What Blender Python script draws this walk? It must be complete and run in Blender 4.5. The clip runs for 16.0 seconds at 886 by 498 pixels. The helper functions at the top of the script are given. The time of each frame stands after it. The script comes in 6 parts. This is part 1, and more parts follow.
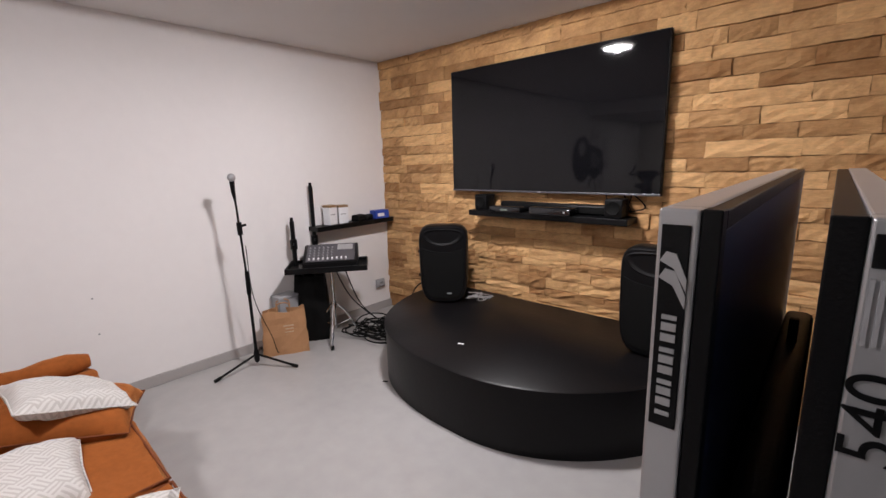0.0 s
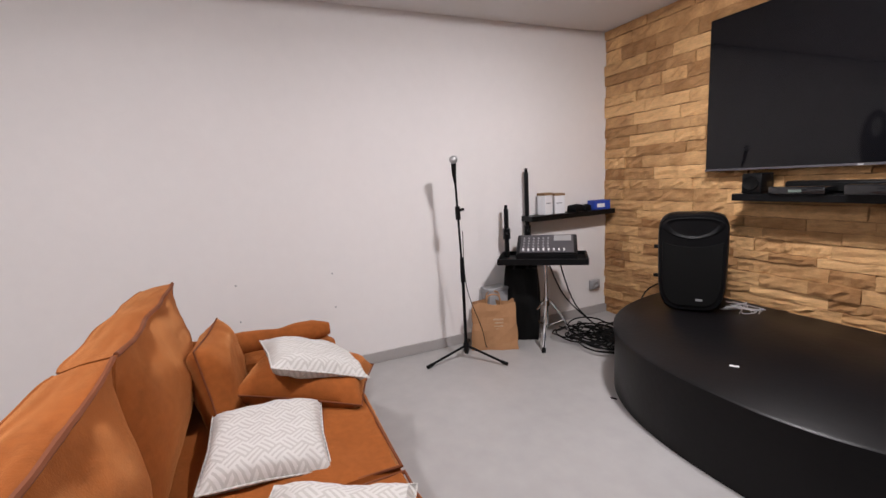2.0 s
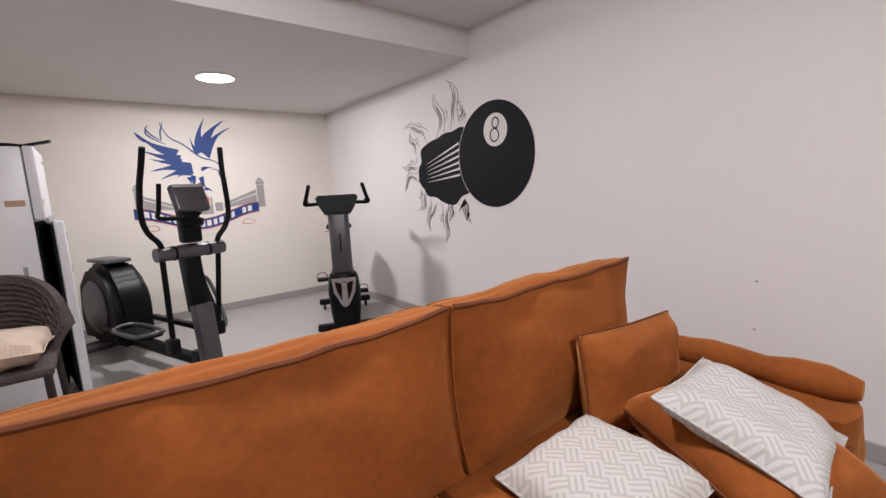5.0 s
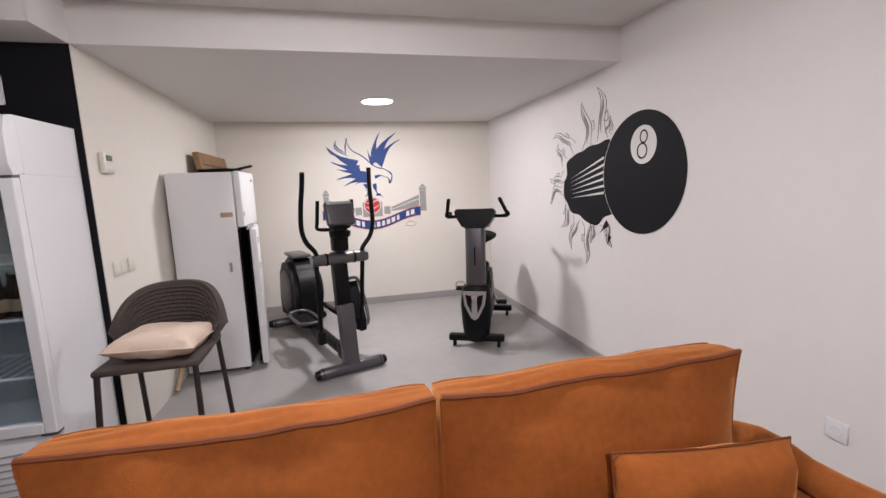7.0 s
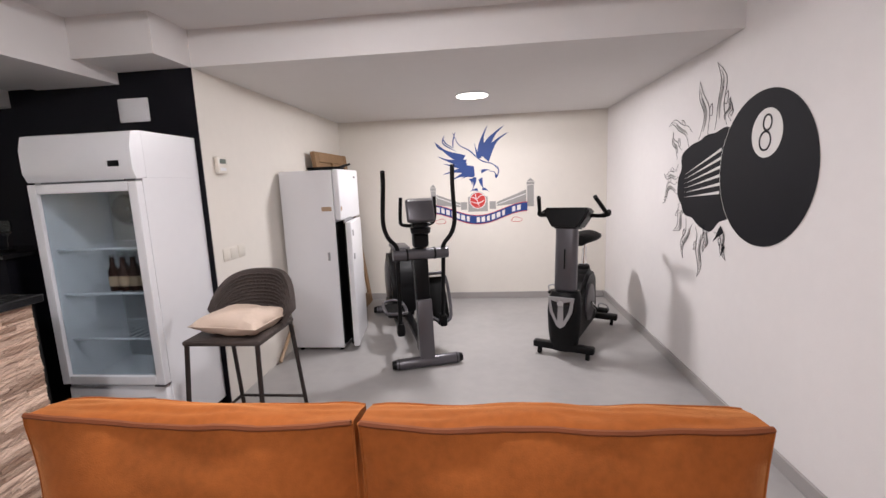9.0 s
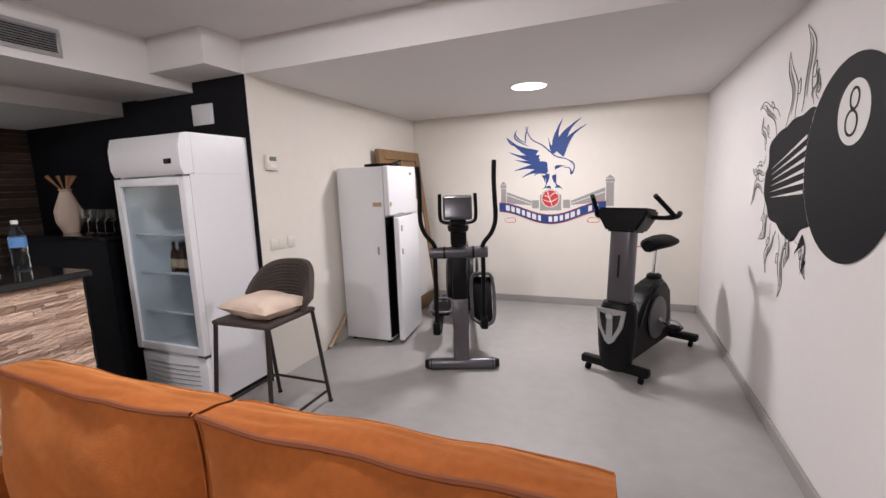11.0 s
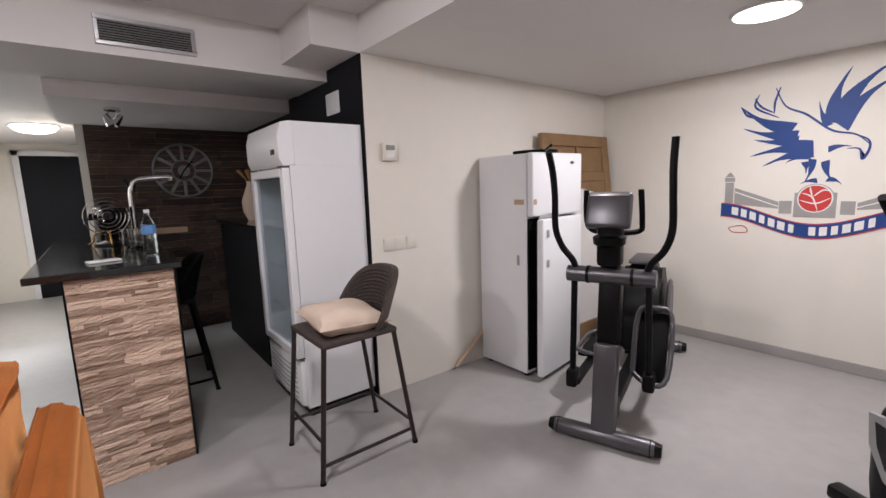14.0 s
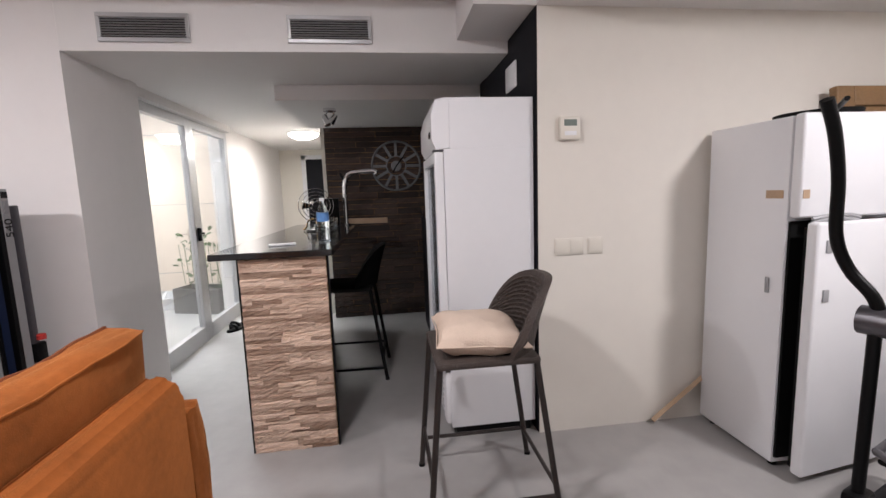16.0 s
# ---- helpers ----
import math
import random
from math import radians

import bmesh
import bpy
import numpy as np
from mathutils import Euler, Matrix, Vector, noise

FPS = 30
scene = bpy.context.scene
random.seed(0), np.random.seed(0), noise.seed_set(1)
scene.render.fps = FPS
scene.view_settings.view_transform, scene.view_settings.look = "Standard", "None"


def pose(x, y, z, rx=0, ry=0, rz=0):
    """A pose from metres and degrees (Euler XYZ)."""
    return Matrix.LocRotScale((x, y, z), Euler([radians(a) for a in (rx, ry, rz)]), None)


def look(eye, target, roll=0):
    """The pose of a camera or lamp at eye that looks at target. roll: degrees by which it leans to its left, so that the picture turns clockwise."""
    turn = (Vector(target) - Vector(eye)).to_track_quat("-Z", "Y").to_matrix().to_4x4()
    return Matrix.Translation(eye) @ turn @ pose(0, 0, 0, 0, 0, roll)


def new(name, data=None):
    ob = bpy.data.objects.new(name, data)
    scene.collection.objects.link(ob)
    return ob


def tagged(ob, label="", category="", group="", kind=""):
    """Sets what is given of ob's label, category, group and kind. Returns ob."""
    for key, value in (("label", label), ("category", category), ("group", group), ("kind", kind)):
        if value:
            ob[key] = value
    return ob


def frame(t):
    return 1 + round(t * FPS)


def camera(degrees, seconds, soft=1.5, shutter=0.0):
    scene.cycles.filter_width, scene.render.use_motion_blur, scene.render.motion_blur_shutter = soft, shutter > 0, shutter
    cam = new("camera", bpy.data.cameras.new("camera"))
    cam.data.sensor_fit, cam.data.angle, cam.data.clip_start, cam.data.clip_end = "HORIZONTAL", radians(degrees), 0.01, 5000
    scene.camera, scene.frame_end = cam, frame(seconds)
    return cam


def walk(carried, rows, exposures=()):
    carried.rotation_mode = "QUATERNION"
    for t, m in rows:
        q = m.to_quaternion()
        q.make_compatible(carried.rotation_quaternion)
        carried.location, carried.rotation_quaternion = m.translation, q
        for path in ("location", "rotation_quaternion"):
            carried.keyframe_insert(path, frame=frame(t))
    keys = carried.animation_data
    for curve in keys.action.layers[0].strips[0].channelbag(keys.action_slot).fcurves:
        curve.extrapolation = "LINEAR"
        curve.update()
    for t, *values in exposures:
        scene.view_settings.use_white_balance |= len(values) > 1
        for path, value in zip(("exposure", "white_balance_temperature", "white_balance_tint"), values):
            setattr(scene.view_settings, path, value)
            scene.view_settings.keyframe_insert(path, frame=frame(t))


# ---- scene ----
cam = camera(91.3, 16.0)
PATH = [
    (0, (0.554, 0.567, 1.438), (-0.762, 2.021, 1.044), -1.6),
    (0.5, (0.46, 0.599, 1.406), (-0.92, 1.998, 1.035), -1.9),
    (1, (0.342, 0.617, 1.364), (-1.22, 1.815, 1.013), -2.8),
    (1.5, (0.225, 0.58, 1.305), (-1.473, 1.582, 0.972), -3.2),
    (2, (0.134, 0.564, 1.257), (-1.676, 1.355, 0.937), -3.3),
    (2.5, (0.035, 0.577, 1.23), (-1.888, 1.034, 0.922), -3.3),
    (3, (-0.085, 0.582, 1.18), (-2.063, 0.624, 0.891), -3.4),
    (3.5, (-0.154, 0.651, 1.115), (-2.103, 0.303, 0.835), -3.2),
    (4, (-0.242, 0.88, 1.125), (-1.993, -0.048, 0.853), -3.6),
    (4.5, (-0.313, 0.998, 1.176), (-1.779, -0.334, 0.9), -3.7),
    (5, (-0.395, 1.063, 1.189), (-1.627, -0.487, 0.912), -3.1),
    (5.2, (-0.418, 1.082, 1.21), (-1.524, -0.561, 0.931), -3.0),
    (7.4, (-0.966, 1.179, 1.424), (-1.328, -0.765, 1.128), -2.2),
    (7.5, (-0.986, 1.177, 1.431), (-1.321, -0.772, 1.13), -2.2),
    (8, (-1.088, 1.132, 1.425), (-1.278, -0.836, 1.124), -2.2),
    (8.5, (-1.205, 1.109, 1.431), (-1.22, -0.868, 1.125), -2.2),
    (9, (-1.374, 1.111, 1.418), (-1.168, -0.855, 1.111), -2.3),
    (11.5, (-2.016, 0.738, 1.36), (-1.161, -1.047, 1.072), -2.0),
    (12, (-2.055, 0.589, 1.334), (-1.062, -1.124, 1.055), -2.0),
    (12.5, (-2.062, 0.42, 1.347), (-0.927, -1.202, 1.064), -2.1),
    (13, (-2.087, 0.245, 1.379), (-0.783, -1.242, 1.081), -2.2),
    (13.5, (-2.084, 0.076, 1.356), (-0.629, -1.265, 1.065), -2.0),
    (14, (-2.037, -0.14, 1.36), (-0.481, -1.363, 1.07), -1.9),
    (14.5, (-2.02, -0.32, 1.335), (-0.367, -1.412, 1.059), -2.0),
    (15, (-1.974, -0.453, 1.319), (-0.176, -1.286, 1.05), -2.2),
    (15.5, (-1.836, -0.565, 1.283), (0.067, -1.128, 1.036), -2.0),
    (16, (-1.73, -0.702, 1.287), (0.238, -0.953, 1.031), -2.0),
]
walk(cam, [(t, look(eye, target, roll)) for t, eye, target, roll in PATH],
     [(0.0, 0.03), (1.0, 0.01), (1.5, 0.05), (2.5, 0.07), (3.0, 0.02), (4.0, -0.08), (5.0, -0.01), (7.5, 0.14), (9.0, 0.22), (12.0, 0.07), (13.5, -0.02), (14.5, -0.06), (16.0, 0.08)])

# ---- world and light ----
world = bpy.data.worlds.new("world")
scene.world = world
world.use_nodes = True
wn = world.node_tree
sky = wn.nodes.new("ShaderNodeTexSky")
sky.sky_type, sky.sun_disc, sky.sun_elevation, sky.sun_rotation = "NISHITA", False, radians(50), radians(40)
wn.links.new(sky.outputs[0], wn.nodes["Background"].inputs[0])
wn.nodes["Background"].inputs[1].default_value = 0.12


def disc_lamp(name, x, y, z, watts, size, colour):
    data = bpy.data.lights.new(name, "AREA")
    data.shape, data.size, data.energy, data.color = "DISK", size, watts, colour
    ob = new(name, data)
    ob.matrix_world = pose(x, y, z)
    return ob


def round_lamp(name, x, y, z, watts, size, colour):
    data = bpy.data.lights.new(name, "SPOT")
    data.spot_size, data.spot_blend = radians(180), 0.0
    data.energy, data.shadow_soft_size, data.color = watts, size, colour
    new(name, data).location = (x, y, z)


WARM = (1.0, 0.955, 0.985)
LAMPS = [(-0.93, 2.16, 2.36), (-0.85, -0.10, 2.36)]
for (x, y, z), watts, glow in zip(LAMPS, (33.0, 25.0), (43.0, 21.0)):
    round_lamp("main_room_light", x, y, z - 0.03, watts, 0.032, WARM)
    disc_lamp("main_room_disc", x, y, z - 0.028, glow, 0.22, WARM)
round_lamp("gym_light", -1.27, -2.78, 2.118, 41.0, 0.09, WARM)
disc_lamp("gym_disc", -1.27, -2.78, 2.12, 26.0, 0.22, WARM)
disc_lamp("corridor_light", 3.98, 0.27, 2.0, 30.0, 0.3, (1.0, 0.985, 0.97))
lightwell = disc_lamp("light_well_sky", 3.0, 2.1, 2.9, 118.0, 1.5, (0.90, 0.95, 1.0))
scene.view_settings.exposure = 0.0

# ---- materials ----
def material(name, colour, rough=0.5, metal=0.0, vary=0.08, scale=6.0, bump=0.0, bump_scale=60.0, spread=0.0, coat=0.0, sheen=0.0, spec=0.5, fine=0.0):
    """Base colour with two scales of mottling, fine bump, and a per-object spread of lightness."""
    m = bpy.data.materials.new(name)
    m.use_nodes = True
    t = m.node_tree
    b = t.nodes["Principled BSDF"]
    b.inputs["Roughness"].default_value, b.inputs["Metallic"].default_value = rough, metal
    b.inputs["Coat Weight"].default_value, b.inputs["Sheen Weight"].default_value = coat, sheen
    b.inputs["Specular IOR Level"].default_value = spec
    co = t.nodes.new("ShaderNodeTexCoord")
    n1, n2 = t.nodes.new("ShaderNodeTexNoise"), t.nodes.new("ShaderNodeTexNoise")
    n1.inputs["Scale"].default_value, n1.inputs["Detail"].default_value = scale, 4
    n2.inputs["Scale"].default_value, n2.inputs["Detail"].default_value = scale * 9, 3
    t.links.new(co.outputs["Object"], n1.inputs["Vector"])
    t.links.new(co.outputs["Object"], n2.inputs["Vector"])
    mixv = t.nodes.new("ShaderNodeMath")
    mixv.operation = "MULTIPLY_ADD"
    mixv.inputs[1].default_value = 0.6
    half = t.nodes.new("ShaderNodeMath")
    half.operation = "MULTIPLY"
    half.inputs[1].default_value = 0.4
    t.links.new(n2.outputs[0], half.inputs[0])
    t.links.new(n1.outputs[0], mixv.inputs[0])
    t.links.new(half.outputs[0], mixv.inputs[2])
    rng = t.nodes.new("ShaderNodeMapRange")
    rng.inputs["From Min"].default_value, rng.inputs["From Max"].default_value = 0.25, 0.75
    rng.inputs["To Min"].default_value, rng.inputs["To Max"].default_value = 1 - vary, 1 + vary
    t.links.new(mixv.outputs[0], rng.inputs["Value"])
    value = rng.outputs[0]
    if spread:
        info = t.nodes.new("ShaderNodeObjectInfo")
        r2 = t.nodes.new("ShaderNodeMapRange")
        r2.inputs["To Min"].default_value, r2.inputs["To Max"].default_value = 1 - spread, 1 + spread
        t.links.new(info.outputs["Random"], r2.inputs["Value"])
        mul = t.nodes.new("ShaderNodeMath")
        mul.operation = "MULTIPLY"
        t.links.new(value, mul.inputs[0])
        t.links.new(r2.outputs[0], mul.inputs[1])
        value = mul.outputs[0]
    tint = t.nodes.new("ShaderNodeMix")
    tint.data_type, tint.blend_type = "RGBA", "MULTIPLY"
    tint.inputs[0].default_value = 1.0
    tint.inputs[6].default_value = (*colour, 1)
    t.links.new(value, tint.inputs[7])
    t.links.new(tint.outputs[2], b.inputs["Base Color"])
    if bump:
        bn = t.nodes.new("ShaderNodeTexNoise")
        bn.inputs["Scale"].default_value, bn.inputs["Detail"].default_value = bump_scale, 5
        t.links.new(co.outputs["Object"], bn.inputs["Vector"])
        bp = t.nodes.new("ShaderNodeBump")
        bp.inputs["Strength"].default_value, bp.inputs["Distance"].default_value = bump, 0.01
        t.links.new(bn.outputs[0], bp.inputs["Height"])
        t.links.new(bp.outputs[0], b.inputs["Normal"])
    return m


def glowing(name, colour, strength):
    m = bpy.data.materials.new(name)
    m.use_nodes = True
    b = m.node_tree.nodes["Principled BSDF"]
    b.inputs["Base Color"].default_value = (0.8, 0.8, 0.8, 1)
    b.inputs["Emission Color"].default_value = (*colour, 1)
    b.inputs["Emission Strength"].default_value = strength
    return m


def clear(name, colour, rough=0.02, ior=1.45):
    m = bpy.data.materials.new(name)
    m.use_nodes = True
    b = m.node_tree.nodes["Principled BSDF"]
    b.inputs["Base Color"].default_value = (*colour, 1)
    b.inputs["Transmission Weight"].default_value = 1.0
    b.inputs["Roughness"].default_value, b.inputs["IOR"].default_value = rough, ior
    return m


WALL = material("white_wall_paint", (0.74, 0.71, 0.70), 0.75, vary=0.03, scale=1.5, bump=0.05, bump_scale=140)
CEIL = material("ceiling_paint", (0.72, 0.70, 0.69), 0.8, vary=0.02, scale=1.2, bump=0.04, bump_scale=120)
CREAM = material("cream_wall_paint", (0.72, 0.68, 0.62), 0.75, vary=0.03, scale=1.5, bump=0.05, bump_scale=140)
DARKWALL = material("dark_wall_paint", (0.0045, 0.0045, 0.0075), 0.6, vary=0.1, spec=0.2)
FLOOR = material("polished_concrete", (0.345, 0.332, 0.325), 0.36, vary=0.13, scale=1.1, bump=0.03, bump_scale=25)
SKIRT = material("grey_skirting", (0.33, 0.31, 0.30), 0.4, vary=0.04)
STONE = material("split_sandstone", (0.50, 0.315, 0.14), 0.85, vary=0.24, scale=9, bump=0.7, bump_scale=42, spread=0.12)
MORTAR = material("stone_joint", (0.32, 0.185, 0.08), 0.9, vary=0.2)


def two_tone(m, dark, light, bias=0.5):
    """Blends two stone colours by coarse noise and by a random value for each piece."""
    t = m.node_tree
    b = t.nodes["Principled BSDF"]
    old = b.inputs["Base Color"].links[0].from_node
    co, info = t.nodes.new("ShaderNodeNewGeometry"), t.nodes.new("ShaderNodeObjectInfo")
    nz = t.nodes.new("ShaderNodeTexNoise")
    nz.inputs["Scale"].default_value, nz.inputs["Detail"].default_value, nz.inputs["Roughness"].default_value = 9.0, 6, 0.65
    t.links.new(co.outputs["Position"], nz.inputs["Vector"])
    add = t.nodes.new("ShaderNodeMath")
    add.operation = "MULTIPLY_ADD"
    add.inputs[1].default_value = 0.7
    t.links.new(info.outputs["Random"], add.inputs[0])
    t.links.new(nz.outputs[0], add.inputs[2])
    rg = t.nodes.new("ShaderNodeMapRange")
    rg.inputs["From Min"].default_value, rg.inputs["From Max"].default_value = bias - 0.05, bias + 0.75
    t.links.new(add.outputs[0], rg.inputs["Value"])
    mx = t.nodes.new("ShaderNodeMix")
    mx.data_type = "RGBA"
    mx.inputs[6].default_value, mx.inputs[7].default_value = (*dark, 1), (*light, 1)
    t.links.new(rg.outputs[0], mx.inputs[0])
    t.links.new(mx.outputs[2], old.inputs[6])


two_tone(STONE, (0.33, 0.150, 0.050), (0.66, 0.40, 0.180), 0.42)

STRIP = material("split_slate_strip", (0.34, 0.235, 0.175), 0.75, vary=0.25, scale=14, bump=0.7, bump_scale=60, spread=0.2)
two_tone(STRIP, (0.36, 0.205, 0.13), (0.76, 0.57, 0.45), 0.36)
PLANKWALL = material("weathered_wood_wall", (0.060, 0.038, 0.029), 0.7, vary=0.4, scale=6, bump=0.5, bump_scale=40, spread=0.4)
BLACK = material("black_plastic", (0.0035, 0.0035, 0.004), 0.40, vary=0.15, bump=0.1, bump_scale=220, spec=0.17)
GLOSSBLACK = material("gloss_black", (0.008, 0.008, 0.009), 0.12, vary=0.05, coat=0.3)
STAGEBLACK = material("black_vinyl_stage", (0.0045, 0.004, 0.0045), 0.38, vary=0.3, scale=4, bump=0.08, bump_scale=30, spec=0.2)
RUBBER = material("black_rubber", (0.0035, 0.0035, 0.0035), 0.7, vary=0.1, spec=0.14)
SCREEN = material("tv_screen", (0.004, 0.004, 0.005), 0.04, vary=0.03, spec=0.32)
STEELGREY = material("dark_silver_metal", (0.10, 0.095, 0.105), 0.34, metal=0.5, vary=0.06)
SILVER = material("silver_plastic", (0.42, 0.42, 0.43), 0.3, metal=0.5, vary=0.05)
CLOCKMETAL = material("dull_grey_metal", (0.17, 0.17, 0.175), 0.45, metal=0.3, vary=0.1)
LABELBLUE = material("pale_blue_label", (0.10, 0.24, 0.52), 0.5, vary=0.2, scale=40)
CHROME = material("chrome", (0.75, 0.75, 0.76), 0.1, metal=1.0, vary=0.03)
ALU = material("aluminium", (0.50, 0.50, 0.51), 0.35, metal=0.7, vary=0.04)
ORANGE = material("rust_orange_velvet", (0.255, 0.073, 0.0155), 0.85, vary=0.30, scale=5, bump=0.15, bump_scale=260, sheen=0.65, spec=0.15)
PIPING = material("orange_piping", (0.15, 0.036, 0.006), 0.8, vary=0.1)
WHITEGOODS = material("white_enamel", (0.72, 0.72, 0.74), 0.3, vary=0.02, scale=2, coat=0.1)
GREYTRIM = material("grey_plastic_trim", (0.3, 0.3, 0.31), 0.45, vary=0.05)
WICKER = material("brown_wicker", (0.045, 0.032, 0.027), 0.6, vary=0.3, scale=30, bump=0.6, bump_scale=130)
STOOLMETAL = material("brown_metal", (0.03, 0.023, 0.021), 0.4, metal=0.3, vary=0.1)
BEIGE = material("beige_cushion_cloth", (0.60, 0.475, 0.385), 0.85, vary=0.06, scale=14, bump=0.4, bump_scale=180)
WOOD = material("brown_oak", (0.235, 0.135, 0.062), 0.55, vary=0.22, scale=9, bump=0.2, bump_scale=50)
PALEWOOD = material("pale_wood", (0.42, 0.29, 0.19), 0.6, vary=0.15, scale=9)
PAPER = material("kraft_paper", (0.36, 0.185, 0.085), 0.8, vary=0.12, scale=8, bump=0.3, bump_scale=20)
BRASS = material("polished_brass", (0.60, 0.38, 0.13), 0.18, metal=1.0, vary=0.06)
GRANITE = material("black_granite", (0.01, 0.01, 0.011), 0.09, vary=0.3, scale=60)
PAINTBLACK = material("mural_black", (0.0055, 0.0055, 0.0085), 0.65, vary=0.08, spec=0.2)
PAINTGREY = material("mural_grey", (0.30, 0.29, 0.28), 0.7, vary=0.12)
PAINTWHITE = material("mural_white", (0.72, 0.70, 0.68), 0.7, vary=0.03)
PAINTBLUE = material("mural_blue", (0.006, 0.04, 0.19), 0.6, vary=0.08)
PAINTRED = material("mural_red", (0.52, 0.035, 0.03), 0.6, vary=0.08)
BLUE = material("blue_card", (0.01, 0.045, 0.33), 0.5, vary=0.08)
BLUETOP = material("blue_table_top", (0.018, 0.028, 0.07), 0.45, vary=0.1, scale=3)
IVORY = material("ivory_plastic", (0.68, 0.64, 0.57), 0.4, vary=0.02)
LCD = material("grey_lcd", (0.12, 0.15, 0.13), 0.25, vary=0.04)
GLASS = clear("clear_glass", (0.95, 0.98, 0.97))
FOGGED = clear("cooler_glass", (0.50, 0.57, 0.61), 0.10)
BOTTLEPET = clear("clear_pet", (0.80, 0.90, 0.96), 0.05, 1.3)
BROWNGLASS = material("brown_bottle_glass", (0.03, 0.010, 0.006), 0.15, vary=0.1)
DARKTROUGH = material("dark_grey_planter", (0.085, 0.085, 0.09), 0.6, vary=0.1)
LEAF = material("green_leaf", (0.05, 0.11, 0.03), 0.5, vary=0.3, scale=20)
TERRACE = material("white_terrace_tile", (0.70, 0.69, 0.67), 0.5, vary=0.04)
PEACH = material("peach_render", (0.70, 0.60, 0.52), 0.8, vary=0.06)
LAMPGLOW = glowing("lamp_glow", (1.0, 0.95, 0.88), 6.0)
DOMEGLOW = glowing("dome_glow", (1.0, 0.97, 0.93), 6.0)


def weave_material():
    """Light cloth with an interlocking angular key pattern in raised pale thread."""
    m = bpy.data.materials.new("key_pattern_cloth")
    m.use_nodes = True
    t = m.node_tree
    b = t.nodes["Principled BSDF"]
    b.inputs["Roughness"].default_value = 0.85
    co = t.nodes.new("ShaderNodeTexCoord")
    sep = t.nodes.new("ShaderNodeSeparateXYZ")
    t.links.new(co.outputs["Object"], sep.inputs[0])

    def op(kind, a, c=None):
        n = t.nodes.new("ShaderNodeMath")
        n.operation = kind
        for i, v in enumerate((a, c)):
            if v is None:
                continue
            if isinstance(v, float):
                n.inputs[i].default_value = v
            else:
                t.links.new(v, n.inputs[i])
        return n.outputs[0]

    u = op("MULTIPLY", op("ADD", op("ADD", sep.outputs[0], sep.outputs[1]), 3.0), 16.0)
    v = op("MULTIPLY", op("ADD", op("SUBTRACT", sep.outputs[0], sep.outputs[1]), 3.0), 16.0)
    par = op("MODULO", op("ADD", op("FLOOR", u), op("FLOOR", v)), 2.0)
    su = op("GREATER_THAN", op("FRACT", op("MULTIPLY", u, 3.0)), 0.45)
    sv = op("GREATER_THAN", op("FRACT", op("MULTIPLY", v, 3.0)), 0.45)
    pick = op("ADD", op("MULTIPLY", su, par), op("MULTIPLY", sv, op("SUBTRACT", 1.0, par)))
    mix = t.nodes.new("ShaderNodeMix")
    mix.data_type = "RGBA"
    mix.inputs[6].default_value, mix.inputs[7].default_value = (0.43, 0.41, 0.385, 1), (0.54, 0.52, 0.50, 1)
    t.links.new(pick, mix.inputs[0])
    t.links.new(mix.outputs[2], b.inputs["Base Color"])
    bp = t.nodes.new("ShaderNodeBump")
    bp.inputs["Strength"].default_value, bp.inputs["Distance"].default_value = 0.8, 0.005
    t.links.new(pick, bp.inputs["Height"])
    t.links.new(bp.outputs[0], b.inputs["Normal"])
    return m


WEAVE = weave_material()
nap = ORANGE.node_tree.nodes["Principled BSDF"]
nap.inputs["Sheen Tint"].default_value, nap.inputs["Sheen Roughness"].default_value = (1.0, 0.48, 0.19, 1), 0.38


# ---- mesh helpers ----
def put(bm, name, mat, parent=None, label="", m=None, smooth=False):
    """Links a bmesh as one mesh object."""
    me = bpy.data.meshes.new(name)
    bmesh.ops.recalc_face_normals(bm, faces=bm.faces)
    bm.to_mesh(me)
    bm.free()
    me.materials.append(mat)
    if smooth:
        me.shade_smooth()
        me.set_sharp_from_angle(angle=radians(42))
    ob = new(name, me)
    ob.parent = parent
    if m is not None:
        ob.matrix_basis = m
    if label:
        ob["label"] = label
    return ob


def part(name, bm, mat, parent, label="", smooth=True):
    return put(bm, name, mat, parent, label, smooth=smooth)


def thing(name, m, label, category, group=""):
    ob = new(name)
    ob.empty_display_size = 0.1
    ob.matrix_basis = m
    return tagged(ob, label, category, group)


def fresh():
    return bmesh.new()


def box(bm, x0, x1, y0, y1, z0, z1, bev=0.0, seg=2, m=None):
    r = bmesh.ops.create_cube(bm, size=1.0)
    vs = r["verts"]
    for v in vs:
        v.co = Vector((x0 + (v.co.x + 0.5) * (x1 - x0), y0 + (v.co.y + 0.5) * (y1 - y0), z0 + (v.co.z + 0.5) * (z1 - z0)))
    if m is not None:
        bmesh.ops.transform(bm, matrix=m, verts=vs)
    if bev:
        es = list({e for v in vs for e in v.link_edges})
        bmesh.ops.bevel(bm, geom=es, offset=bev, segments=seg, affect="EDGES", profile=0.5)
    return bm


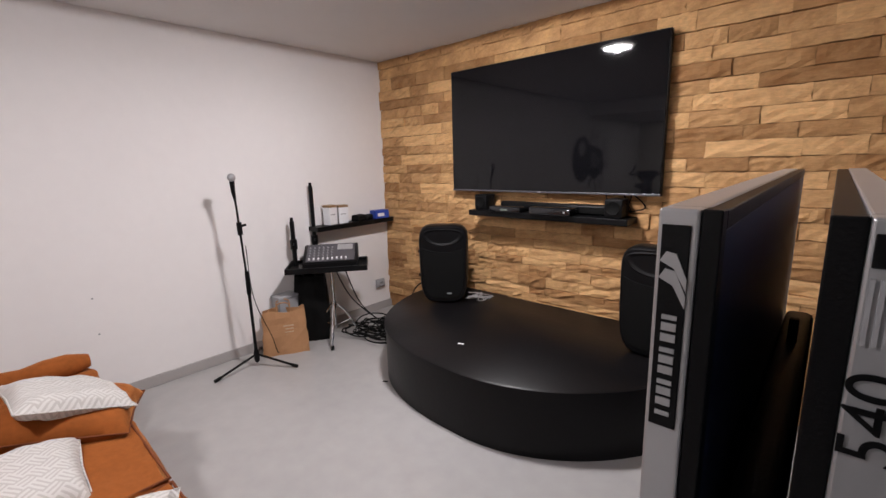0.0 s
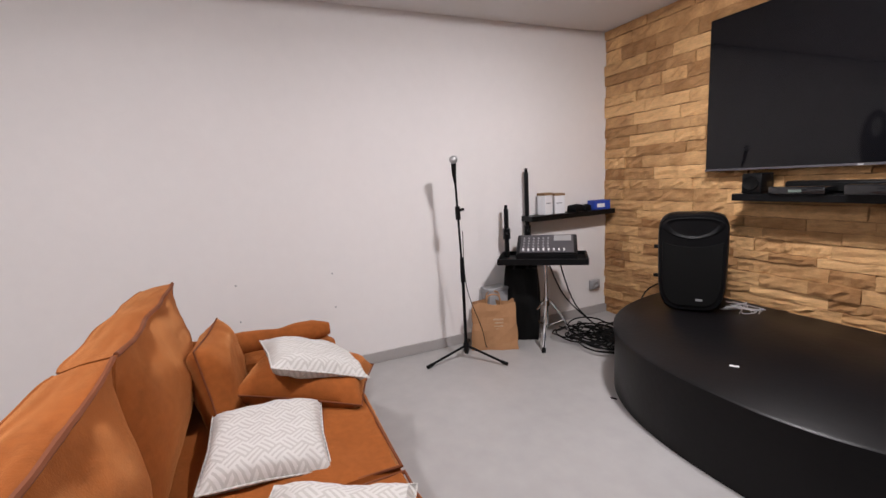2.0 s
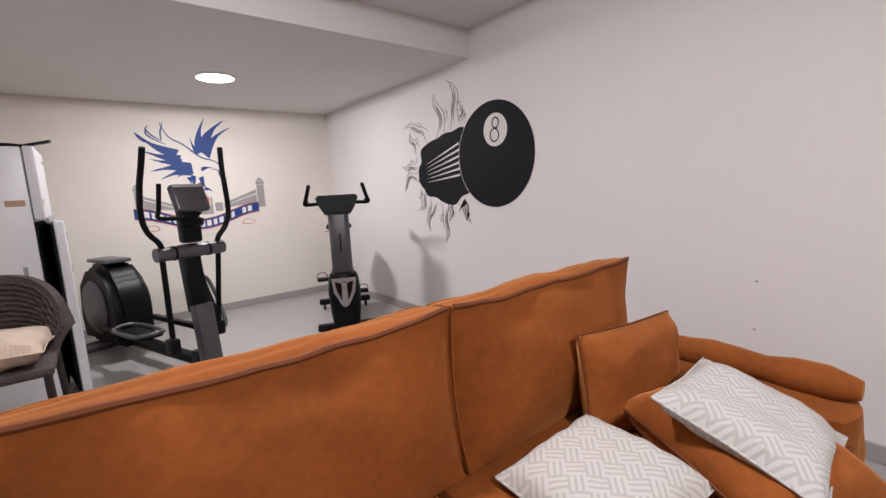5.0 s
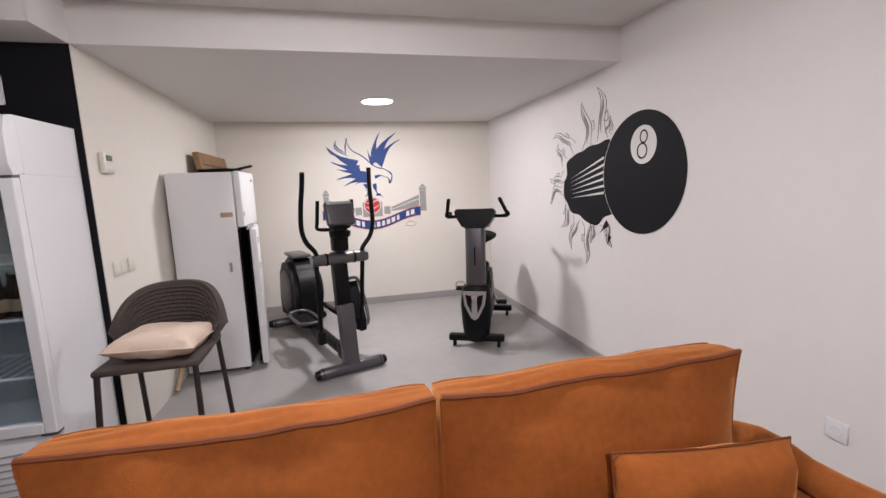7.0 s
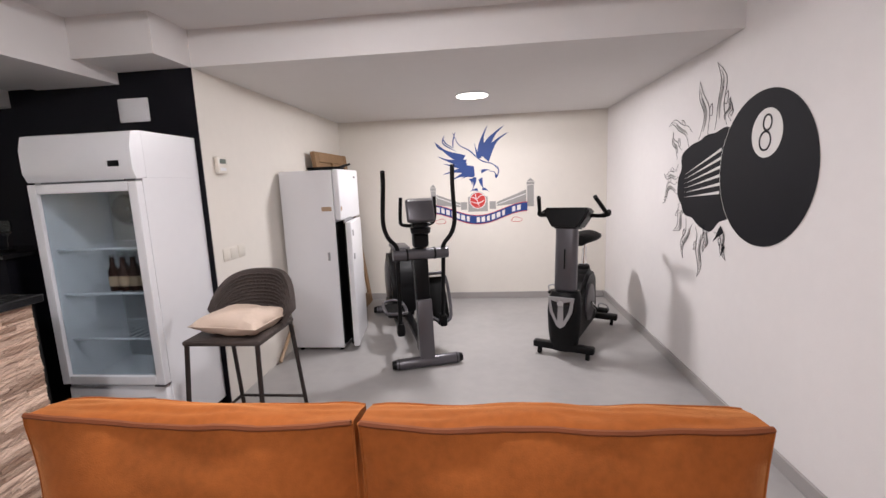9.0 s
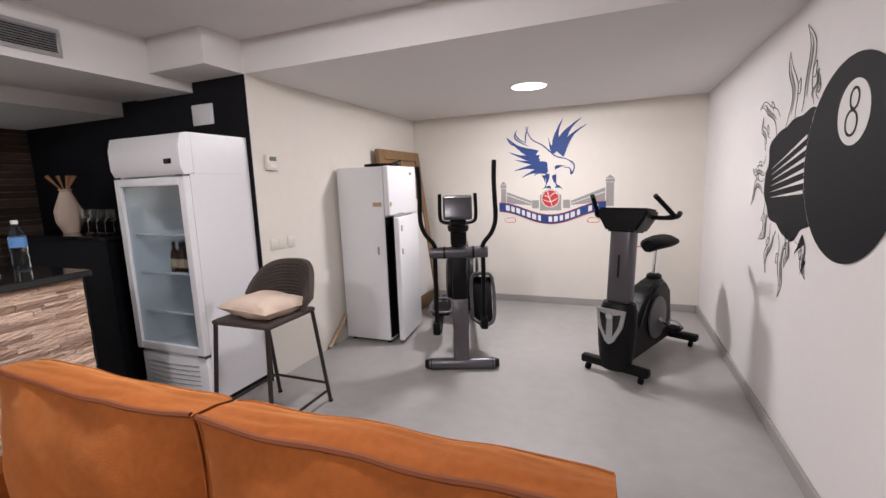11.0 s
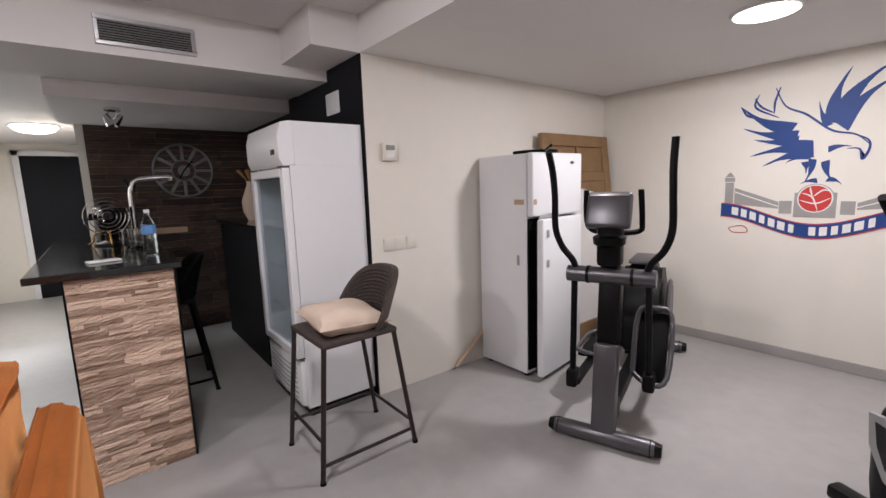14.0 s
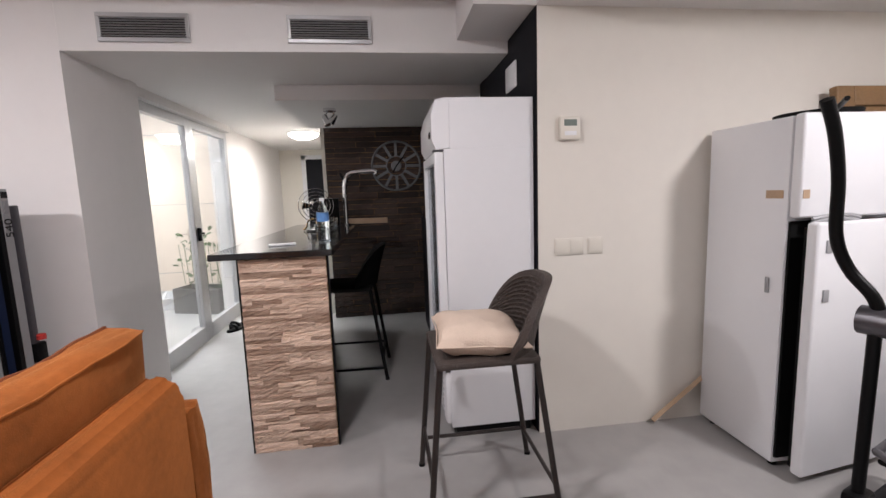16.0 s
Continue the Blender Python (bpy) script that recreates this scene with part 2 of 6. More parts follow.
def tube(bm, points, radius, seg=10, smooth=0, cap=True):
    """A round bar along the points; radius is a number or one per point; smooth > 0 rounds the bends."""
    pts = [Vector(p) for p in points]
    rad = radius if isinstance(radius, (list, tuple)) else [radius] * len(pts)
    if smooth and len(pts) > 2:
        out, ro = [], []
        for i in range(len(pts) - 1):
            p0, p1, p2, p3 = pts[max(i - 1, 0)], pts[i], pts[i + 1], pts[min(i + 2, len(pts) - 1)]
            for k in range(smooth):
                u = k / smooth
                out.append(0.5 * ((2 * p1) + (p2 - p0) * u + (2 * p0 - 5 * p1 + 4 * p2 - p3) * u * u + (3 * p1 - p0 - 3 * p2 + p3) * u ** 3))
                ro.append(rad[i] * (1 - u) + rad[i + 1] * u)
        pts, rad = out + [pts[-1]], ro + [rad[-1]]
    rings, side = [], None
    for i, p in enumerate(pts):
        d = (pts[min(i + 1, len(pts) - 1)] - pts[max(i - 1, 0)]).normalized()
        if side is None:
            side = d.cross(Vector((0, 0, 1)) if abs(d.z) < 0.9 else Vector((1, 0, 0))).normalized()
        else:
            side = (side - d * side.dot(d)).normalized()
        up = d.cross(side)
        rings.append([bm.verts.new(p + rad[i] * (math.cos(a) * side + math.sin(a) * up)) for a in (2 * math.pi * k / seg for k in range(seg))])
    for a, b in zip(rings, rings[1:]):
        for k in range(seg):
            bm.faces.new((a[k], a[(k + 1) % seg], b[(k + 1) % seg], b[k]))
    if cap:
        bm.faces.new(rings[0][::-1])
        bm.faces.new(rings[-1])
    return bm


def lathe(bm, profile, centre=(0, 0, 0), seg=24, m=None):
    """A turned shape about z from (radius, height) pairs."""
    rings, made = [], []
    for r, z in profile:
        ring = [bm.verts.new((centre[0] + r * math.cos(a), centre[1] + r * math.sin(a), centre[2] + z)) for a in (2 * math.pi * k / seg for k in range(seg))]
        rings.append(ring)
        made += ring
    for a, b in zip(rings, rings[1:]):
        for k in range(seg):
            bm.faces.new((a[k], a[(k + 1) % seg], b[(k + 1) % seg], b[k]))
    bm.faces.new(rings[0][::-1])
    bm.faces.new(rings[-1])
    if m is not None:
        bmesh.ops.transform(bm, matrix=m, verts=made)
    return bm


def prism(bm, outline, depth, m=None):
    """An outline in x and z, given thickness along y from 0 to depth."""
    a = [bm.verts.new((x, 0, z)) for x, z in outline]
    b = [bm.verts.new((x, depth, z)) for x, z in outline]
    bm.faces.new(a)
    bm.faces.new(b[::-1])
    n = len(a)
    for k in range(n):
        bm.faces.new((a[k], b[k], b[(k + 1) % n], a[(k + 1) % n]))
    if m is not None:
        bmesh.ops.transform(bm, matrix=m, verts=a + b)
    return bm


def soft_box(bm, w, d, h, puff=0.03, cuts=10, edge=0.25, seed=0, wrinkle=0.004):
    """A stuffed cushion block, centred in x and y, standing on z = 0."""
    nx, ny, nz = cuts, max(4, int(cuts * d / w)), max(4, int(cuts * h / w))
    r = bmesh.ops.create_cube(bm, size=2.0)
    bmesh.ops.subdivide_edges(bm, edges=list({e for v in r["verts"] for e in v.link_edges}), cuts=cuts, use_grid_fill=True)
    for v in bm.verts:
        x, y, z = v.co
        q = [max(0.0, 1 - abs(c) ** 2.2) for c in (x, y, z)]
        fx, fy, fz = q[1] * q[2], q[0] * q[2], q[0] * q[1]
        nz_ = noise.noise(Vector((x * 1.7 + seed, y * 1.7, z * 1.7))) * wrinkle * 2 + noise.noise(Vector((x * 5 + seed, y * 5, z * 5))) * wrinkle
        rx = 1 - 0.03 * (1 - q[1]) * (1 - q[2])
        ry = 1 - 0.05 * (1 - q[0]) * (1 - q[2])
        v.co = Vector((x * (w / 2) * rx + math.copysign(puff * fx, x) * (abs(x) > 0.99),
                       y * (d / 2) * ry + math.copysign(puff * fy, y) * (abs(y) > 0.99) + nz_,
                       (z + 1) * h / 2 + math.copysign(puff * fz, z) * (abs(z) > 0.99) + nz_))
    return bm


def pillow(bm, w, h, t, n=22, seed=0.0, pinch=0.06):
    """A scatter cushion in x and y with pinched corners and a seam."""
    top, bot = {}, {}
    for i in range(n + 1):
        for j in range(n + 1):
            u, v = 2 * i / n - 1, 2 * j / n - 1
            x = u * w / 2 * (1 - pinch * (1 - abs(u)) * 0 - pinch * (1 - v * v) * abs(u) ** 3)
            y = v * h / 2 * (1 - pinch * (1 - u * u) * abs(v) ** 3)
            thick = t / 2 * ((1 - u ** 4) * (1 - v ** 4)) ** 0.55
            wob = 0.016 * noise.noise(Vector((u * 1.6 + seed, v * 1.6, seed))) + 0.006 * noise.noise(Vector((u * 4.5 + seed, v * 4.5, seed)))
            edge = i in (0, n) or j in (0, n)
            top[i, j] = bm.verts.new((x, y, thick + wob * (not edge)))
            bot[i, j] = top[i, j] if edge else bm.verts.new((x, y, -thick + wob))
    for i in range(n):
        for j in range(n):
            bm.faces.new((top[i, j], top[i + 1, j], top[i + 1, j + 1], top[i, j + 1]))
            bm.faces.new((bot[i, j], bot[i, j + 1], bot[i + 1, j + 1], bot[i + 1, j]))
    return bm


def structure(name, mat, boxes, label, category, bev=0.0):
    bm = fresh()
    for b in boxes:
        box(bm, *b, bev=bev)
    return tagged(put(bm, name, mat), label, category, kind="structure")


# ---- structure ----
structure("floor", FLOOR, [(-2.95, 6.6, -4.3, 3.6, -0.2, 0)], "smooth light grey polished concrete floor", "floor")
structure("wall_west", WALL, [(-2.95, -2.74, -4.3, 3.6, 0, 2.6)], "plain white painted wall carrying a mural", "wall")
wall_north = structure("wall_north", MORTAR, [(-2.74, 1.5, 3.40, 3.6, 0, 2.6)], "wall clad in split honey-coloured sandstone", "wall")
structure("wall_gym_end", CREAM, [(-2.74, 0.36, -4.3, -4.04, 0, 2.6)], "off-white gym end wall with a painted emblem", "wall")
structure("wall_gym_side", CREAM, [(0.36, 0.6, -4.3, -1.455, 0, 2.6)], "off-white gym side wall with switches", "wall")
structure("wall_bar_back", DARKWALL, [(0.364, 3.3, -1.6, -1.45, 0, 2.6)], "black painted wall behind the drinks cooler", "wall")
structure("wall_bar_end", DARKWALL, [(2.92, 3.1, -1.45, -0.11, 0, 2.6)], "wall end behind the bar", "wall")
structure("wall_corridor_side", CREAM, [(3.1, 6.4, -0.25, -0.05, 0, 2.6)], "white corridor wall", "wall")
structure("wall_corridor_end", CREAM, [(6.0, 6.2, -0.05, 1.1, 0, 2.6)], "white wall at the corridor's end", "wall")
structure("wall_pier", WALL, [(0.84, 1.54, 0.92, 3.40, 0, 2.6)], "white wall beside the glazed opening", "wall")
structure("wall_corridor_north", WALL, [(3.41, 6.4, 1.04, 1.2, 0, 2.6)], "white corridor wall beyond the glass doors", "wall")
structure("ceiling_main", CEIL, [(-2.95, 1.5, -1.45, 3.6, 2.36, 2.6)], "flat white plaster ceiling", "ceiling")
structure("ceiling_gym", CEIL, [(-2.74, 0.36, -4.04, -1.45, 2.15, 2.45)], "lowered white gym ceiling with a beam edge", "ceiling")
structure("ceiling_duct_box", CEIL, [(0.36, 0.84, -1.45, -1.15, 2.15, 2.36)], "white boxed-in duct under the ceiling", "bulkhead")
structure("ceiling_soffit", CEIL, [(0.84, 1.4, -1.45, 0.919, 2.08, 2.36)], "white bulkhead carrying two air grilles", "bulkhead")
structure("ceiling_bar", CEIL, [(1.4, 6.4, -1.6, 1.2, 2.09, 2.36)], "white plaster ceiling over the bar and corridor", "ceiling")
structure("ceiling_bar_drop", CEIL, [(1.60, 2.92, -1.45, 0.045, 1.985, 2.0885)], "lowered plaster panel above the bar", "bulkhead")

for name, bx in (("baseboard_west", (-2.739, -2.722, -4.03, 3.38, 0.001, 0.075)),
                 ("baseboard_gym_end", (-2.72, 0.355, -4.039, -4.023, 0.001, 0.075)),
                 ("baseboard_pier", (0.825, 0.839, 0.925, 3.38, 0.001, 0.07)),
                 ("baseboard_corridor", (3.42, 5.95, 1.022, 1.039, 0.001, 0.07))):
    structure(name, SKIRT, [bx], "low grey skirting board along the wall", "skirting", bev=0.003)


def air_grille(y, m_label):
    g = thing("air_grille", pose(0.838, y, 2.195), m_label, "vent", "air grilles in the bulkhead")
    # No hollow duct here; black sheet on the bulkhead is the shade between slats.
    bm = fresh()
    box(bm, -0.004, 0.0, -0.21, 0.21, -0.06, 0.06)
    part("backing", bm, BLACK, g, "black sheet standing in for the shaded duct", smooth=False)
    bm = fresh()
    for b in ((-0.014, -0.002, -0.225, 0.225, 0.05, 0.072), (-0.014, -0.002, -0.225, 0.225, -0.072, -0.05),
              (-0.014, -0.002, -0.225, -0.205, -0.05, 0.05), (-0.014, -0.002, 0.205, 0.225, -0.05, 0.05)):
        box(bm, *b, bev=0.003)
    part("frame", bm, ALU, g, "brushed aluminium frame", smooth=False)
    for k in range(8):
        bm = fresh()
        box(bm, -0.011, -0.009 + 0.006, -0.204, 0.204, -0.0015, 0.0015, m=pose(0, 0, -0.044 + k * 0.0125, 0, 25, 0))
        part("slat", bm, ALU, g, smooth=False)
    return g


air_grille(-0.447, "aluminium air grille with horizontal slats")
air_grille(0.50, "aluminium air grille with horizontal slats")


def downlight(x, y, z, group):
    d = thing("ceiling_downlight", pose(x, y, z), "round lit recessed ceiling light", "ceiling light", group)
    bm = fresh()
    lathe(bm, [(0.115, -0.004), (0.118, -0.016), (0.14, -0.014), (0.15, -0.002), (0.15, 0.0)], seg=40)
    part("rim", bm, WHITEGOODS, d)
    bm = fresh()
    lathe(bm, [(0.112, -0.018), (0.134, -0.0165), (0.134, -0.0145)], seg=40)
    part("diffuser", bm, LAMPGLOW, d, "glowing white diffuser")


for x, y, z in LAMPS:
    downlight(x, y, z, "main room lights")
downlight(-1.27, -2.78, 2.15, "gym lights")

# ---- stage and television wall ----
def stage():
    s = thing("stage", pose(-0.80, 3.385, 0), "low half-round black stage platform against the stone wall", "stage")
    n, ry = 64, 1.24
    arc = []
    for k in range(n + 1):
        c, d = math.cos(math.pi * k / n), math.sin(math.pi * k / n)
        rx, p = (1.035, 1.0) if c > 0 else (1.2, 0.8)
        arc.append((math.copysign(rx * abs(c) ** p, c), -ry * d ** p))
    def slab(scale, z0, z1, round_=0.0):
        bm = fresh()
        lo = [bm.verts.new((x * scale, y * scale, z0)) for x, y in arc]
        hi = [bm.verts.new((x * scale, y * scale, z1 - round_)) for x, y in arc]
        top = [bm.verts.new((x * scale - (0.008 * x if round_ else 0), y * scale - (0.008 * y if round_ else 0), z1)) for x, y in arc]
        for k in range(n):
            bm.faces.new((lo[k], lo[k + 1], hi[k + 1], hi[k]))
            bm.faces.new((hi[k], hi[k + 1], top[k + 1], top[k]))
        bm.faces.new(top)
        bm.faces.new(lo[::-1])
        for a, b, c in ((lo, hi, top),):
            bm.faces.new((a[0], b[0], c[0], c[-1], b[-1], a[-1]))
        return bm
    part("riser", slab(1.0, 0.0, 0.335), STAGEBLACK, s, "black vinyl-covered curved riser")
    part("deck", slab(1.006, 0.336, 0.37, 0.008), STAGEBLACK, s, "satin black deck with a rounded lip")


stage()


def television():
    t = thing("television", pose(-0.996, 3.31, 1.665), "large black flat wall-mounted television, switched off", "television")
    bm = fresh()
    box(bm, -0.797, 0.797, 0.0, 0.035, -0.46, 0.46, bev=0.004)
    box(bm, -0.5, 0.5, 0.035, 0.06, -0.4, 0.15, bev=0.01)
    part("case", bm, BLACK, t, smooth=False)
    bm = fresh()
    box(bm, -0.789, 0.789, -0.004, -0.001, -0.445, 0.453)
    part("screen", bm, SCREEN, t, "glossy dark screen", smooth=False)
    bm = fresh()
    box(bm, -0.797, 0.797, -0.006, 0.0, -0.46, -0.447, bev=0.002)
    part("bottom_bezel", bm, STEELGREY, t, "dark metal strip", smooth=False)
    bm = fresh()
    box(bm, -0.012, 0.012, -0.008, -0.006, -0.458, -0.450)
    part("badge", bm, SILVER, t, smooth=False)
    bm = fresh()
    box(bm, -0.25, 0.25, 0.06, 0.085, -0.2, 0.2)
    part("wall_bracket", bm, BLACK, t, smooth=False)
    for k in range(2):
        bm = fresh()
        tube(bm, [(0.45 + 0.1 * k, 0.05, -0.42), (0.5 + 0.12 * k, 0.04, -0.56), (0.7 - 0.1 * k, 0.045, -0.54), (0.62, 0.05, -0.45)], 0.004, 6, smooth=6)
        part("cable", bm, RUBBER, t)


television()


def tv_shelf():
    s = thing("tv_shelf", pose(-0.94, 3.39, 1.05), "black floating shelf under the television", "shelf")
    bm = fresh()
    box(bm, -0.60, 0.60, -0.20, 0.0, -0.02, 0.02, bev=0.003)
    part("board", bm, BLACK, s, smooth=False)
    for x in (-0.51, 0.50):
        b = thing("bookshelf_speaker", pose(-0.94 + x, 3.28, 1.071), "small black box speaker on the shelf", "speaker", "shelf speakers")
        bm = fresh()
        box(bm, -0.055, 0.055, -0.06, 0.06, 0.0, 0.115, bev=0.008)
        part("cabinet", bm, BLACK, b)
        bm = fresh()
        lathe(bm, [(0.0, 0.0), (0.034, 0.002), (0.04, 0.006), (0.042, 0.0)][1:], seg=24, m=pose(0, -0.06, 0.06, 90, 0, 0))
        part("cone", bm, RUBBER, b)
    g = thing("soundbar", pose(-0.90, 3.33, 1.071), "long slim black soundbar on the shelf", "soundbar")
    bm = fresh()
    box(bm, -0.42, 0.42, -0.035, 0.035, 0.0, 0.065, bev=0.015, seg=3)
    part("body", bm, BLACK, g)
    bm = fresh()
    box(bm, -0.405, 0.405, -0.038, -0.034, 0.012, 0.052)
    part("grille", bm, RUBBER, g, smooth=False)
    c = thing("game_console", pose(-0.84, 3.245, 1.071), "flat black media console on the shelf", "console")
    bm = fresh()
    box(bm, -0.15, 0.15, -0.09, 0.05, 0.0, 0.05, bev=0.006)
    part("case", bm, GLOSSBLACK, c)
    bm = fresh()
    lathe(bm, [(0.006, 0), (0.006, 0.003)], seg=10, m=pose(0.11, -0.09, 0.025, 90, 0, 0))
    part("power_button", bm, SILVER, c)
    p = thing("set_top_box", pose(-1.20, 3.25, 1.071), "flat black receiver box on the shelf", "receiver")
    bm = fresh()
    box(bm, -0.13, 0.13, -0.08, 0.05, 0.0, 0.04, bev=0.005)
    part("case", bm, GLOSSBLACK, p)
    bm = fresh()
    box(bm, -0.03, 0.03, -0.084, -0.079, 0.012, 0.026)
    part("display", bm, LCD, p, smooth=False)


tv_shelf()


def loudspeaker(x, y, turn):
    s = thing("loudspeaker", pose(x, y, 0.372, 0, 0, turn) @ Matrix.Diagonal((0.98, 0.92, 0.875, 1)), "large black moulded stage loudspeaker standing on the stage", "loudspeaker", "stage loudspeakers")
    def shell(k, n, grow=1.0):
        """The rounded front outline: flat foot, bulging sides, wide shoulders."""
        a = 2 * math.pi * k / n - math.pi / 2
        c, q = math.cos(a), math.sin(a)
        x = math.copysign(abs(c) ** 0.42, c) * (0.188 + 0.018 * q) * grow
        z = 0.345 + math.copysign(abs(q) ** 0.42, q) * (0.345 - 0.345 * (1 - grow))
        return x, z
    n = 44
    bm = fresh()
    rings = []
    for grow, y in ((0.95, -0.172), (0.985, -0.160), (1.0, -0.13), (1.0, -0.06), (0.90, 0.05), (0.74, 0.14), (0.70, 0.16)):
        ring = []
        for k in range(n):
            x, z = shell(k, n, grow)
            ring.append(bm.verts.new((x, y - 0.012 * (1 - (x / 0.21) ** 2) * (y < -0.1), max(0.0, z) if grow > 0.8 else z - 0.02 * (z < 0.345))))
        rings.append(ring)
    for p, q in zip(rings, rings[1:]):
        for k in range(n):
            bm.faces.new((p[k], p[(k + 1) % n], q[(k + 1) % n], q[k]))
    bm.faces.new(rings[0][::-1])
    bm.faces.new(rings[-1])
    part("cabinet", bm, BLACK, s)
    bm = fresh()
    lo, hi = [], []
    for k in range(n):
        x, z = shell(k, n, 0.86)
        z = min(z * 0.98 - 0.004, 0.505 - 0.05 * (1 - (x / 0.19) ** 2))
        lo.append(bm.verts.new((x, -0.172 - 0.012 * (1 - (x / 0.21) ** 2), z)))
        hi.append(bm.verts.new((x * 0.985, -0.178 - 0.014 * (1 - (x / 0.21) ** 2), 0.3 + (z - 0.3) * 0.985)))
    for k in range(n):
        bm.faces.new((lo[k], lo[(k + 1) % n], hi[(k + 1) % n], hi[k]))
    bm.faces.new(hi[::-1])
    part("woofer_grille", bm, RUBBER, s, "black perforated metal grille")
    bm = fresh()
    ring = []
    for sc, yy in ((1.0, -0.184), (0.92, -0.1905), (0.80, -0.187), (0.5, -0.176)):
        ring.append([bm.verts.new((0.165 * sc * math.cos(a), yy + 0.006 * abs(math.cos(a)), 0.585 + 0.075 * sc * math.sin(a) - 0.02 * math.cos(a) ** 2 * -1)) for a in (2 * math.pi * k / 28 for k in range(28))])
    for p, q in zip(ring, ring[1:]):
        for k in range(28):
            bm.faces.new((p[k], p[(k + 1) % 28], q[(k + 1) % 28], q[k]))
    bm.faces.new(ring[-1])
    part("horn", bm, BLACK, s, "satin black horn flare")
    bm = fresh()
    box(bm, 0.025, 0.062, -0.196, -0.188, 0.083, 0.098, bev=0.003)
    part("badge", bm, SILVER, s, "small silver badge")
    for zz in (0.2, 0.42):
        bm = fresh()
        tube(bm, [(-0.19, 0.03, zz), (-0.222, 0.035, zz)], 0.014, 10)
        part("knob", bm, BLACK, s)
    return s


loudspeaker(-1.69, 3.07, 36)
loudspeaker(-0.08, 3.07, -3)


# ---- corner with the microphone ----
def mic_stand():
    s = thing("microphone_stand", pose(-2.475, 1.84, 0), "straight black tripod microphone stand with a microphone", "microphone stand")
    bm = fresh()
    tube(bm, [(0, 0, 0.05), (-0.0, 0.0, 0.62)], 0.011, 10)
    part("lower_tube", bm, BLACK, s)
    bm = fresh()
    tube(bm, [(0, 0, 0.6), (0.0, -0.02, 1.24)], 0.0075, 10)
    part("upper_tube", bm, BLACK, s)
    bm = fresh()
    tube(bm, [(0, 0, 0.55), (0, 0, 0.72)], [0.016, 0.014], 12)
    part("clutch", bm, BLACK, s)
    bm = fresh()
    tube(bm, [(0, -0.012, 0.98), (0, -0.014, 1.07)], 0.017, 12)
    tube(bm, [(0, -0.01, 1.04), (0.03, 0.02, 1.05)], 0.009, 8)
    part("boom_clutch", bm, BLACK, s)
    for a in (-85, 33, 150):
        bm = fresh()
        c, d = math.cos(radians(a)), math.sin(radians(a))
        tube(bm, [(0.01 * c, 0.01 * d, 0.09), (0.30 * c, 0.30 * d, 0.016)], 0.0085, 8)
        leg = part("leg", bm, BLACK, s)
        bm = fresh()
        tube(bm, [(0.27 * c, 0.27 * d, 0.022), (0.315 * c, 0.315 * d, 0.012)], 0.012, 8)
        part("rubber_foot", bm, RUBBER, leg)
    bm = fresh()
    lathe(bm, [(0.012, 0.0), (0.02, 0.02), (0.02, 0.07), (0.012, 0.1)], (0, 0, 0.03), 12)
    part("hub", bm, BLACK, s)
    bm = fresh()
    tube(bm, [(0, -0.02, 1.22), (0.01, -0.03, 1.28), (0.02, -0.035, 1.35)], [0.009, 0.014, 0.017], 12)
    part("microphone_body", bm, BLACK, s)
    bm = fresh()
    bmesh.ops.create_uvsphere(bm, u_segments=16, v_segments=10, radius=0.027, matrix=pose(0.023, -0.037, 1.375))
    part("microphone_head", bm, SILVER, s, "grey wire mesh ball")
    bm = fresh()
    tube(bm, [(0.01, 0.01, 0.9), (-0.05, 0.05, 0.5), (0.02, 0.12, 0.2), (-0.05, 0.2, 0.01), (-0.1, 0.35, 0.008)], 0.003, 6, smooth=6)
    part("cable", bm, RUBBER, s)


mic_stand()


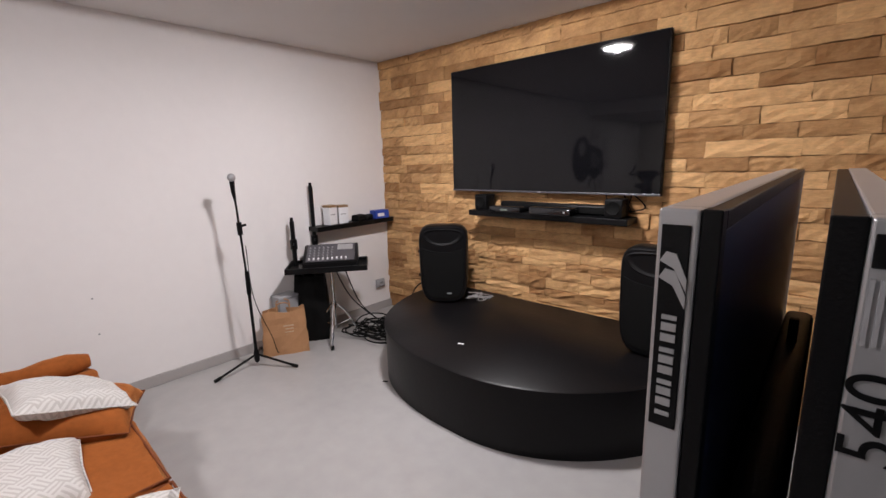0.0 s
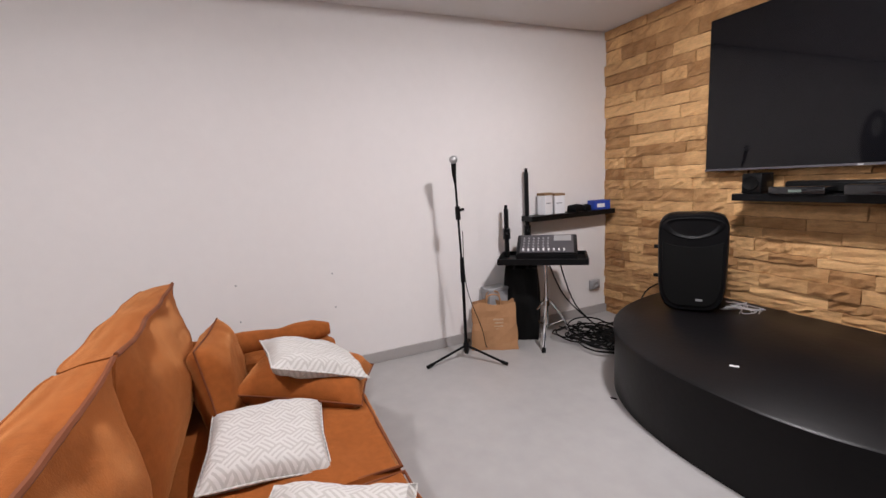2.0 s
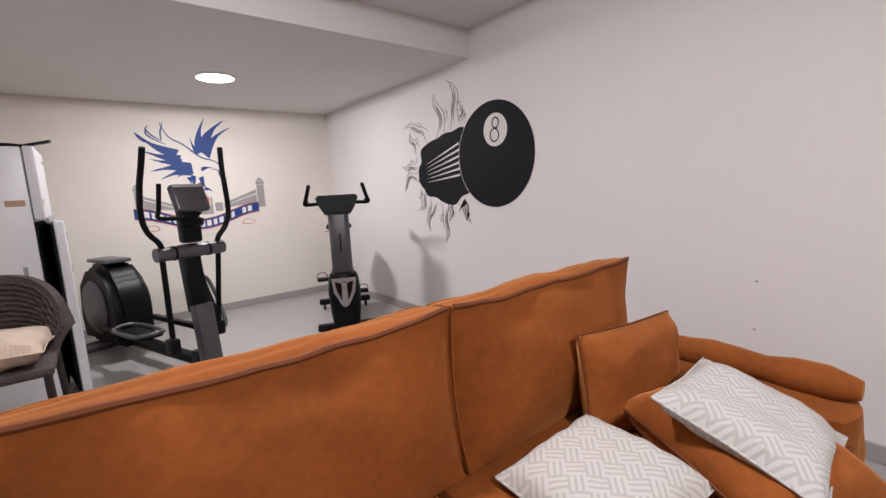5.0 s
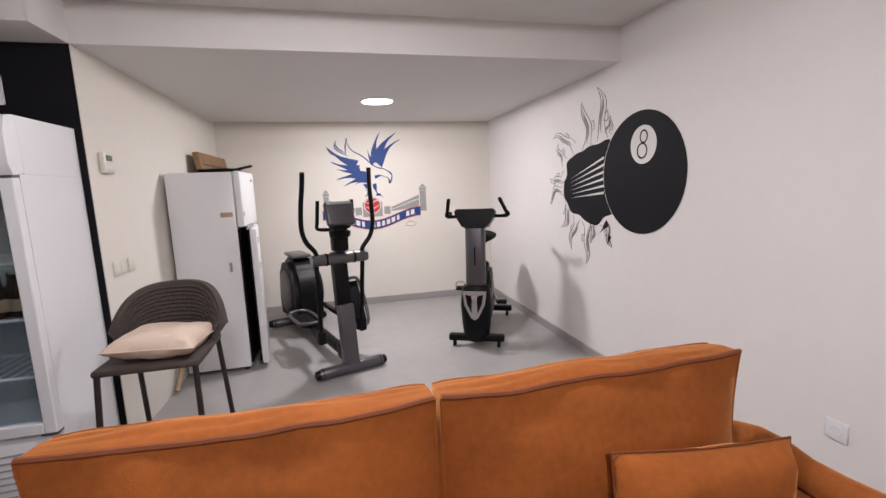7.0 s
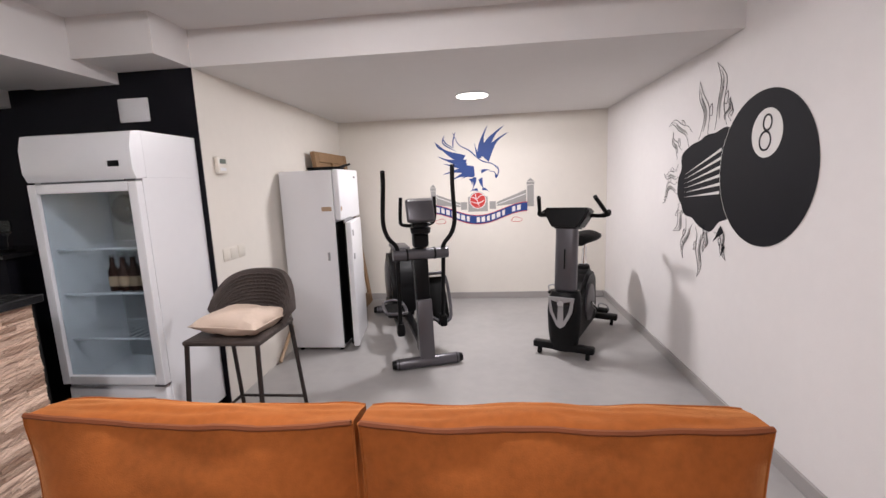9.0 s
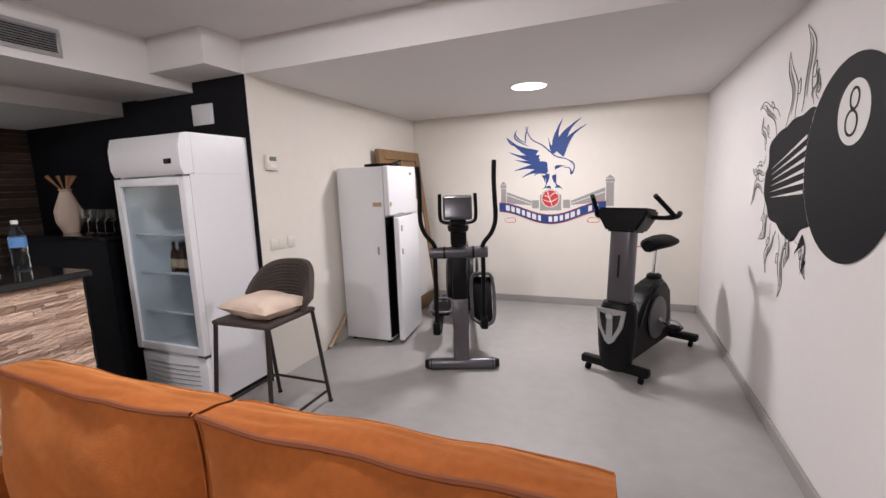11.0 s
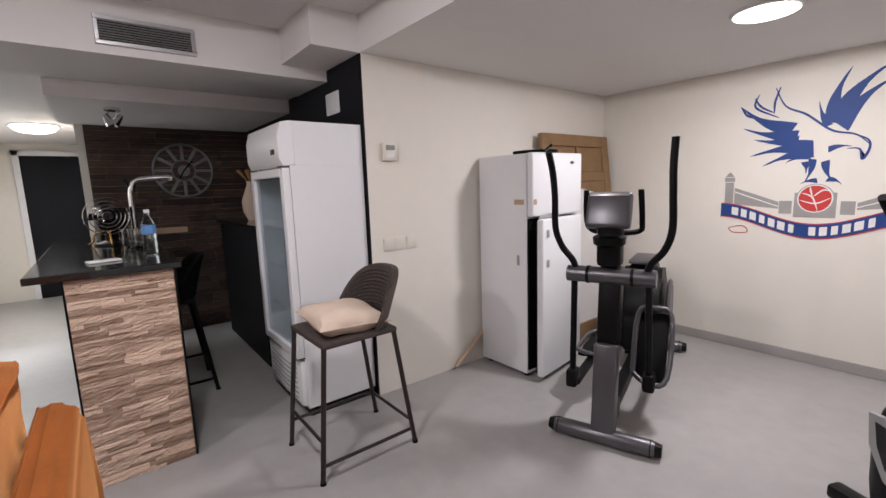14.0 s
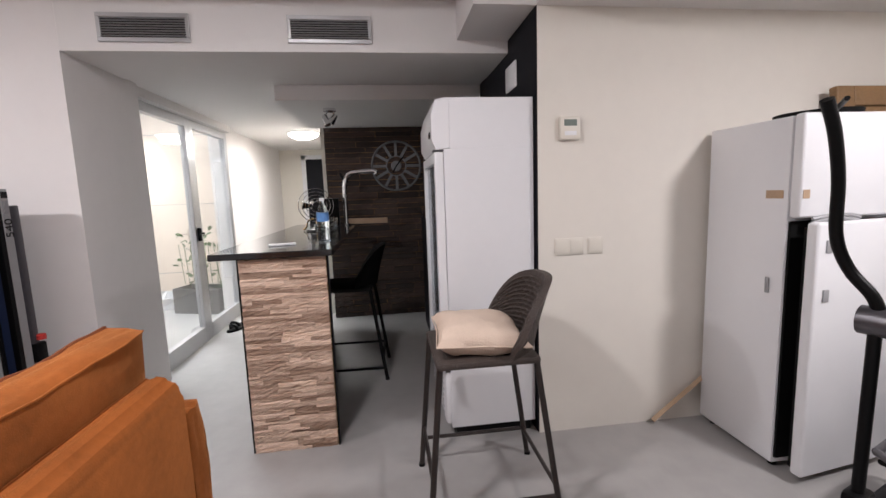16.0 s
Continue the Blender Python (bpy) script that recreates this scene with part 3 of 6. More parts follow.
def mixer_stand():
    m = pose(-2.42, 2.47, 0, 0, 0, 51) @ Matrix.Diagonal((1, 1, 0.955, 1))
    s = thing("mixer_stand", m, "chrome tripod stand with a black rimmed tray", "stand")
    bm = fresh()
    box(bm, -0.30, 0.30, -0.16, 0.16, 0.655, 0.672, bev=0.003)
    part("tray", bm, BLACK, s, smooth=False)
    bm = fresh()
    for b in ((-0.31, 0.31, -0.17, -0.158, 0.655, 0.70), (-0.31, 0.31, 0.158, 0.17, 0.655, 0.70), (-0.312, -0.298, -0.158, 0.158, 0.655, 0.70), (0.298, 0.312, -0.158, 0.158, 0.655, 0.70)):
        box(bm, *b, bev=0.003)
    part("rim", bm, BLACK, s, smooth=False)
    bm = fresh()
    tube(bm, [(0.02, 0, 0.12), (0.02, 0, 0.655)], 0.013, 12)
    part("post", bm, CHROME, s)
    bm = fresh()
    tube(bm, [(0.02, 0, 0.30), (0.02, 0, 0.36)], 0.022, 12)
    part("collar", bm, CHROME, s)
    for a in (-95, 25, 145):
        c, d = math.cos(radians(a)), math.sin(radians(a))
        bm = fresh()
        tube(bm, [(0.02 + 0.02 * c, 0.02 * d, 0.34), (0.02 + 0.12 * c, 0.12 * d, 0.2), (0.02 + 0.2 * c, 0.2 * d, 0.02)], 0.009, 8, smooth=4)
        tube(bm, [(0.02 + 0.02 * c, 0.02 * d, 0.14), (0.02 + 0.135 * c, 0.135 * d, 0.17)], 0.006, 8)
        leg = part("leg", bm, CHROME, s)
        bm = fresh()
        tube(bm, [(0.02 + 0.19 * c, 0.19 * d, 0.035), (0.02 + 0.208 * c, 0.208 * d, 0.003)], 0.014, 8)
        part("rubber_foot", bm, RUBBER, leg)
    x = thing("mixing_desk", m @ pose(0.03, 0.0, 0.673), "black powered mixing desk with rows of faders and knobs", "mixer")
    bm = fresh()
    prism(bm, [(-0.14, 0.0), (0.14, 0.0), (0.14, 0.16), (0.08, 0.17), (-0.14, 0.06)], 0.42, pose(0.21, 0, 0, 0, 0, 90))
    bmesh.ops.bevel(bm, geom=list(bm.edges), offset=0.006, segments=2, affect="EDGES")
    part("case", bm, BLACK, x)
    tilt = pose(0, -0.03, 0.1175, 26.5, 0, 0)
    bm = fresh()
    box(bm, -0.185, 0.185, -0.11, 0.11, -0.002, 0.004, m=tilt)
    part("control_panel", bm, STEELGREY, x, "dark grey panel", smooth=False)
    bm = fresh()
    box(bm, 0.05, 0.17, 0.03, 0.1, 0.003, 0.007, m=tilt)
    part("label_field", bm, SILVER, x, "pale grey equaliser field", smooth=False)
    for k in range(9):
        bm = fresh()
        box(bm, -0.006, 0.006, -0.01, 0.01, 0.004, 0.016, m=tilt @ pose(-0.16 + k * 0.035, -0.085, 0))
        part("fader", bm, WHITEGOODS, x, smooth=False)
    for k in range(6):
        for j in range(4):
            bm = fresh()
            lathe(bm, [(0.007, 0.003), (0.005, 0.014)], seg=8, m=tilt @ pose(-0.16 + k * 0.034, -0.04 + j * 0.034, 0))
            part("knob", bm, SILVER if j == 3 else GREYTRIM, x)
    for k, (px, py, z0, z1, r) in enumerate(((-2.645, 2.31, 0.4, 1.005, 0.018), (-2.69, 2.53, 0.005, 1.27, 0.017))):
        p = thing("speaker_pole", pose(px, py, 0), "black steel speaker pole leaning by the mixer" if k else "short black telescopic pole behind the mixer", "pole", "speaker poles")
        bm = fresh()
        tube(bm, [(0, 0, z0 if k else 0.005), (0, 0, z1)], r, 12)
        part("outer_tube", bm, BLACK, p)
        bm = fresh()
        tube(bm, [(0, 0, 0.78), (0, 0, 0.86)], r + 0.01, 12)
        tube(bm, [(0, 0, 0.82), (0.05, -0.02, 0.83)], 0.009, 8)
        part("clamp", bm, BLACK, p)
        bm = fresh()
        tube(bm, [(0, 0, z1 - 0.001), (0, 0, z1 + 0.03)], r - 0.006, 12)
        part("cap", bm, RUBBER, p)
    g = thing("equipment_case", pose(-2.60, 2.40, 0, 0, 0, 55), "tall folded black bag under the mixer tray", "bag")
    bm = fresh()
    soft_box(bm, 0.24, 0.12, 0.56, 0.02, 8, seed=3, wrinkle=0.012)
    part("body", bm, RUBBER, g)
    bm = fresh()
    tube(bm, [(-0.05, -0.07, 0.56), (-0.04, -0.1, 0.62), (0.04, -0.1, 0.62), (0.05, -0.07, 0.56)], 0.008, 6, smooth=4)
    part("strap", bm, BLACK, g)


mixer_stand()


def paper_bag():
    s = thing("paper_bag", pose(-2.56, 2.12, 0, 0, 0, 62), "crumpled brown paper carrier bag standing on the floor", "bag")
    bm = fresh()
    w, d, h, n = 0.17, 0.085, 0.34, 7
    rings = []
    for j in range(n + 1):
        u = j / n
        ring = []
        for k in range(24):
            a = k / 24 * 4
            side, f = int(a), a - int(a)
            cx, cy = ((-1 + 2 * f, -1), (1, -1 + 2 * f), (1 - 2 * f, 1), (-1, 1 - 2 * f))[side]
            pin = 1 - 0.35 * u * (abs(cx) > 0.9) * (1 - abs(cy))
            q = noise.noise(Vector((cx * 2, cy * 2, u * 4))) * 0.012
            ring.append(bm.verts.new((cx * w * pin * (1 - 0.08 * u) + q, cy * d * (1 - 0.35 * u) + q, h * u + (0.012 * math.sin(k * 1.3) if j == n else 0))))
        rings.append(ring)
    for p, q in zip(rings, rings[1:]):
        for k in range(24):
            bm.faces.new((p[k], p[(k + 1) % 24], q[(k + 1) % 24], q[k]))
    bm.faces.new(rings[0][::-1])
    ob = part("paper_body", bm, PAPER, s, smooth=False)
    for yy in (-0.05, 0.05):
        bm = fresh()
        tube(bm, [(-0.05, yy, 0.32), (-0.045, yy, 0.39), (0.0, yy, 0.41), (0.045, yy, 0.39), (0.05, yy, 0.32)], 0.005, 6, smooth=4)
        part("handle", bm, PAPER, s, "twisted paper handle")
    bm = fresh()
    for k, (x, w_, h_, z) in enumerate(((0.03, 0.075, 0.012, 0.225), (0.035, 0.06, 0.010, 0.20), (0.03, 0.07, 0.008, 0.175), (0.025, 0.05, 0.006, 0.155))):
        box(bm, x - w_ / 2, x + w_ / 2, -0.006, 0.0, z - h_ / 2, z + h_ / 2, m=pose(0, -0.074, 0, -4, 0, 0))
    part("print", bm, PALEWOOD, s, "faded pale printed bars", smooth=False)


paper_bag()
t = thing("storage_box", pose(-2.662, 2.20, 0, 0, 0, 4), "plain grey box standing against the wall behind the bag", "box")
bm = fresh()
box(bm, -0.06, 0.06, -0.09, 0.09, 0.0, 0.40, bev=0.006)
part("case", bm, GREYTRIM, t, smooth=False)
bm = fresh()
box(bm, -0.063, 0.063, -0.093, 0.093, 0.4005, 0.425, bev=0.006)
part("lid", bm, GREYTRIM, t, smooth=False)


def wall_shelf():
    s = thing("wall_shelf", pose(-2.738, 2.93, 0.912), "black floating shelf on the white wall holding small boxes", "shelf")
    bm = fresh()
    box(bm, 0.0, 0.14, -0.42, 0.42, -0.02, 0.02, bev=0.003)
    part("board", bm, BLACK, s, smooth=False)
    for y, h in ((2.68, 0.17), (2.80, 0.16)):
        c = thing("white_carton", pose(-2.66, y, 0.933, 0, 0, 12 if h > 0.165 else -9), "small white carton with a brown lid", "carton", "cartons on the shelf")
        bm = fresh()
        box(bm, -0.04, 0.04, -0.045, 0.045, 0, h * 0.88, bev=0.004)
        part("box", bm, WHITEGOODS, c, smooth=False)
        bm = fresh()
        box(bm, -0.042, 0.042, -0.047, 0.047, h * 0.88 + 0.0005, h, bev=0.003)
        part("lid", bm, WOOD, c, "dark brown lid", smooth=False)
        bm = fresh()
        box(bm, 0.0405, 0.042, -0.03, 0.02, h * 0.5, h * 0.55)
        part("label", bm, GREYTRIM, c, smooth=False)
    b = thing("blue_box", pose(-2.65, 3.22, 0.933, 0, 0, -8), "bright blue cardboard box lying on the shelf", "box")
    bm = fresh()
    box(bm, -0.05, 0.05, -0.075, 0.075, 0, 0.075, bev=0.003)
    part("carton", bm, BLUE, b, smooth=False)
    bm = fresh()
    box(bm, 0.0505, 0.0515, -0.05, 0.02, 0.02, 0.05)
    part("print", bm, WHITEGOODS, b, smooth=False)
    for y, w in ((2.98, 0.05), (3.08, 0.04)):
        c = thing("microphone_case", pose(-2.66, y, 0.933, 0, 0, 20), "small dark pouch on the shelf", "pouch", "pouches on the shelf")
        bm = fresh()
        soft_box(bm, w * 1.6, w * 2.2, w, 0.008, 6, seed=y)
        part("pouch", bm, RUBBER, c)


wall_shelf()


def socket(m, label, mat):
    s = thing("wall_socket", m, label, "socket", "wall sockets")
    bm = fresh()
    box(bm, 0, 0.008, -0.041, 0.041, -0.041, 0.041, bev=0.004)
    part("plate", bm, mat, s)
    bm = fresh()
    lathe(bm, [(0.022, 0.008), (0.02, 0.0095), (0.018, 0.0086), (0.0005, 0.0086)], seg=20, m=pose(0, 0, 0, 0, 90, 0))
    part("insert", bm, mat, s)


socket(pose(-2.739, 3.24, 0.27) @ Matrix.Diagonal((4.0, 1.25, 1.0, 1)), "grey boxed wall socket near the stone corner", GREYTRIM)
socket(pose(-2.739, -0.02, 0.36), "white wall socket behind the sofa", WHITEGOODS)


def cable_heap():
    rng = random.Random(5)
    bm = fresh()
    for k in range(22):
        cx, cy = -2.22 + rng.uniform(-0.18, 0.18), 2.80 + rng.uniform(-0.2, 0.22)
        r, pts, ph = rng.uniform(0.06, 0.19), [], rng.uniform(0, 6)
        for j in range(15):
            a = ph + j * 0.62
            pts.append((cx + r * math.cos(a) * (1 + 0.15 * math.sin(j)), cy + r * 0.9 * math.sin(a), 0.008 + 0.05 * (k / 22) * rng.random() + 0.004 * k / 3))
        tube(bm, pts, 0.0055, 6, smooth=3)
    tube(bm, [(-2.2, 2.9, 0.03), (-2.45, 2.7, 0.3), (-2.5, 2.55, 0.66)], 0.005, 6, smooth=6)
    tube(bm, [(-2.2, 2.9, 0.03), (-2.4, 2.75, 0.25), (-2.42, 2.6, 0.66)], 0.005, 6, smooth=6)
    tube(bm, [(-2.0, 2.9, 0.06), (-1.98, 3.0, 0.4), (-1.85, 3.18, 0.5)], 0.005, 6, smooth=6)
    tagged(put(bm, "cable_heap", RUBBER, smooth=True), "tangled heap of black audio cables on the floor", "cables", kind="stuff")
    p = thing("power_strip", pose(-1.97, 2.80, 0, 0, 0, 20), "black multi-socket block standing among the cables", "power strip")
    bm = fresh()
    box(bm, -0.04, 0.04, -0.05, 0.05, 0, 0.28, bev=0.01)
    part("case", bm, RUBBER, p)
    for z in (0.08, 0.16, 0.24):
        bm = fresh()
        lathe(bm, [(0.018, 0), (0.018, 0.003)], seg=12, m=pose(0, -0.05, z, 90, 0, 0))
        part("outlet", bm, BLACK, p)
    w = random.Random(8)
    bm = fresh()
    for k in range(9):
        pts = [(-1.42 + w.uniform(-0.1, 0.1), 3.16 + w.uniform(-0.08, 0.08), 0.378 + w.uniform(0, 0.05)) for _ in range(4)]
        tube(bm, pts, 0.003, 6, smooth=5)
    tagged(put(bm, "wire_bundle", SILVER, smooth=True), "loose bundle of pale thin wires on the stage", "wires", kind="stuff")


cable_heap()
for x, y, z, mat, lab in ((-1.55, 2.28, 0.0, BLACK, "dark crumb of rubber on the floor"), (-1.0, 2.42, 0.3705, WHITEGOODS, "small white scrap on the stage")):
    t = thing("scrap", pose(x, y, z, 0, 0, 30), lab, "scrap", "loose scraps")
    bm = fresh()
    box(bm, -0.018, 0.018, -0.006, 0.006, 0.0, 0.006, bev=0.002)
    part("piece", bm, mat, t)

# ---- sofa ----
def sofa():
    s = thing("sofa", pose(0, 0, 0), "rust-orange velvet two-seat sofa with loose back cushions", "sofa")
    bm = fresh()
    box(bm, -1.98, -0.30, -0.02, 0.87, 0.06, 0.27, bev=0.03, seg=3)
    part("base", bm, ORANGE, s)
    bm = fresh()
    prism(bm, [(-0.035, 0.06), (0.085, 0.06), (0.085, 0.735), (0.06, 0.75), (0.0, 0.735), (-0.03, 0.69)], 1.70, pose(-0.30, 0, 0, 0, 0, 90))
    bmesh.ops.bevel(bm, geom=list(bm.edges), offset=0.018, segments=3, affect="EDGES")
    part("back_frame", bm, ORANGE, s)
    bm = fresh()
    soft_box(bm, 0.12, 0.70, 0.54, 0.012, 12, seed=12, wrinkle=0.004)
    bmesh.ops.transform(bm, matrix=pose(-0.24, 0.325, 0.06), verts=bm.verts)
    part("far_arm", bm, ORANGE, s)
    for x0, x1, sd in ((-1.94, -0.985, 1.0), (-0.985, -0.305, 2.0)):
        bm = fresh()
        soft_box(bm, x1 - x0 - 0.01, 0.74, 0.165, 0.016, 14, seed=sd, wrinkle=0.006)
        bmesh.ops.transform(bm, matrix=pose((x0 + x1) / 2, 0.52, 0.262), verts=bm.verts)
        c = part("seat_cushion", bm, ORANGE, s)
        bm = fresh()
        y1, zp = 0.915, 0.424
        tube(bm, [(x0 + 0.02, 0.3, zp), (x0 + 0.015, y1 - 0.03, zp), (x1 - 0.015, y1 - 0.03, zp), (x1 - 0.02, 0.3, zp)], 0.006, 6)
        part("piping", bm, PIPING, c)
    for x0, x1, sd in ((-1.95, -1.075, 4.0), (-1.06, -0.225, 7.0)):
        lean = pose((x0 + x1) / 2, 0.203, 0.435, 5, 0, 0)
        w, d, h = x1 - x0, 0.132, 0.45

        def puffed(x, y, z):
            """A point of the stuffed cushion: belly in front, drawn-in sides, ears at the corners."""
            up = (z + 1) / 2
            belly = math.sin(math.pi * min(1.0, max(0.0, up)) ** 0.9)
            mid = 1 - abs(x) ** 3
            wave = noise.noise(Vector((x * 2.1 + sd, 0.3, 0.0)))
            fold = noise.noise(Vector((x * 4.5 + sd, y * 3.0, z * 3.5))) * 0.006 * (1 - abs(x) ** 8)
            yy = y * d / 2 + (0.062 * mid * belly if y > 0 else -0.02 * mid * belly) * abs(y)
            yy -= 0.03 * abs(x) ** 9 * belly * max(0.0, y)
            yy += 0.010 * wave * (z > 0.9) + 0.020 * abs(x) ** 7 * max(0.0, -y) * up
            xx = x * w / 2 * (1 - 0.006 * belly * max(0.0, y)) + math.copysign(0.022, x) * belly * abs(x) ** 4 * (1 - y * y)
            zz = up * h + (z > 0.99) * 0.022 * (1 - y * y) * (1 - x * x) - 0.015 * up * (1 - abs(x) ** 2.5) * (1 + 0.7 * wave) - 0.008 * up * abs(x) ** 9 * max(0.0, -y)
            return lean @ Vector((xx, yy + fold, zz + fold))

        bm = fresh()
        r = bmesh.ops.create_cube(bm, size=2.0)
        bmesh.ops.subdivide_edges(bm, edges=list(bm.edges), cuts=19, use_grid_fill=True)
        for v in bm.verts:
            v.co = puffed(*v.co)
        c = part("back_cushion", bm, ORANGE, s)
        bm = fresh()
        tube(bm, [puffed(-0.995 + 1.99 * k / 30, 1.0, 1.0) + Vector((0, 0.001, 0.001)) for k in range(31)], [0.0065 + 0.004 * abs(noise.noise(Vector((k * 0.37 + sd, 0, 0)))) for k in range(31)], 6)
        part("piping", bm, PIPING, c)
        bm = fresh()
        tube(bm, [puffed(-0.995 + 1.99 * k / 30, -1.0, 1.0) for k in range(31)], 0.0035, 6)
        part("piping", bm, ORANGE, c)
        for e in (-1, 1):
            bm = fresh()
            tube(bm, [puffed(e, 1.0, -0.8 + 1.8 * k / 16) for k in range(17)], 0.0035, 6)
            part("side_seam", bm, ORANGE, c)
    bm = fresh()
    soft_box(bm, 0.20, 0.84, 0.40, 0.012, 12, seed=9, wrinkle=0.004)
    bmesh.ops.transform(bm, matrix=pose(-2.085, 0.46, 0.06), verts=bm.verts)
    a = part("near_arm", bm, ORANGE, s, "rust-orange arm with a rolled tufted top")
    bm = fresh()
    pts = [(-2.15, 0.04 + k * 0.0835, 0.508) for k in range(11)]
    tube(bm, pts, [0.040 + 0.020 * abs(math.sin(k * math.pi / 3.4)) if 0 < k < 10 else 0.030 for k in range(11)], 18, smooth=5)
    part("rolled_top", bm, ORANGE, a, "tufted roll")
    for k in range(3):
        bm = fresh()
        lathe(bm, [(0.0135, 0.0), (0.01, 0.006), (0.003, 0.008)], seg=10, m=pose(-2.13, 0.22 + k * 0.25, 0.549))
        part("tuft_button", bm, PIPING, a)
    for x in (-1.9, -0.36):
        for y in (0.02, 0.80):
            bm = fresh()
            tube(bm, [(x, y, 0.0), (x, y, 0.07)], [0.016, 0.024], 10)
            part("leg", bm, BLACK, s)

    def scatter(name, w, h, t, m, mat, label, seed, piping=False):
        c = thing(name, m, label, "cushion", "cushions on the sofa")
        bm = fresh()
        pillow(bm, w, h, t, seed=seed)
        part("cover", bm, mat, c)
        bm = fresh()
        tube(bm, [(-w / 2, -h / 2, 0), (0, -h / 2 * 0.945, 0), (w / 2, -h / 2, 0), (w / 2 * 0.945, 0, 0), (w / 2, h / 2, 0), (0, h / 2 * 0.945, 0), (-w / 2, h / 2, 0), (-w / 2 * 0.945, 0, 0), (-w / 2, -h / 2, 0)], 0.0035, 6)
        part("seam", bm, mat if mat is WEAVE else PIPING, c)
    def basis(c, xd, yd):
        x = Vector(xd).normalized()
        z = x.cross(Vector(yd)).normalized()
        y = z.cross(x)
        return Matrix.Translation(c) @ Matrix((x, y, z)).transposed().to_4x4()
    scatter("patterned_cushion", 0.36, 0.37, 0.12, basis((-1.275, 0.53, 0.46), (0.02, 0.345, -0.03), (-0.385, 0.02, 0.04)), WEAVE, "pale grey cushion with a woven key pattern on the seat", 1.0)
    scatter("patterned_cushion", 0.37, 0.41, 0.11, basis((-1.655, 0.725, 0.555), (-0.02, 0.36, -0.135), (-0.45, -0.03, -0.03)), WEAVE, "pale grey key-pattern cushion resting on orange cushions", 2.0)
    scatter("orange_cushion", 0.50, 0.36, 0.15, basis((-1.70, 0.385, 0.545), (-0.528, 0.04, -0.03), (-0.02, -0.16, 0.95)), ORANGE, "rust-orange velvet cushion leaning in the sofa corner", 3.0)
    scatter("patterned_cushion", 0.36, 0.36, 0.12, basis((-0.72, 0.63, 0.485), (-1.0, 0.45, 0.14), (-0.45, -1.0, 0.05)), WEAVE, "pale grey key-pattern cushion lying by the seat seam", 6.0)
    scatter("orange_cushion", 0.42, 0.48, 0.18, basis((-1.65, 0.71, 0.475), (0.32, -0.12, 0.02), (0.13, 0.38, -0.07)), ORANGE, "flat rust-orange velvet cushion lying by the arm", 5.0)


sofa()


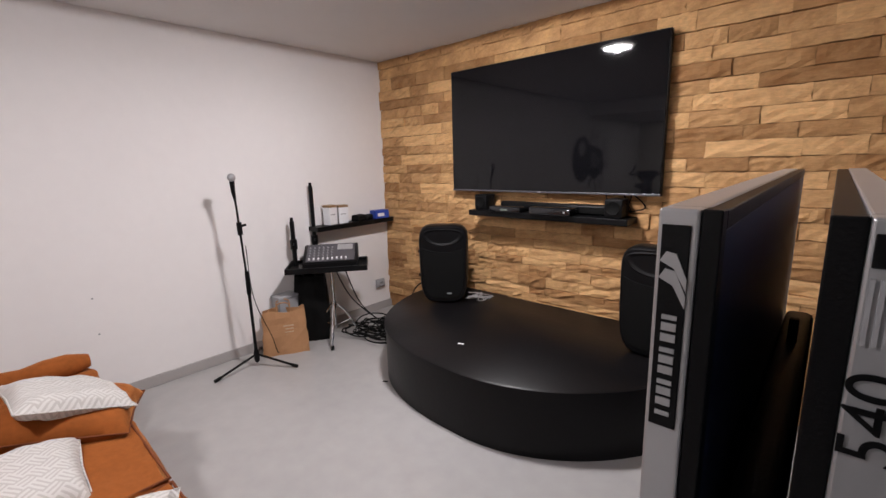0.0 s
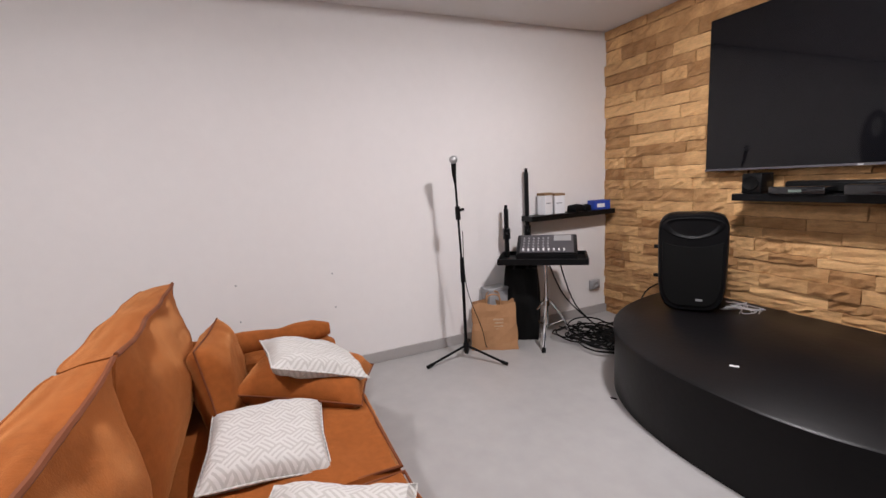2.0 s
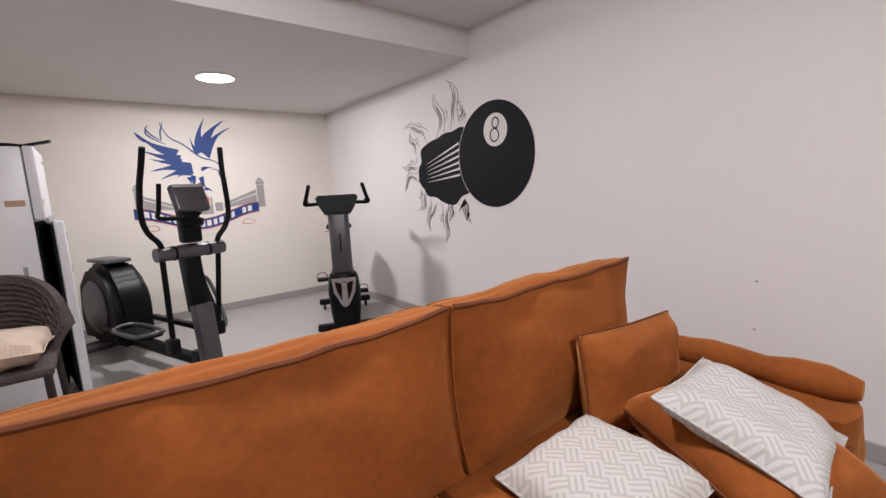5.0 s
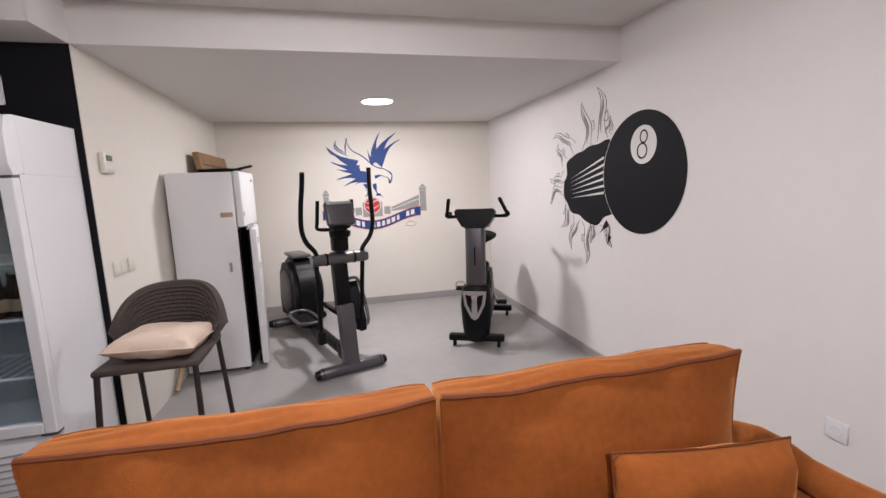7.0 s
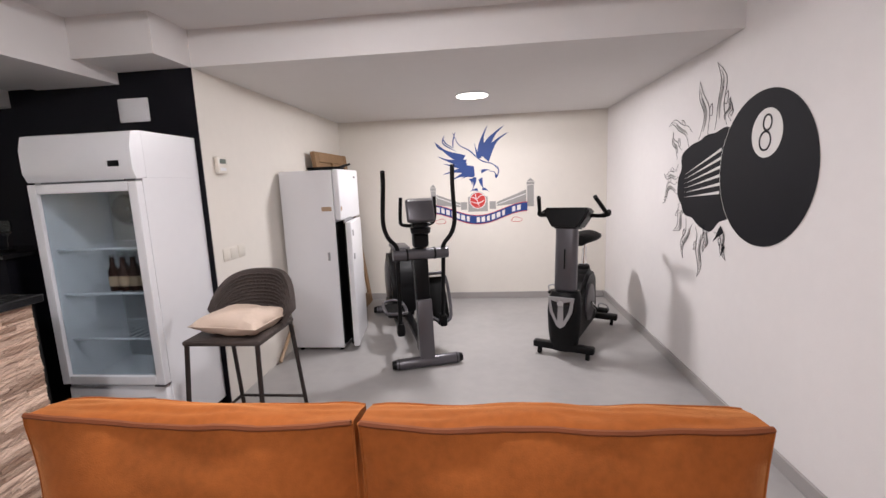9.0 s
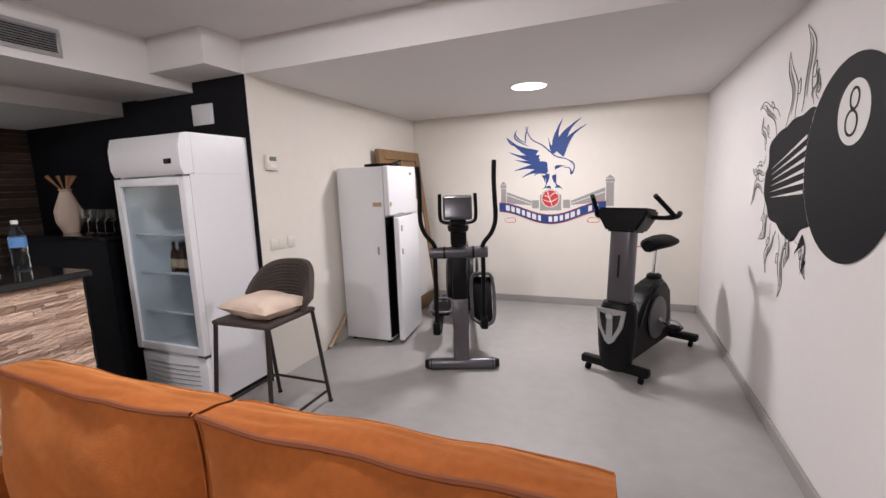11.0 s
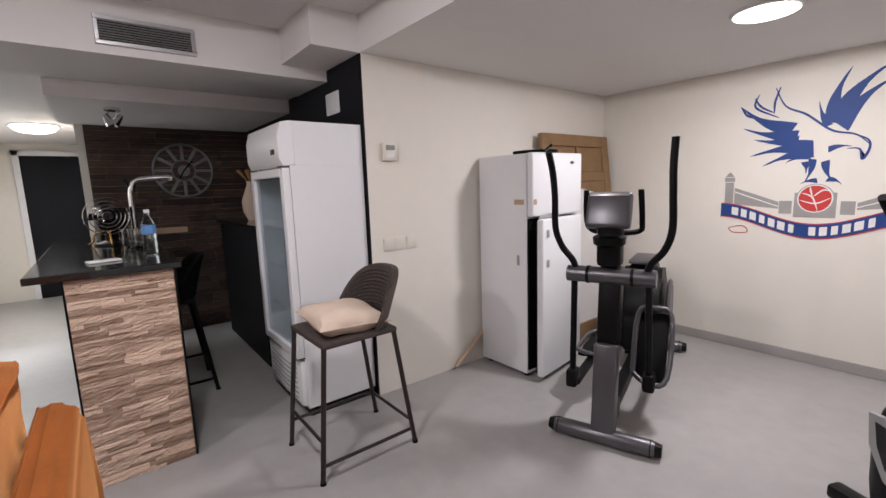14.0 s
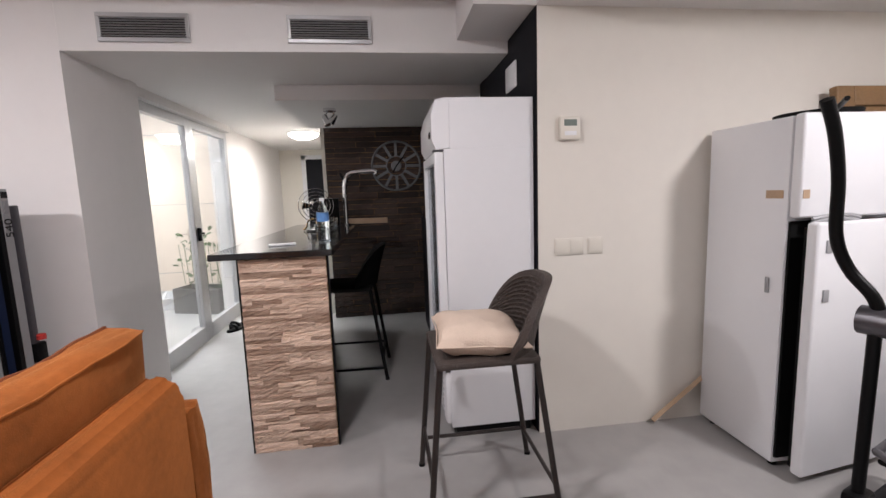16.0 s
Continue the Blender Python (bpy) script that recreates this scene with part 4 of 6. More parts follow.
# ---- table tennis table ----
def tennis_table():
    s = thing("table_tennis_table", pose(0.046, 0, 0), "folded blue table tennis table on wheels, both halves upright", "table")
    y0, y1, top = 1.10, 2.58, 1.38
    for k, (a, b, c, d, e, f) in enumerate(((0.361, 0.403, 0.404, 0.424, 0.370, 0.423), (0.536, 0.58, 0.508, 0.5355, 0.511, 0.572))):
        bm = fresh()
        box(bm, e, f, y0 + 0.031, y1 - 0.02, 0.12, top - 0.026)
        part("top_board", bm, BLUETOP, s, "dark blue playing surface", smooth=False)
        for rail in ((y0, y0 + 0.03, 0.1, top), (y1 - 0.02, y1, 0.1, top), (y0 + 0.03, y1 - 0.02, top - 0.025, top), (y0 + 0.03, y1 - 0.02, 0.1, 0.12)):
            bm = fresh()
            box(bm, a, b, *rail, bev=0.003)
            part("apron_rail", bm, SILVER, s, "silver grey steel rail", smooth=False)
        bm = fresh()
        box(bm, c, d, y0 + 0.003, y0 + 0.03, 0.1, top, bev=0.002)
        box(bm, c, d, y0 + 0.03, y1 - 0.02, top - 0.025, top - 0.002, bev=0.002)
        part("edge_strip", bm, BLACK, s, "black edge strip", smooth=False)
    bm = fresh()
    box(bm, 0.366, 0.396, y0 - 0.0025, y0 - 0.0005, 1.112, 1.362, bev=0.001)
    p = part("brand_panel", bm, BLACK, s, "black panel with plain silver bars", smooth=False)
    for k in range(10):
        bm = fresh()
        z = 1.128 + k * 0.0136
        box(bm, 0.373, 0.389, y0 - 0.0045, y0 - 0.0028, z, z + (0.0095 if k % 3 else 0.0055))
        part("lettering_bar", bm, SILVER, p, smooth=False)
    for dz in (0.0, 0.02):
        bm = fresh()
        prism(bm, [(0.3665, 1.300 + dz), (0.373, 1.311 + dz), (0.384, 1.309 + dz), (0.396, 1.280 + dz), (0.396, 1.266 + dz), (0.382, 1.292 + dz)], 0.0015, pose(0, y0 - 0.0045, 0))
        part("emblem_bar", bm, SILVER, p, smooth=False)
    cu = bpy.data.curves.new("digits", "FONT")
    cu.body, cu.size, cu.extrude = "540", 0.062, 0.0008
    ob = new("model_number", cu)
    ob.parent = s
    ob.matrix_basis = Matrix.Translation((0.5785, y0 - 0.002, 1.145)) @ Euler((radians(90), radians(-90), 0)).to_matrix().to_4x4()
    ob.data.materials.append(BLACK)
    for k in range(5):
        bm = fresh()
        box(bm, 0.5405 + k * 0.0075, 0.5445 + k * 0.0075, y0 - 0.0025, y0 - 0.0005, 1.262, 1.325)
        part("print_bar", bm, GREYTRIM, s, smooth=False)
    bm = fresh()
    box(bm, 0.54, 0.576, y0 - 0.0025, y0 - 0.0005, 1.335, 1.366, bev=0.001)
    part("small_panel", bm, BLACK, s, smooth=False)
    bm = fresh()
    box(bm, 0.428, 0.505, 1.15, 2.45, 0.14, 0.90, bev=0.02)
    part("carriage", bm, BLACK, s, "black folding carriage")
    bm = fresh()
    box(bm, 0.452, 0.476, 2.1, 2.13, 0.89, 0.97, bev=0.004)
    part("catch", bm, BLACK, s)
    for y in (1.2, 2.42):
        for x in (0.33, 0.68):
            bm = fresh()
            lathe(bm, [(0.02, -0.018), (0.05, -0.016), (0.055, 0.0), (0.05, 0.016), (0.02, 0.018)], seg=20, m=pose(x, y, 0.056, 0, 90, 0))
            part("wheel", bm, RUBBER, s)
        bm = fresh()
        tube(bm, [(0.33, y, 0.056), (0.5, y, 0.17), (0.68, y, 0.056)], 0.016, 8, smooth=4)
        part("axle_arm", bm, BLACK, s)
    for y in (1.12, 2.5):
        bm = fresh()
        box(bm, 0.60, 0.635, y - 0.02, y + 0.02, 0.16, 1.30, bev=0.006)
        leg = part("folded_leg", bm, STEELGREY, s, "grey folded steel leg")
        bm = fresh()
        box(bm, 0.594, 0.66, y - 0.035, y + 0.035, 0.50, 0.60, bev=0.01)
        part("leg_bracket", bm, BLACK, leg)
        bm = fresh()
        lathe(bm, [(0.02, 0.0), (0.02, 0.025), (0.012, 0.03)], seg=14, m=pose(0.627, y - 0.035, 0.615))
        part("lock_knob", bm, PAINTRED, leg, "red lock knob")
    bm = fresh()
    tube(bm, [(0.27, 2.45, 0.02), (0.37, 2.45, 0.3)], 0.02, 10)
    part("prop_leg", bm, BLACK, s)


tennis_table()

# ---- murals ----
SINGLE = ("brush_line", "brush_shade", "crack", "speed_line", "feather", "tower_block", "grey_panel", "gap_line", "ball_seam", "banner_bar", "outline_stroke")


def flat(outlines, mat, name, parent, place, lift, label=""):
    """Painted shapes: outlines in (u, v), laid on a wall by place, lift metres proud of it."""
    if name in SINGLE:
        for i, o in enumerate(outlines):
            bm = fresh()
            prism(bm, o, 0.0012, pose(0, -0.00004 * i, 0))
            bmesh.ops.transform(bm, matrix=place @ pose(0, -lift, 0), verts=bm.verts)
            part(name, bm, mat, parent, label, smooth=False)
        return None
    bm = fresh()
    for o in outlines:
        prism(bm, o, 0.0012)
    bmesh.ops.transform(bm, matrix=place @ pose(0, -lift, 0), verts=bm.verts)
    return part(name, bm, mat, parent, label, smooth=False)


def disc(cx, cy, rx, ry=None, n=48, a0=0.0, wob=0.0, seed=0.0):
    ry = ry or rx
    out = []
    for k in range(n):
        a = 2 * math.pi * k / n + a0
        q = 1 + wob * noise.noise(Vector((math.cos(a) * 2.3 + seed, math.sin(a) * 2.3, seed)))
        out.append((cx + rx * q * math.cos(a), cy + ry * q * math.sin(a)))
    return out


def ribbon(points, width, ends=0.15):
    """The outline of a brush line through the points, thin at both ends."""
    pts = []
    for i in range(len(points) - 1):
        p0, p1, p2, p3 = (Vector(points[max(0, min(len(points) - 1, i + d))]) for d in (-1, 0, 1, 2))
        for k in range(6):
            u = k / 6
            pts.append(0.5 * ((2 * p1) + (p2 - p0) * u + (2 * p0 - 5 * p1 + 4 * p2 - p3) * u * u + (3 * p1 - p0 - 3 * p2 + p3) * u ** 3))
    pts.append(Vector(points[-1]))
    left, right = [], []
    for i, p in enumerate(pts):
        d = (pts[min(i + 1, len(pts) - 1)] - pts[max(i - 1, 0)])
        d = d.normalized() if d.length else Vector((1, 0))
        w = width * (ends + (1 - ends) * math.sin(math.pi * i / (len(pts) - 1)))
        left.append((p.x - d.y * w / 2, p.y + d.x * w / 2))
        right.append((p.x + d.y * w / 2, p.y - d.x * w / 2))
    return left + right[::-1]


def feather(root, tip, width, bend):
    """A pointed feather from root to tip, bowed sideways."""
    r, t = Vector(root), Vector(tip)
    d = t - r
    side = Vector((-d.y, d.x)).normalized()
    up, lo = [], []
    for k in range(11):
        u = k / 10
        c = r + d * u + side * bend * math.sin(math.pi * u)
        w = width * (1 - u) ** 0.6 * (0.45 + 0.55 * math.sin(math.pi * min(1.0, u + 0.35)))
        up.append(tuple(c + side * w / 2))
        lo.append(tuple(c - side * w / 2))
    return up + lo[::-1][1:]


def ball_mural():
    s = thing("ball_mural", pose(-2.7385, -1.225, 1.415), "black eight-ball bursting through the wall, painted in black and grey", "mural")
    place = pose(0, 0, 0, 0, 0, 90)
    rng = random.Random(11)
    hole = []
    for k in range(72):
        a = 2 * math.pi * k / 72
        q = 1 + 0.045 * math.sin(5 * a + 2.4) + 0.035 * math.sin(8 * a + 0.9) + 0.02 * math.sin(13 * a)
        hole.append((-0.555 + 0.40 * q * math.cos(a), -0.065 + 0.285 * q * math.sin(a) + 0.10 * max(0.0, math.cos(a)) * (math.sin(a) > 0)))
    flat([hole], PAINTBLACK, "hole", s, place, 0.0)
    flat([disc(-0.003, 0, 0.388, n=72)], PAINTWHITE, "ball_rim", s, place, 0.0015, "pale painted rim")
    flat([disc(0, 0, 0.385, n=72)], PAINTBLACK, "ball", s, place, 0.003)
    streaks = []
    for k in range(6):
        z0, z1 = -0.17 + k * 0.031, -0.125 + k * 0.05
        streaks.append([(-0.84, z0), (-0.385, z1 - 0.009), (-0.385, z1 + 0.009)])
    flat(streaks, PAINTWHITE, "speed_line", s, place, 0.0018, "white speed lines")
    flat([disc(0.025, 0.175, 0.118, n=48)], PAINTWHITE, "number_disc", s, place, 0.0045)
    eight = []
    for cx, cy, rx, ry in ((0.030, 0.224, 0.037, 0.042), (0.018, 0.138, 0.048, 0.050)):
        o = disc(cx, cy, rx, ry, 30)
        i = disc(cx, cy, rx - 0.010, ry - 0.010, 30)
        for k in range(30):
            eight.append([o[k], o[(k + 1) % 30], i[(k + 1) % 30], i[k]])
    flat(eight, PAINTBLACK, "figure_eight", s, place, 0.006, "black numeral eight")
    lines, shade = [], []

    def flame(root, tip, width, bend):
        """A torn tongue of wall: two wavy sides that meet in a thin tip, a shaded fold, a curl at the root."""
        r, t = Vector(root), Vector(tip)
        d = t - r
        n = Vector((-d.y, d.x)).normalized()
        sides = ([], [])
        for k in range(8):
            u = k / 7
            c = r + d * u + n * (bend * math.sin(math.pi * u) + 0.020 * math.sin(8.0 * u + 9 * width + root[0] * 20))
            w = width * ((1 - u) ** 0.8 * (1 - 0.38 * math.sin(math.pi * min(1.0, u * 1.5))) + 0.10 * math.sin(math.pi * u))
            sides[0].append(tuple(c + n * w * 0.5))
            sides[1].append(tuple(c - n * w * 0.5))
        lines.append(ribbon(sides[0], 0.0055, 0.35))
        lines.append(ribbon(sides[1], 0.0045, 0.35))
        mid = [tuple((Vector(p) + Vector(q)) / 2) for p, q in zip(*sides)]
        shade.append(ribbon([tuple((Vector(p) * 0.7 + Vector(q) * 0.3)) for p, q in zip(*sides)][1:6], width * 0.20, 0.1))
        lines.append(ribbon(mid[3:7], 0.0035, 0.2))
        b = Vector(sides[1][3])
        e = d.normalized() * width * 0.35
        lines.append(ribbon([tuple(b), tuple(b - n * width * 0.28 + e * 0.4), tuple(b - n * width * 0.18 - e), tuple(b + n * width * 0.12 - e * 0.7)], 0.004, 0.3))

    for r0, r1, t0, t1, w, b in ((-0.60, 0.20, -0.69, 0.56, 0.13, -0.04), (-0.43, 0.25, -0.475, 0.63, 0.13, -0.05), (-0.33, 0.28, -0.30, 0.40, 0.07, 0.02), (-0.79, 0.20, -1.14, 0.33, 0.10, -0.07),
                                 (-0.92, 0.14, -1.05, 0.29, 0.10, 0.04), (-0.95, 0.03, -1.20, 0.01, 0.09, 0.05), (-0.95, -0.10, -1.20, -0.22, 0.10, -0.05), (-0.87, -0.22, -0.98, -0.43, 0.12, 0.03),
                                 (-0.73, -0.33, -0.83, -0.59, 0.10, -0.03), (-0.62, -0.35, -0.61, -0.68, 0.11, 0.03), (-0.49, -0.34, -0.52, -0.51, 0.08, -0.02), (-0.38, -0.34, -0.29, -0.52, 0.08, 0.02)):
        flame((r0, r1), (t0, t1), w, b)
    flat(lines, PAINTBLACK, "brush_line", s, place, 0.001, "thin black brush lines")
    flat(shade, PAINTGREY, "brush_shade", s, place, 0.0004, "soft grey shading")
    flat([feather((-0.33, -0.335), (-0.425, -0.42), 0.05, 0.0), feather((-0.30, -0.43), (-0.335, -0.50), 0.032, 0.0)], PAINTBLACK, "crack", s, place, 0.0016)


ball_mural()


def emblem_mural():
    s = thing("emblem_mural", pose(-1.27, -4.0385, 1.19), "painted emblem, blue bird over a red ball and banner", "mural")
    place = pose(0, 0, 0, 0, 0, 180)
    k = 0.0016

    def P(x, y):
        return ((x - 418) * k * 1.08, (592 - y) * k * 1.03)
    wing = [((330, 300), (140, 178), 62, 20), ((345, 330), (150, 275), 52, 12), ((350, 350), (192, 330), 46, 8), ((395, 372), (240, 352), 40, -6),
            ((400, 385), (184, 405), 62, -14), ((398, 400), (232, 452), 52, -12), ((390, 415), (312, 442), 34, -8)]
    other = [((455, 290), (495, 78), 62, 22), ((440, 300), (405, 195), 30, 6), ((470, 260), (606, 84), 66, 22), ((480, 310), (638, 128), 56, 30)]
    legs = [((400, 430), (378, 530), 30, 8), ((440, 440), (470, 530), 32, -8), ((420, 520), (366, 532), 22, -6), ((450, 515), (496, 540), 24, 8), ((445, 395), (515, 388), 26, 8), ((375, 440), (382, 490), 26, 4)]
    flat([feather(P(*r), P(*t), w * k, b * k) for r, t, w, b in wing], PAINTBLUE, "feather", s, place, 0.001, "blue feathers")
    flat([feather(P(*r), P(*t), w * k, b * k) for r, t, w, b in other], PAINTBLUE, "feather", s, place, 0.001, "blue feathers")
    flat([feather(P(*r), P(*t), w * k, b * k) for r, t, w, b in legs], PAINTBLUE, "feather", s, place, 0.001, "blue legs")
    out = [[(140, 178), (165, 220), (205, 240)], [(205, 135), (195, 190), (280, 245)], [(278, 115), (262, 175), (262, 225)], [(262, 118), (300, 200), (370, 245), (450, 318), (520, 342), (560, 382)], [(190, 150), (215, 190), (262, 222)], [(515, 340), (555, 365), (562, 400), (545, 440), (535, 400), (500, 395)]]
    flat([ribbon([P(*q) for q in o], 9 * k, 0.3) for o in out], PAINTBLUE, "outline_stroke", s, place, 0.0012)
    tower, cable = [], []
    for x0, x1, top in ((97, 131, 475), (750, 795, 455)):
        tower.append([P(x0, 650), P(x1, 650), P(x1, top + 45), P(x0, top + 45)])
        tower.append([P(x0 - 3, top + 42), P(x1 + 3, top + 42), P(x1 + 3, top + 22), P(x0 - 3, top + 22)])
        tower.append([P(x0 - 2, top + 19), P(x1 + 2, top + 19), P((x0 + x1) / 2, top - 4)])
    flat(tower, PAINTGREY, "tower_block", s, place, 0.001, "grey painted tower_block")
    flat([[P(135, 545), P(300, 610), P(300, 640), P(135, 622)], [P(745, 530), P(545, 612), P(545, 640), P(745, 622)], [P(302, 605), P(345, 605), P(345, 660), P(302, 660)], [P(497, 605), P(540, 605), P(540, 660), P(497, 660)],
          [P(352, 570), P(485, 570), P(485, 675), P(352, 675)]], PAINTGREY, "grey_panel", s, place, 0.0008, "grey panels")
    flat([[P(138, 562), P(300, 628), P(300, 632), P(138, 568)], [P(742, 556), P(545, 628), P(545, 632), P(742, 562)]], PAINTWHITE, "gap_line", s, place, 0.0016)
    flat([disc(*P(418, 597), 66 * k, n=40)], PAINTGREY, "ball_surround", s, place, 0.0016)
    flat([disc(*P(418, 595), 61 * k, n=40)], PAINTWHITE, "ball_rim", s, place, 0.0022)
    flat([disc(*P(418, 595), 56 * k, n=40)], PAINTRED, "red_ball", s, place, 0.003, "red ball")
    flat([ribbon([P(372, 570), P(410, 590), P(430, 650)], 6 * k), ribbon([P(410, 590), P(440, 560), P(465, 565)], 6 * k), ribbon([P(366, 600), P(420, 615), P(470, 590)], 6 * k), ribbon([P(400, 545), P(410, 590)], 6 * k)], PAINTWHITE, "ball_seam", s, place, 0.0038)

    def wave(x):
        return 662 + 50 * math.sin((x - 85) / 333 * math.pi - 0.5 * math.pi) * 0.85
    xs = [85 + 8.325 * j for j in range(81)]
    def band(off0, off1):
        return [[P(a, wave(a) + off0) for a in xs] + [P(a, wave(a) + off1) for a in reversed(xs)]]
    flat(band(-4, 62), PAINTRED, "banner_edge", s, place, 0.0040, "thin red edge")
    flat(band(0, 58), PAINTBLUE, "banner", s, place, 0.0048, "blue banner ribbon")
    bars = []
    for j in range(17):
        if j in (7, 14):
            continue
        x = 142 + j * 34.5
        w, tilt = (13, 11, 12, 10, 12, 13, 9)[j % 7], (wave(x + 12) - wave(x - 12)) / 24
        bars.append([P(x + u, wave(x) + 29 + u * tilt + v) for u, v in ((-w, -18), (w, -18), (w, 18), (-w, 18))])
    flat(bars, PAINTWHITE, "banner_bar", s, place, 0.0056, "plain white bars")
    for x, d in ((118, 1), (720, -1)):
        flat([ribbon([P(x, 735), P(x + 55 * d, 722), P(x + 75 * d, 750), P(x + 20 * d, 755), P(x, 735)], 4 * k, 0.6)], PAINTRED, "ribbon_tail", s, place, 0.001)


emblem_mural()


# ---- gym machines ----
def elliptical():
    s = thing("elliptical_trainer", pose(-0.89, -2.055, 0, 0, 0, -160.8), "dark silver and black elliptical cross-trainer", "exercise machine")

    def bar(name, pts, r, mat, label="", smooth=6, seg=12, parent=None):
        bm = fresh()
        tube(bm, pts, r, seg, smooth)
        return part(name, bm, mat, parent or s, label)
    for y, half in ((0.0, 0.275), (1.55, 0.29)):
        bm = fresh()
        tube(bm, [(-half, y, 0.045), (-half + 0.04, y, 0.045), (half - 0.04, y, 0.045), (half, y, 0.045)], [0.028, 0.043, 0.043, 0.028], 16)
        f = part("floor_bar", bm, STEELGREY, s, "dark silver stabiliser bar")
        for sx in (-1, 1):
            bm = fresh()
            tube(bm, [(sx * (half - 0.05), y, 0.045), (sx * half * 1.01, y, 0.045)], [0.0445, 0.03], 16)
            part("end_cap", bm, BLACK, f)
    bm = fresh()
    box(bm, -0.058, 0.058, -0.035, 0.055, 0.05, 0.53, bev=0.012, m=pose(0, 0.0, 0, -6, 0, 0))
    part("lower_mast", bm, STEELGREY, s, "dark silver mast cover")
    bm = fresh()
    box(bm, -0.055, 0.055, 0.0, 0.09, 0.48, 0.93, bev=0.012, m=pose(0, 0.0, 0, -6, 0, 0))
    part("upper_mast", bm, BLACK, s)
    bm = fresh()
    box(bm, -0.05, 0.05, 0.06, 0.19, 0.08, 0.20, bev=0.015)
    box(bm, -0.035, 0.035, 0.1, 1.55, 0.09, 0.15, bev=0.01)
    part("floor_rail", bm, BLACK, s)
    bm = fresh()
    tube(bm, [(-0.215, 0.10, 0.875), (0.215, 0.10, 0.875)], 0.043, 18)
    part("pivot_housing", bm, STEELGREY, s, "dark silver pivot tube")
    for sx in (-1, 1):
        bm = fresh()
        tube(bm, [(sx * 0.10, 0.10, 0.875), (sx * 0.115, 0.10, 0.875)], 0.047, 18)
        part("pivot_ring", bm, BLACK, s)
    for sx, ty, by in ((-1, -0.085, 0.10), (1, 0.005, 0.22)):
        bar("swing_handle", [(sx * 0.17, 0.10, 0.89), (sx * 0.19, 0.09, 0.95), (sx * 0.245, 0.085, 1.02), (sx * 0.275, 0.08 + 0.15 * ty, 1.12), (sx * 0.272, 0.08 + 0.4 * ty, 1.28), (sx * 0.268, 0.08 + 1.0 * ty, 1.41), (sx * 0.272, 0.08 + 1.6 * ty, 1.525 + 0.02 * sx)], 0.017, BLACK, "black foam-covered moving handle")
        bar("swing_arm", [(sx * 0.18, 0.10, 0.86), (sx * 0.185, by, 0.30)], 0.017, BLACK, smooth=0)
        bm = fresh()
        box(bm, sx * 0.185 - 0.03, sx * 0.185 + 0.03, by - 0.04, by + 0.05, 0.24, 0.34, bev=0.015)
        part("arm_joint", bm, BLACK, s)
        bm = fresh()
        box(bm, sx * 0.17 - 0.022, sx * 0.17 + 0.022, by, 1.15, 0.245, 0.285, bev=0.008)
        part("pedal_rail", bm, BLACK, s)
        bm = fresh()
        tip = pose(sx * 0.17, 0.60, 0.30) if sx < 0 else pose(0.18, 0.36, 0.44, 62, 0, 0)
        box(bm, -0.075, 0.075, -0.19, 0.19, -0.012, 0.012, bev=0.012, m=tip)
        pd = part("pedal", bm, RUBBER, s, "black rubber foot plate")
        bm = fresh()
        tube(bm, [tip @ Vector(p) for p in ((-0.085, -0.16, 0.02), (-0.085, 0.17, 0.02), (0, 0.21, 0.035), (0.085, 0.17, 0.02), (0.085, -0.16, 0.02), (0, -0.21, 0.025), (-0.085, -0.16, 0.02))], 0.014, 10, smooth=4)
        part("pedal_rim", bm, STEELGREY, pd, "dark grey raised rim")
    bm = fresh()
    box(bm, -0.06, 0.06, 0.04, 0.13, 0.93, 1.19, bev=0.02)
    part("neck", bm, BLACK, s)
    bm = fresh()
    lathe(bm, [(0.055, 0.0), (0.075, 0.015), (0.08, 0.05), (0.06, 0.06)], (0, 0.06, 1.03), 20)
    part("cup_holder", bm, BLACK, s)
    bm = fresh()
    box(bm, -0.105, 0.105, -0.028, 0.028, -0.09, 0.09, bev=0.018, seg=3, m=pose(0, 0.04, 1.212, -22, 0, 0))
    c = part("console", bm, STEELGREY, s, "dark grey console seen from behind")
    bm = fresh()
    box(bm, -0.092, 0.092, -0.031, -0.026, 0.066, 0.086, bev=0.002, m=pose(0, 0.04, 1.212, -22, 0, 0))
    part("top_strip", bm, SILVER, c, "pale strip")
    bm = fresh()
    box(bm, -0.09, 0.09, 0.026, 0.031, -0.06, 0.07, m=pose(0, 0.04, 1.212, -22, 0, 0))
    part("display", bm, LCD, c)
    bar("grip_bar", [(-0.13, 0.12, 1.31), (-0.135, 0.15, 1.16), (-0.12, 0.2, 1.10), (-0.04, 0.16, 1.09), (0.04, 0.16, 1.09), (0.12, 0.2, 1.10), (0.135, 0.15, 1.16), (0.13, 0.12, 1.31)], 0.014, BLACK, "black fixed grip bar")
    out = [(1.02, 0.10), (1.70, 0.08), (1.74, 0.30), (1.68, 0.58), (1.50, 0.73), (1.28, 0.76), (1.10, 0.64), (1.0, 0.40)]
    bm = fresh()
    prism(bm, out, 0.26, pose(0.13, 0, 0, 0, 0, 90))
    bmesh.ops.bevel(bm, geom=list(bm.edges), offset=0.05, segments=3, affect="EDGES")
    part("flywheel_shroud", bm, BLACK, s, "rounded black flywheel housing")
    bm = fresh()
    box(bm, -0.09, 0.09, 1.18, 1.55, 0.745, 0.775, bev=0.012)
    part("shroud_cap", bm, STEELGREY, s, "grey top cap")
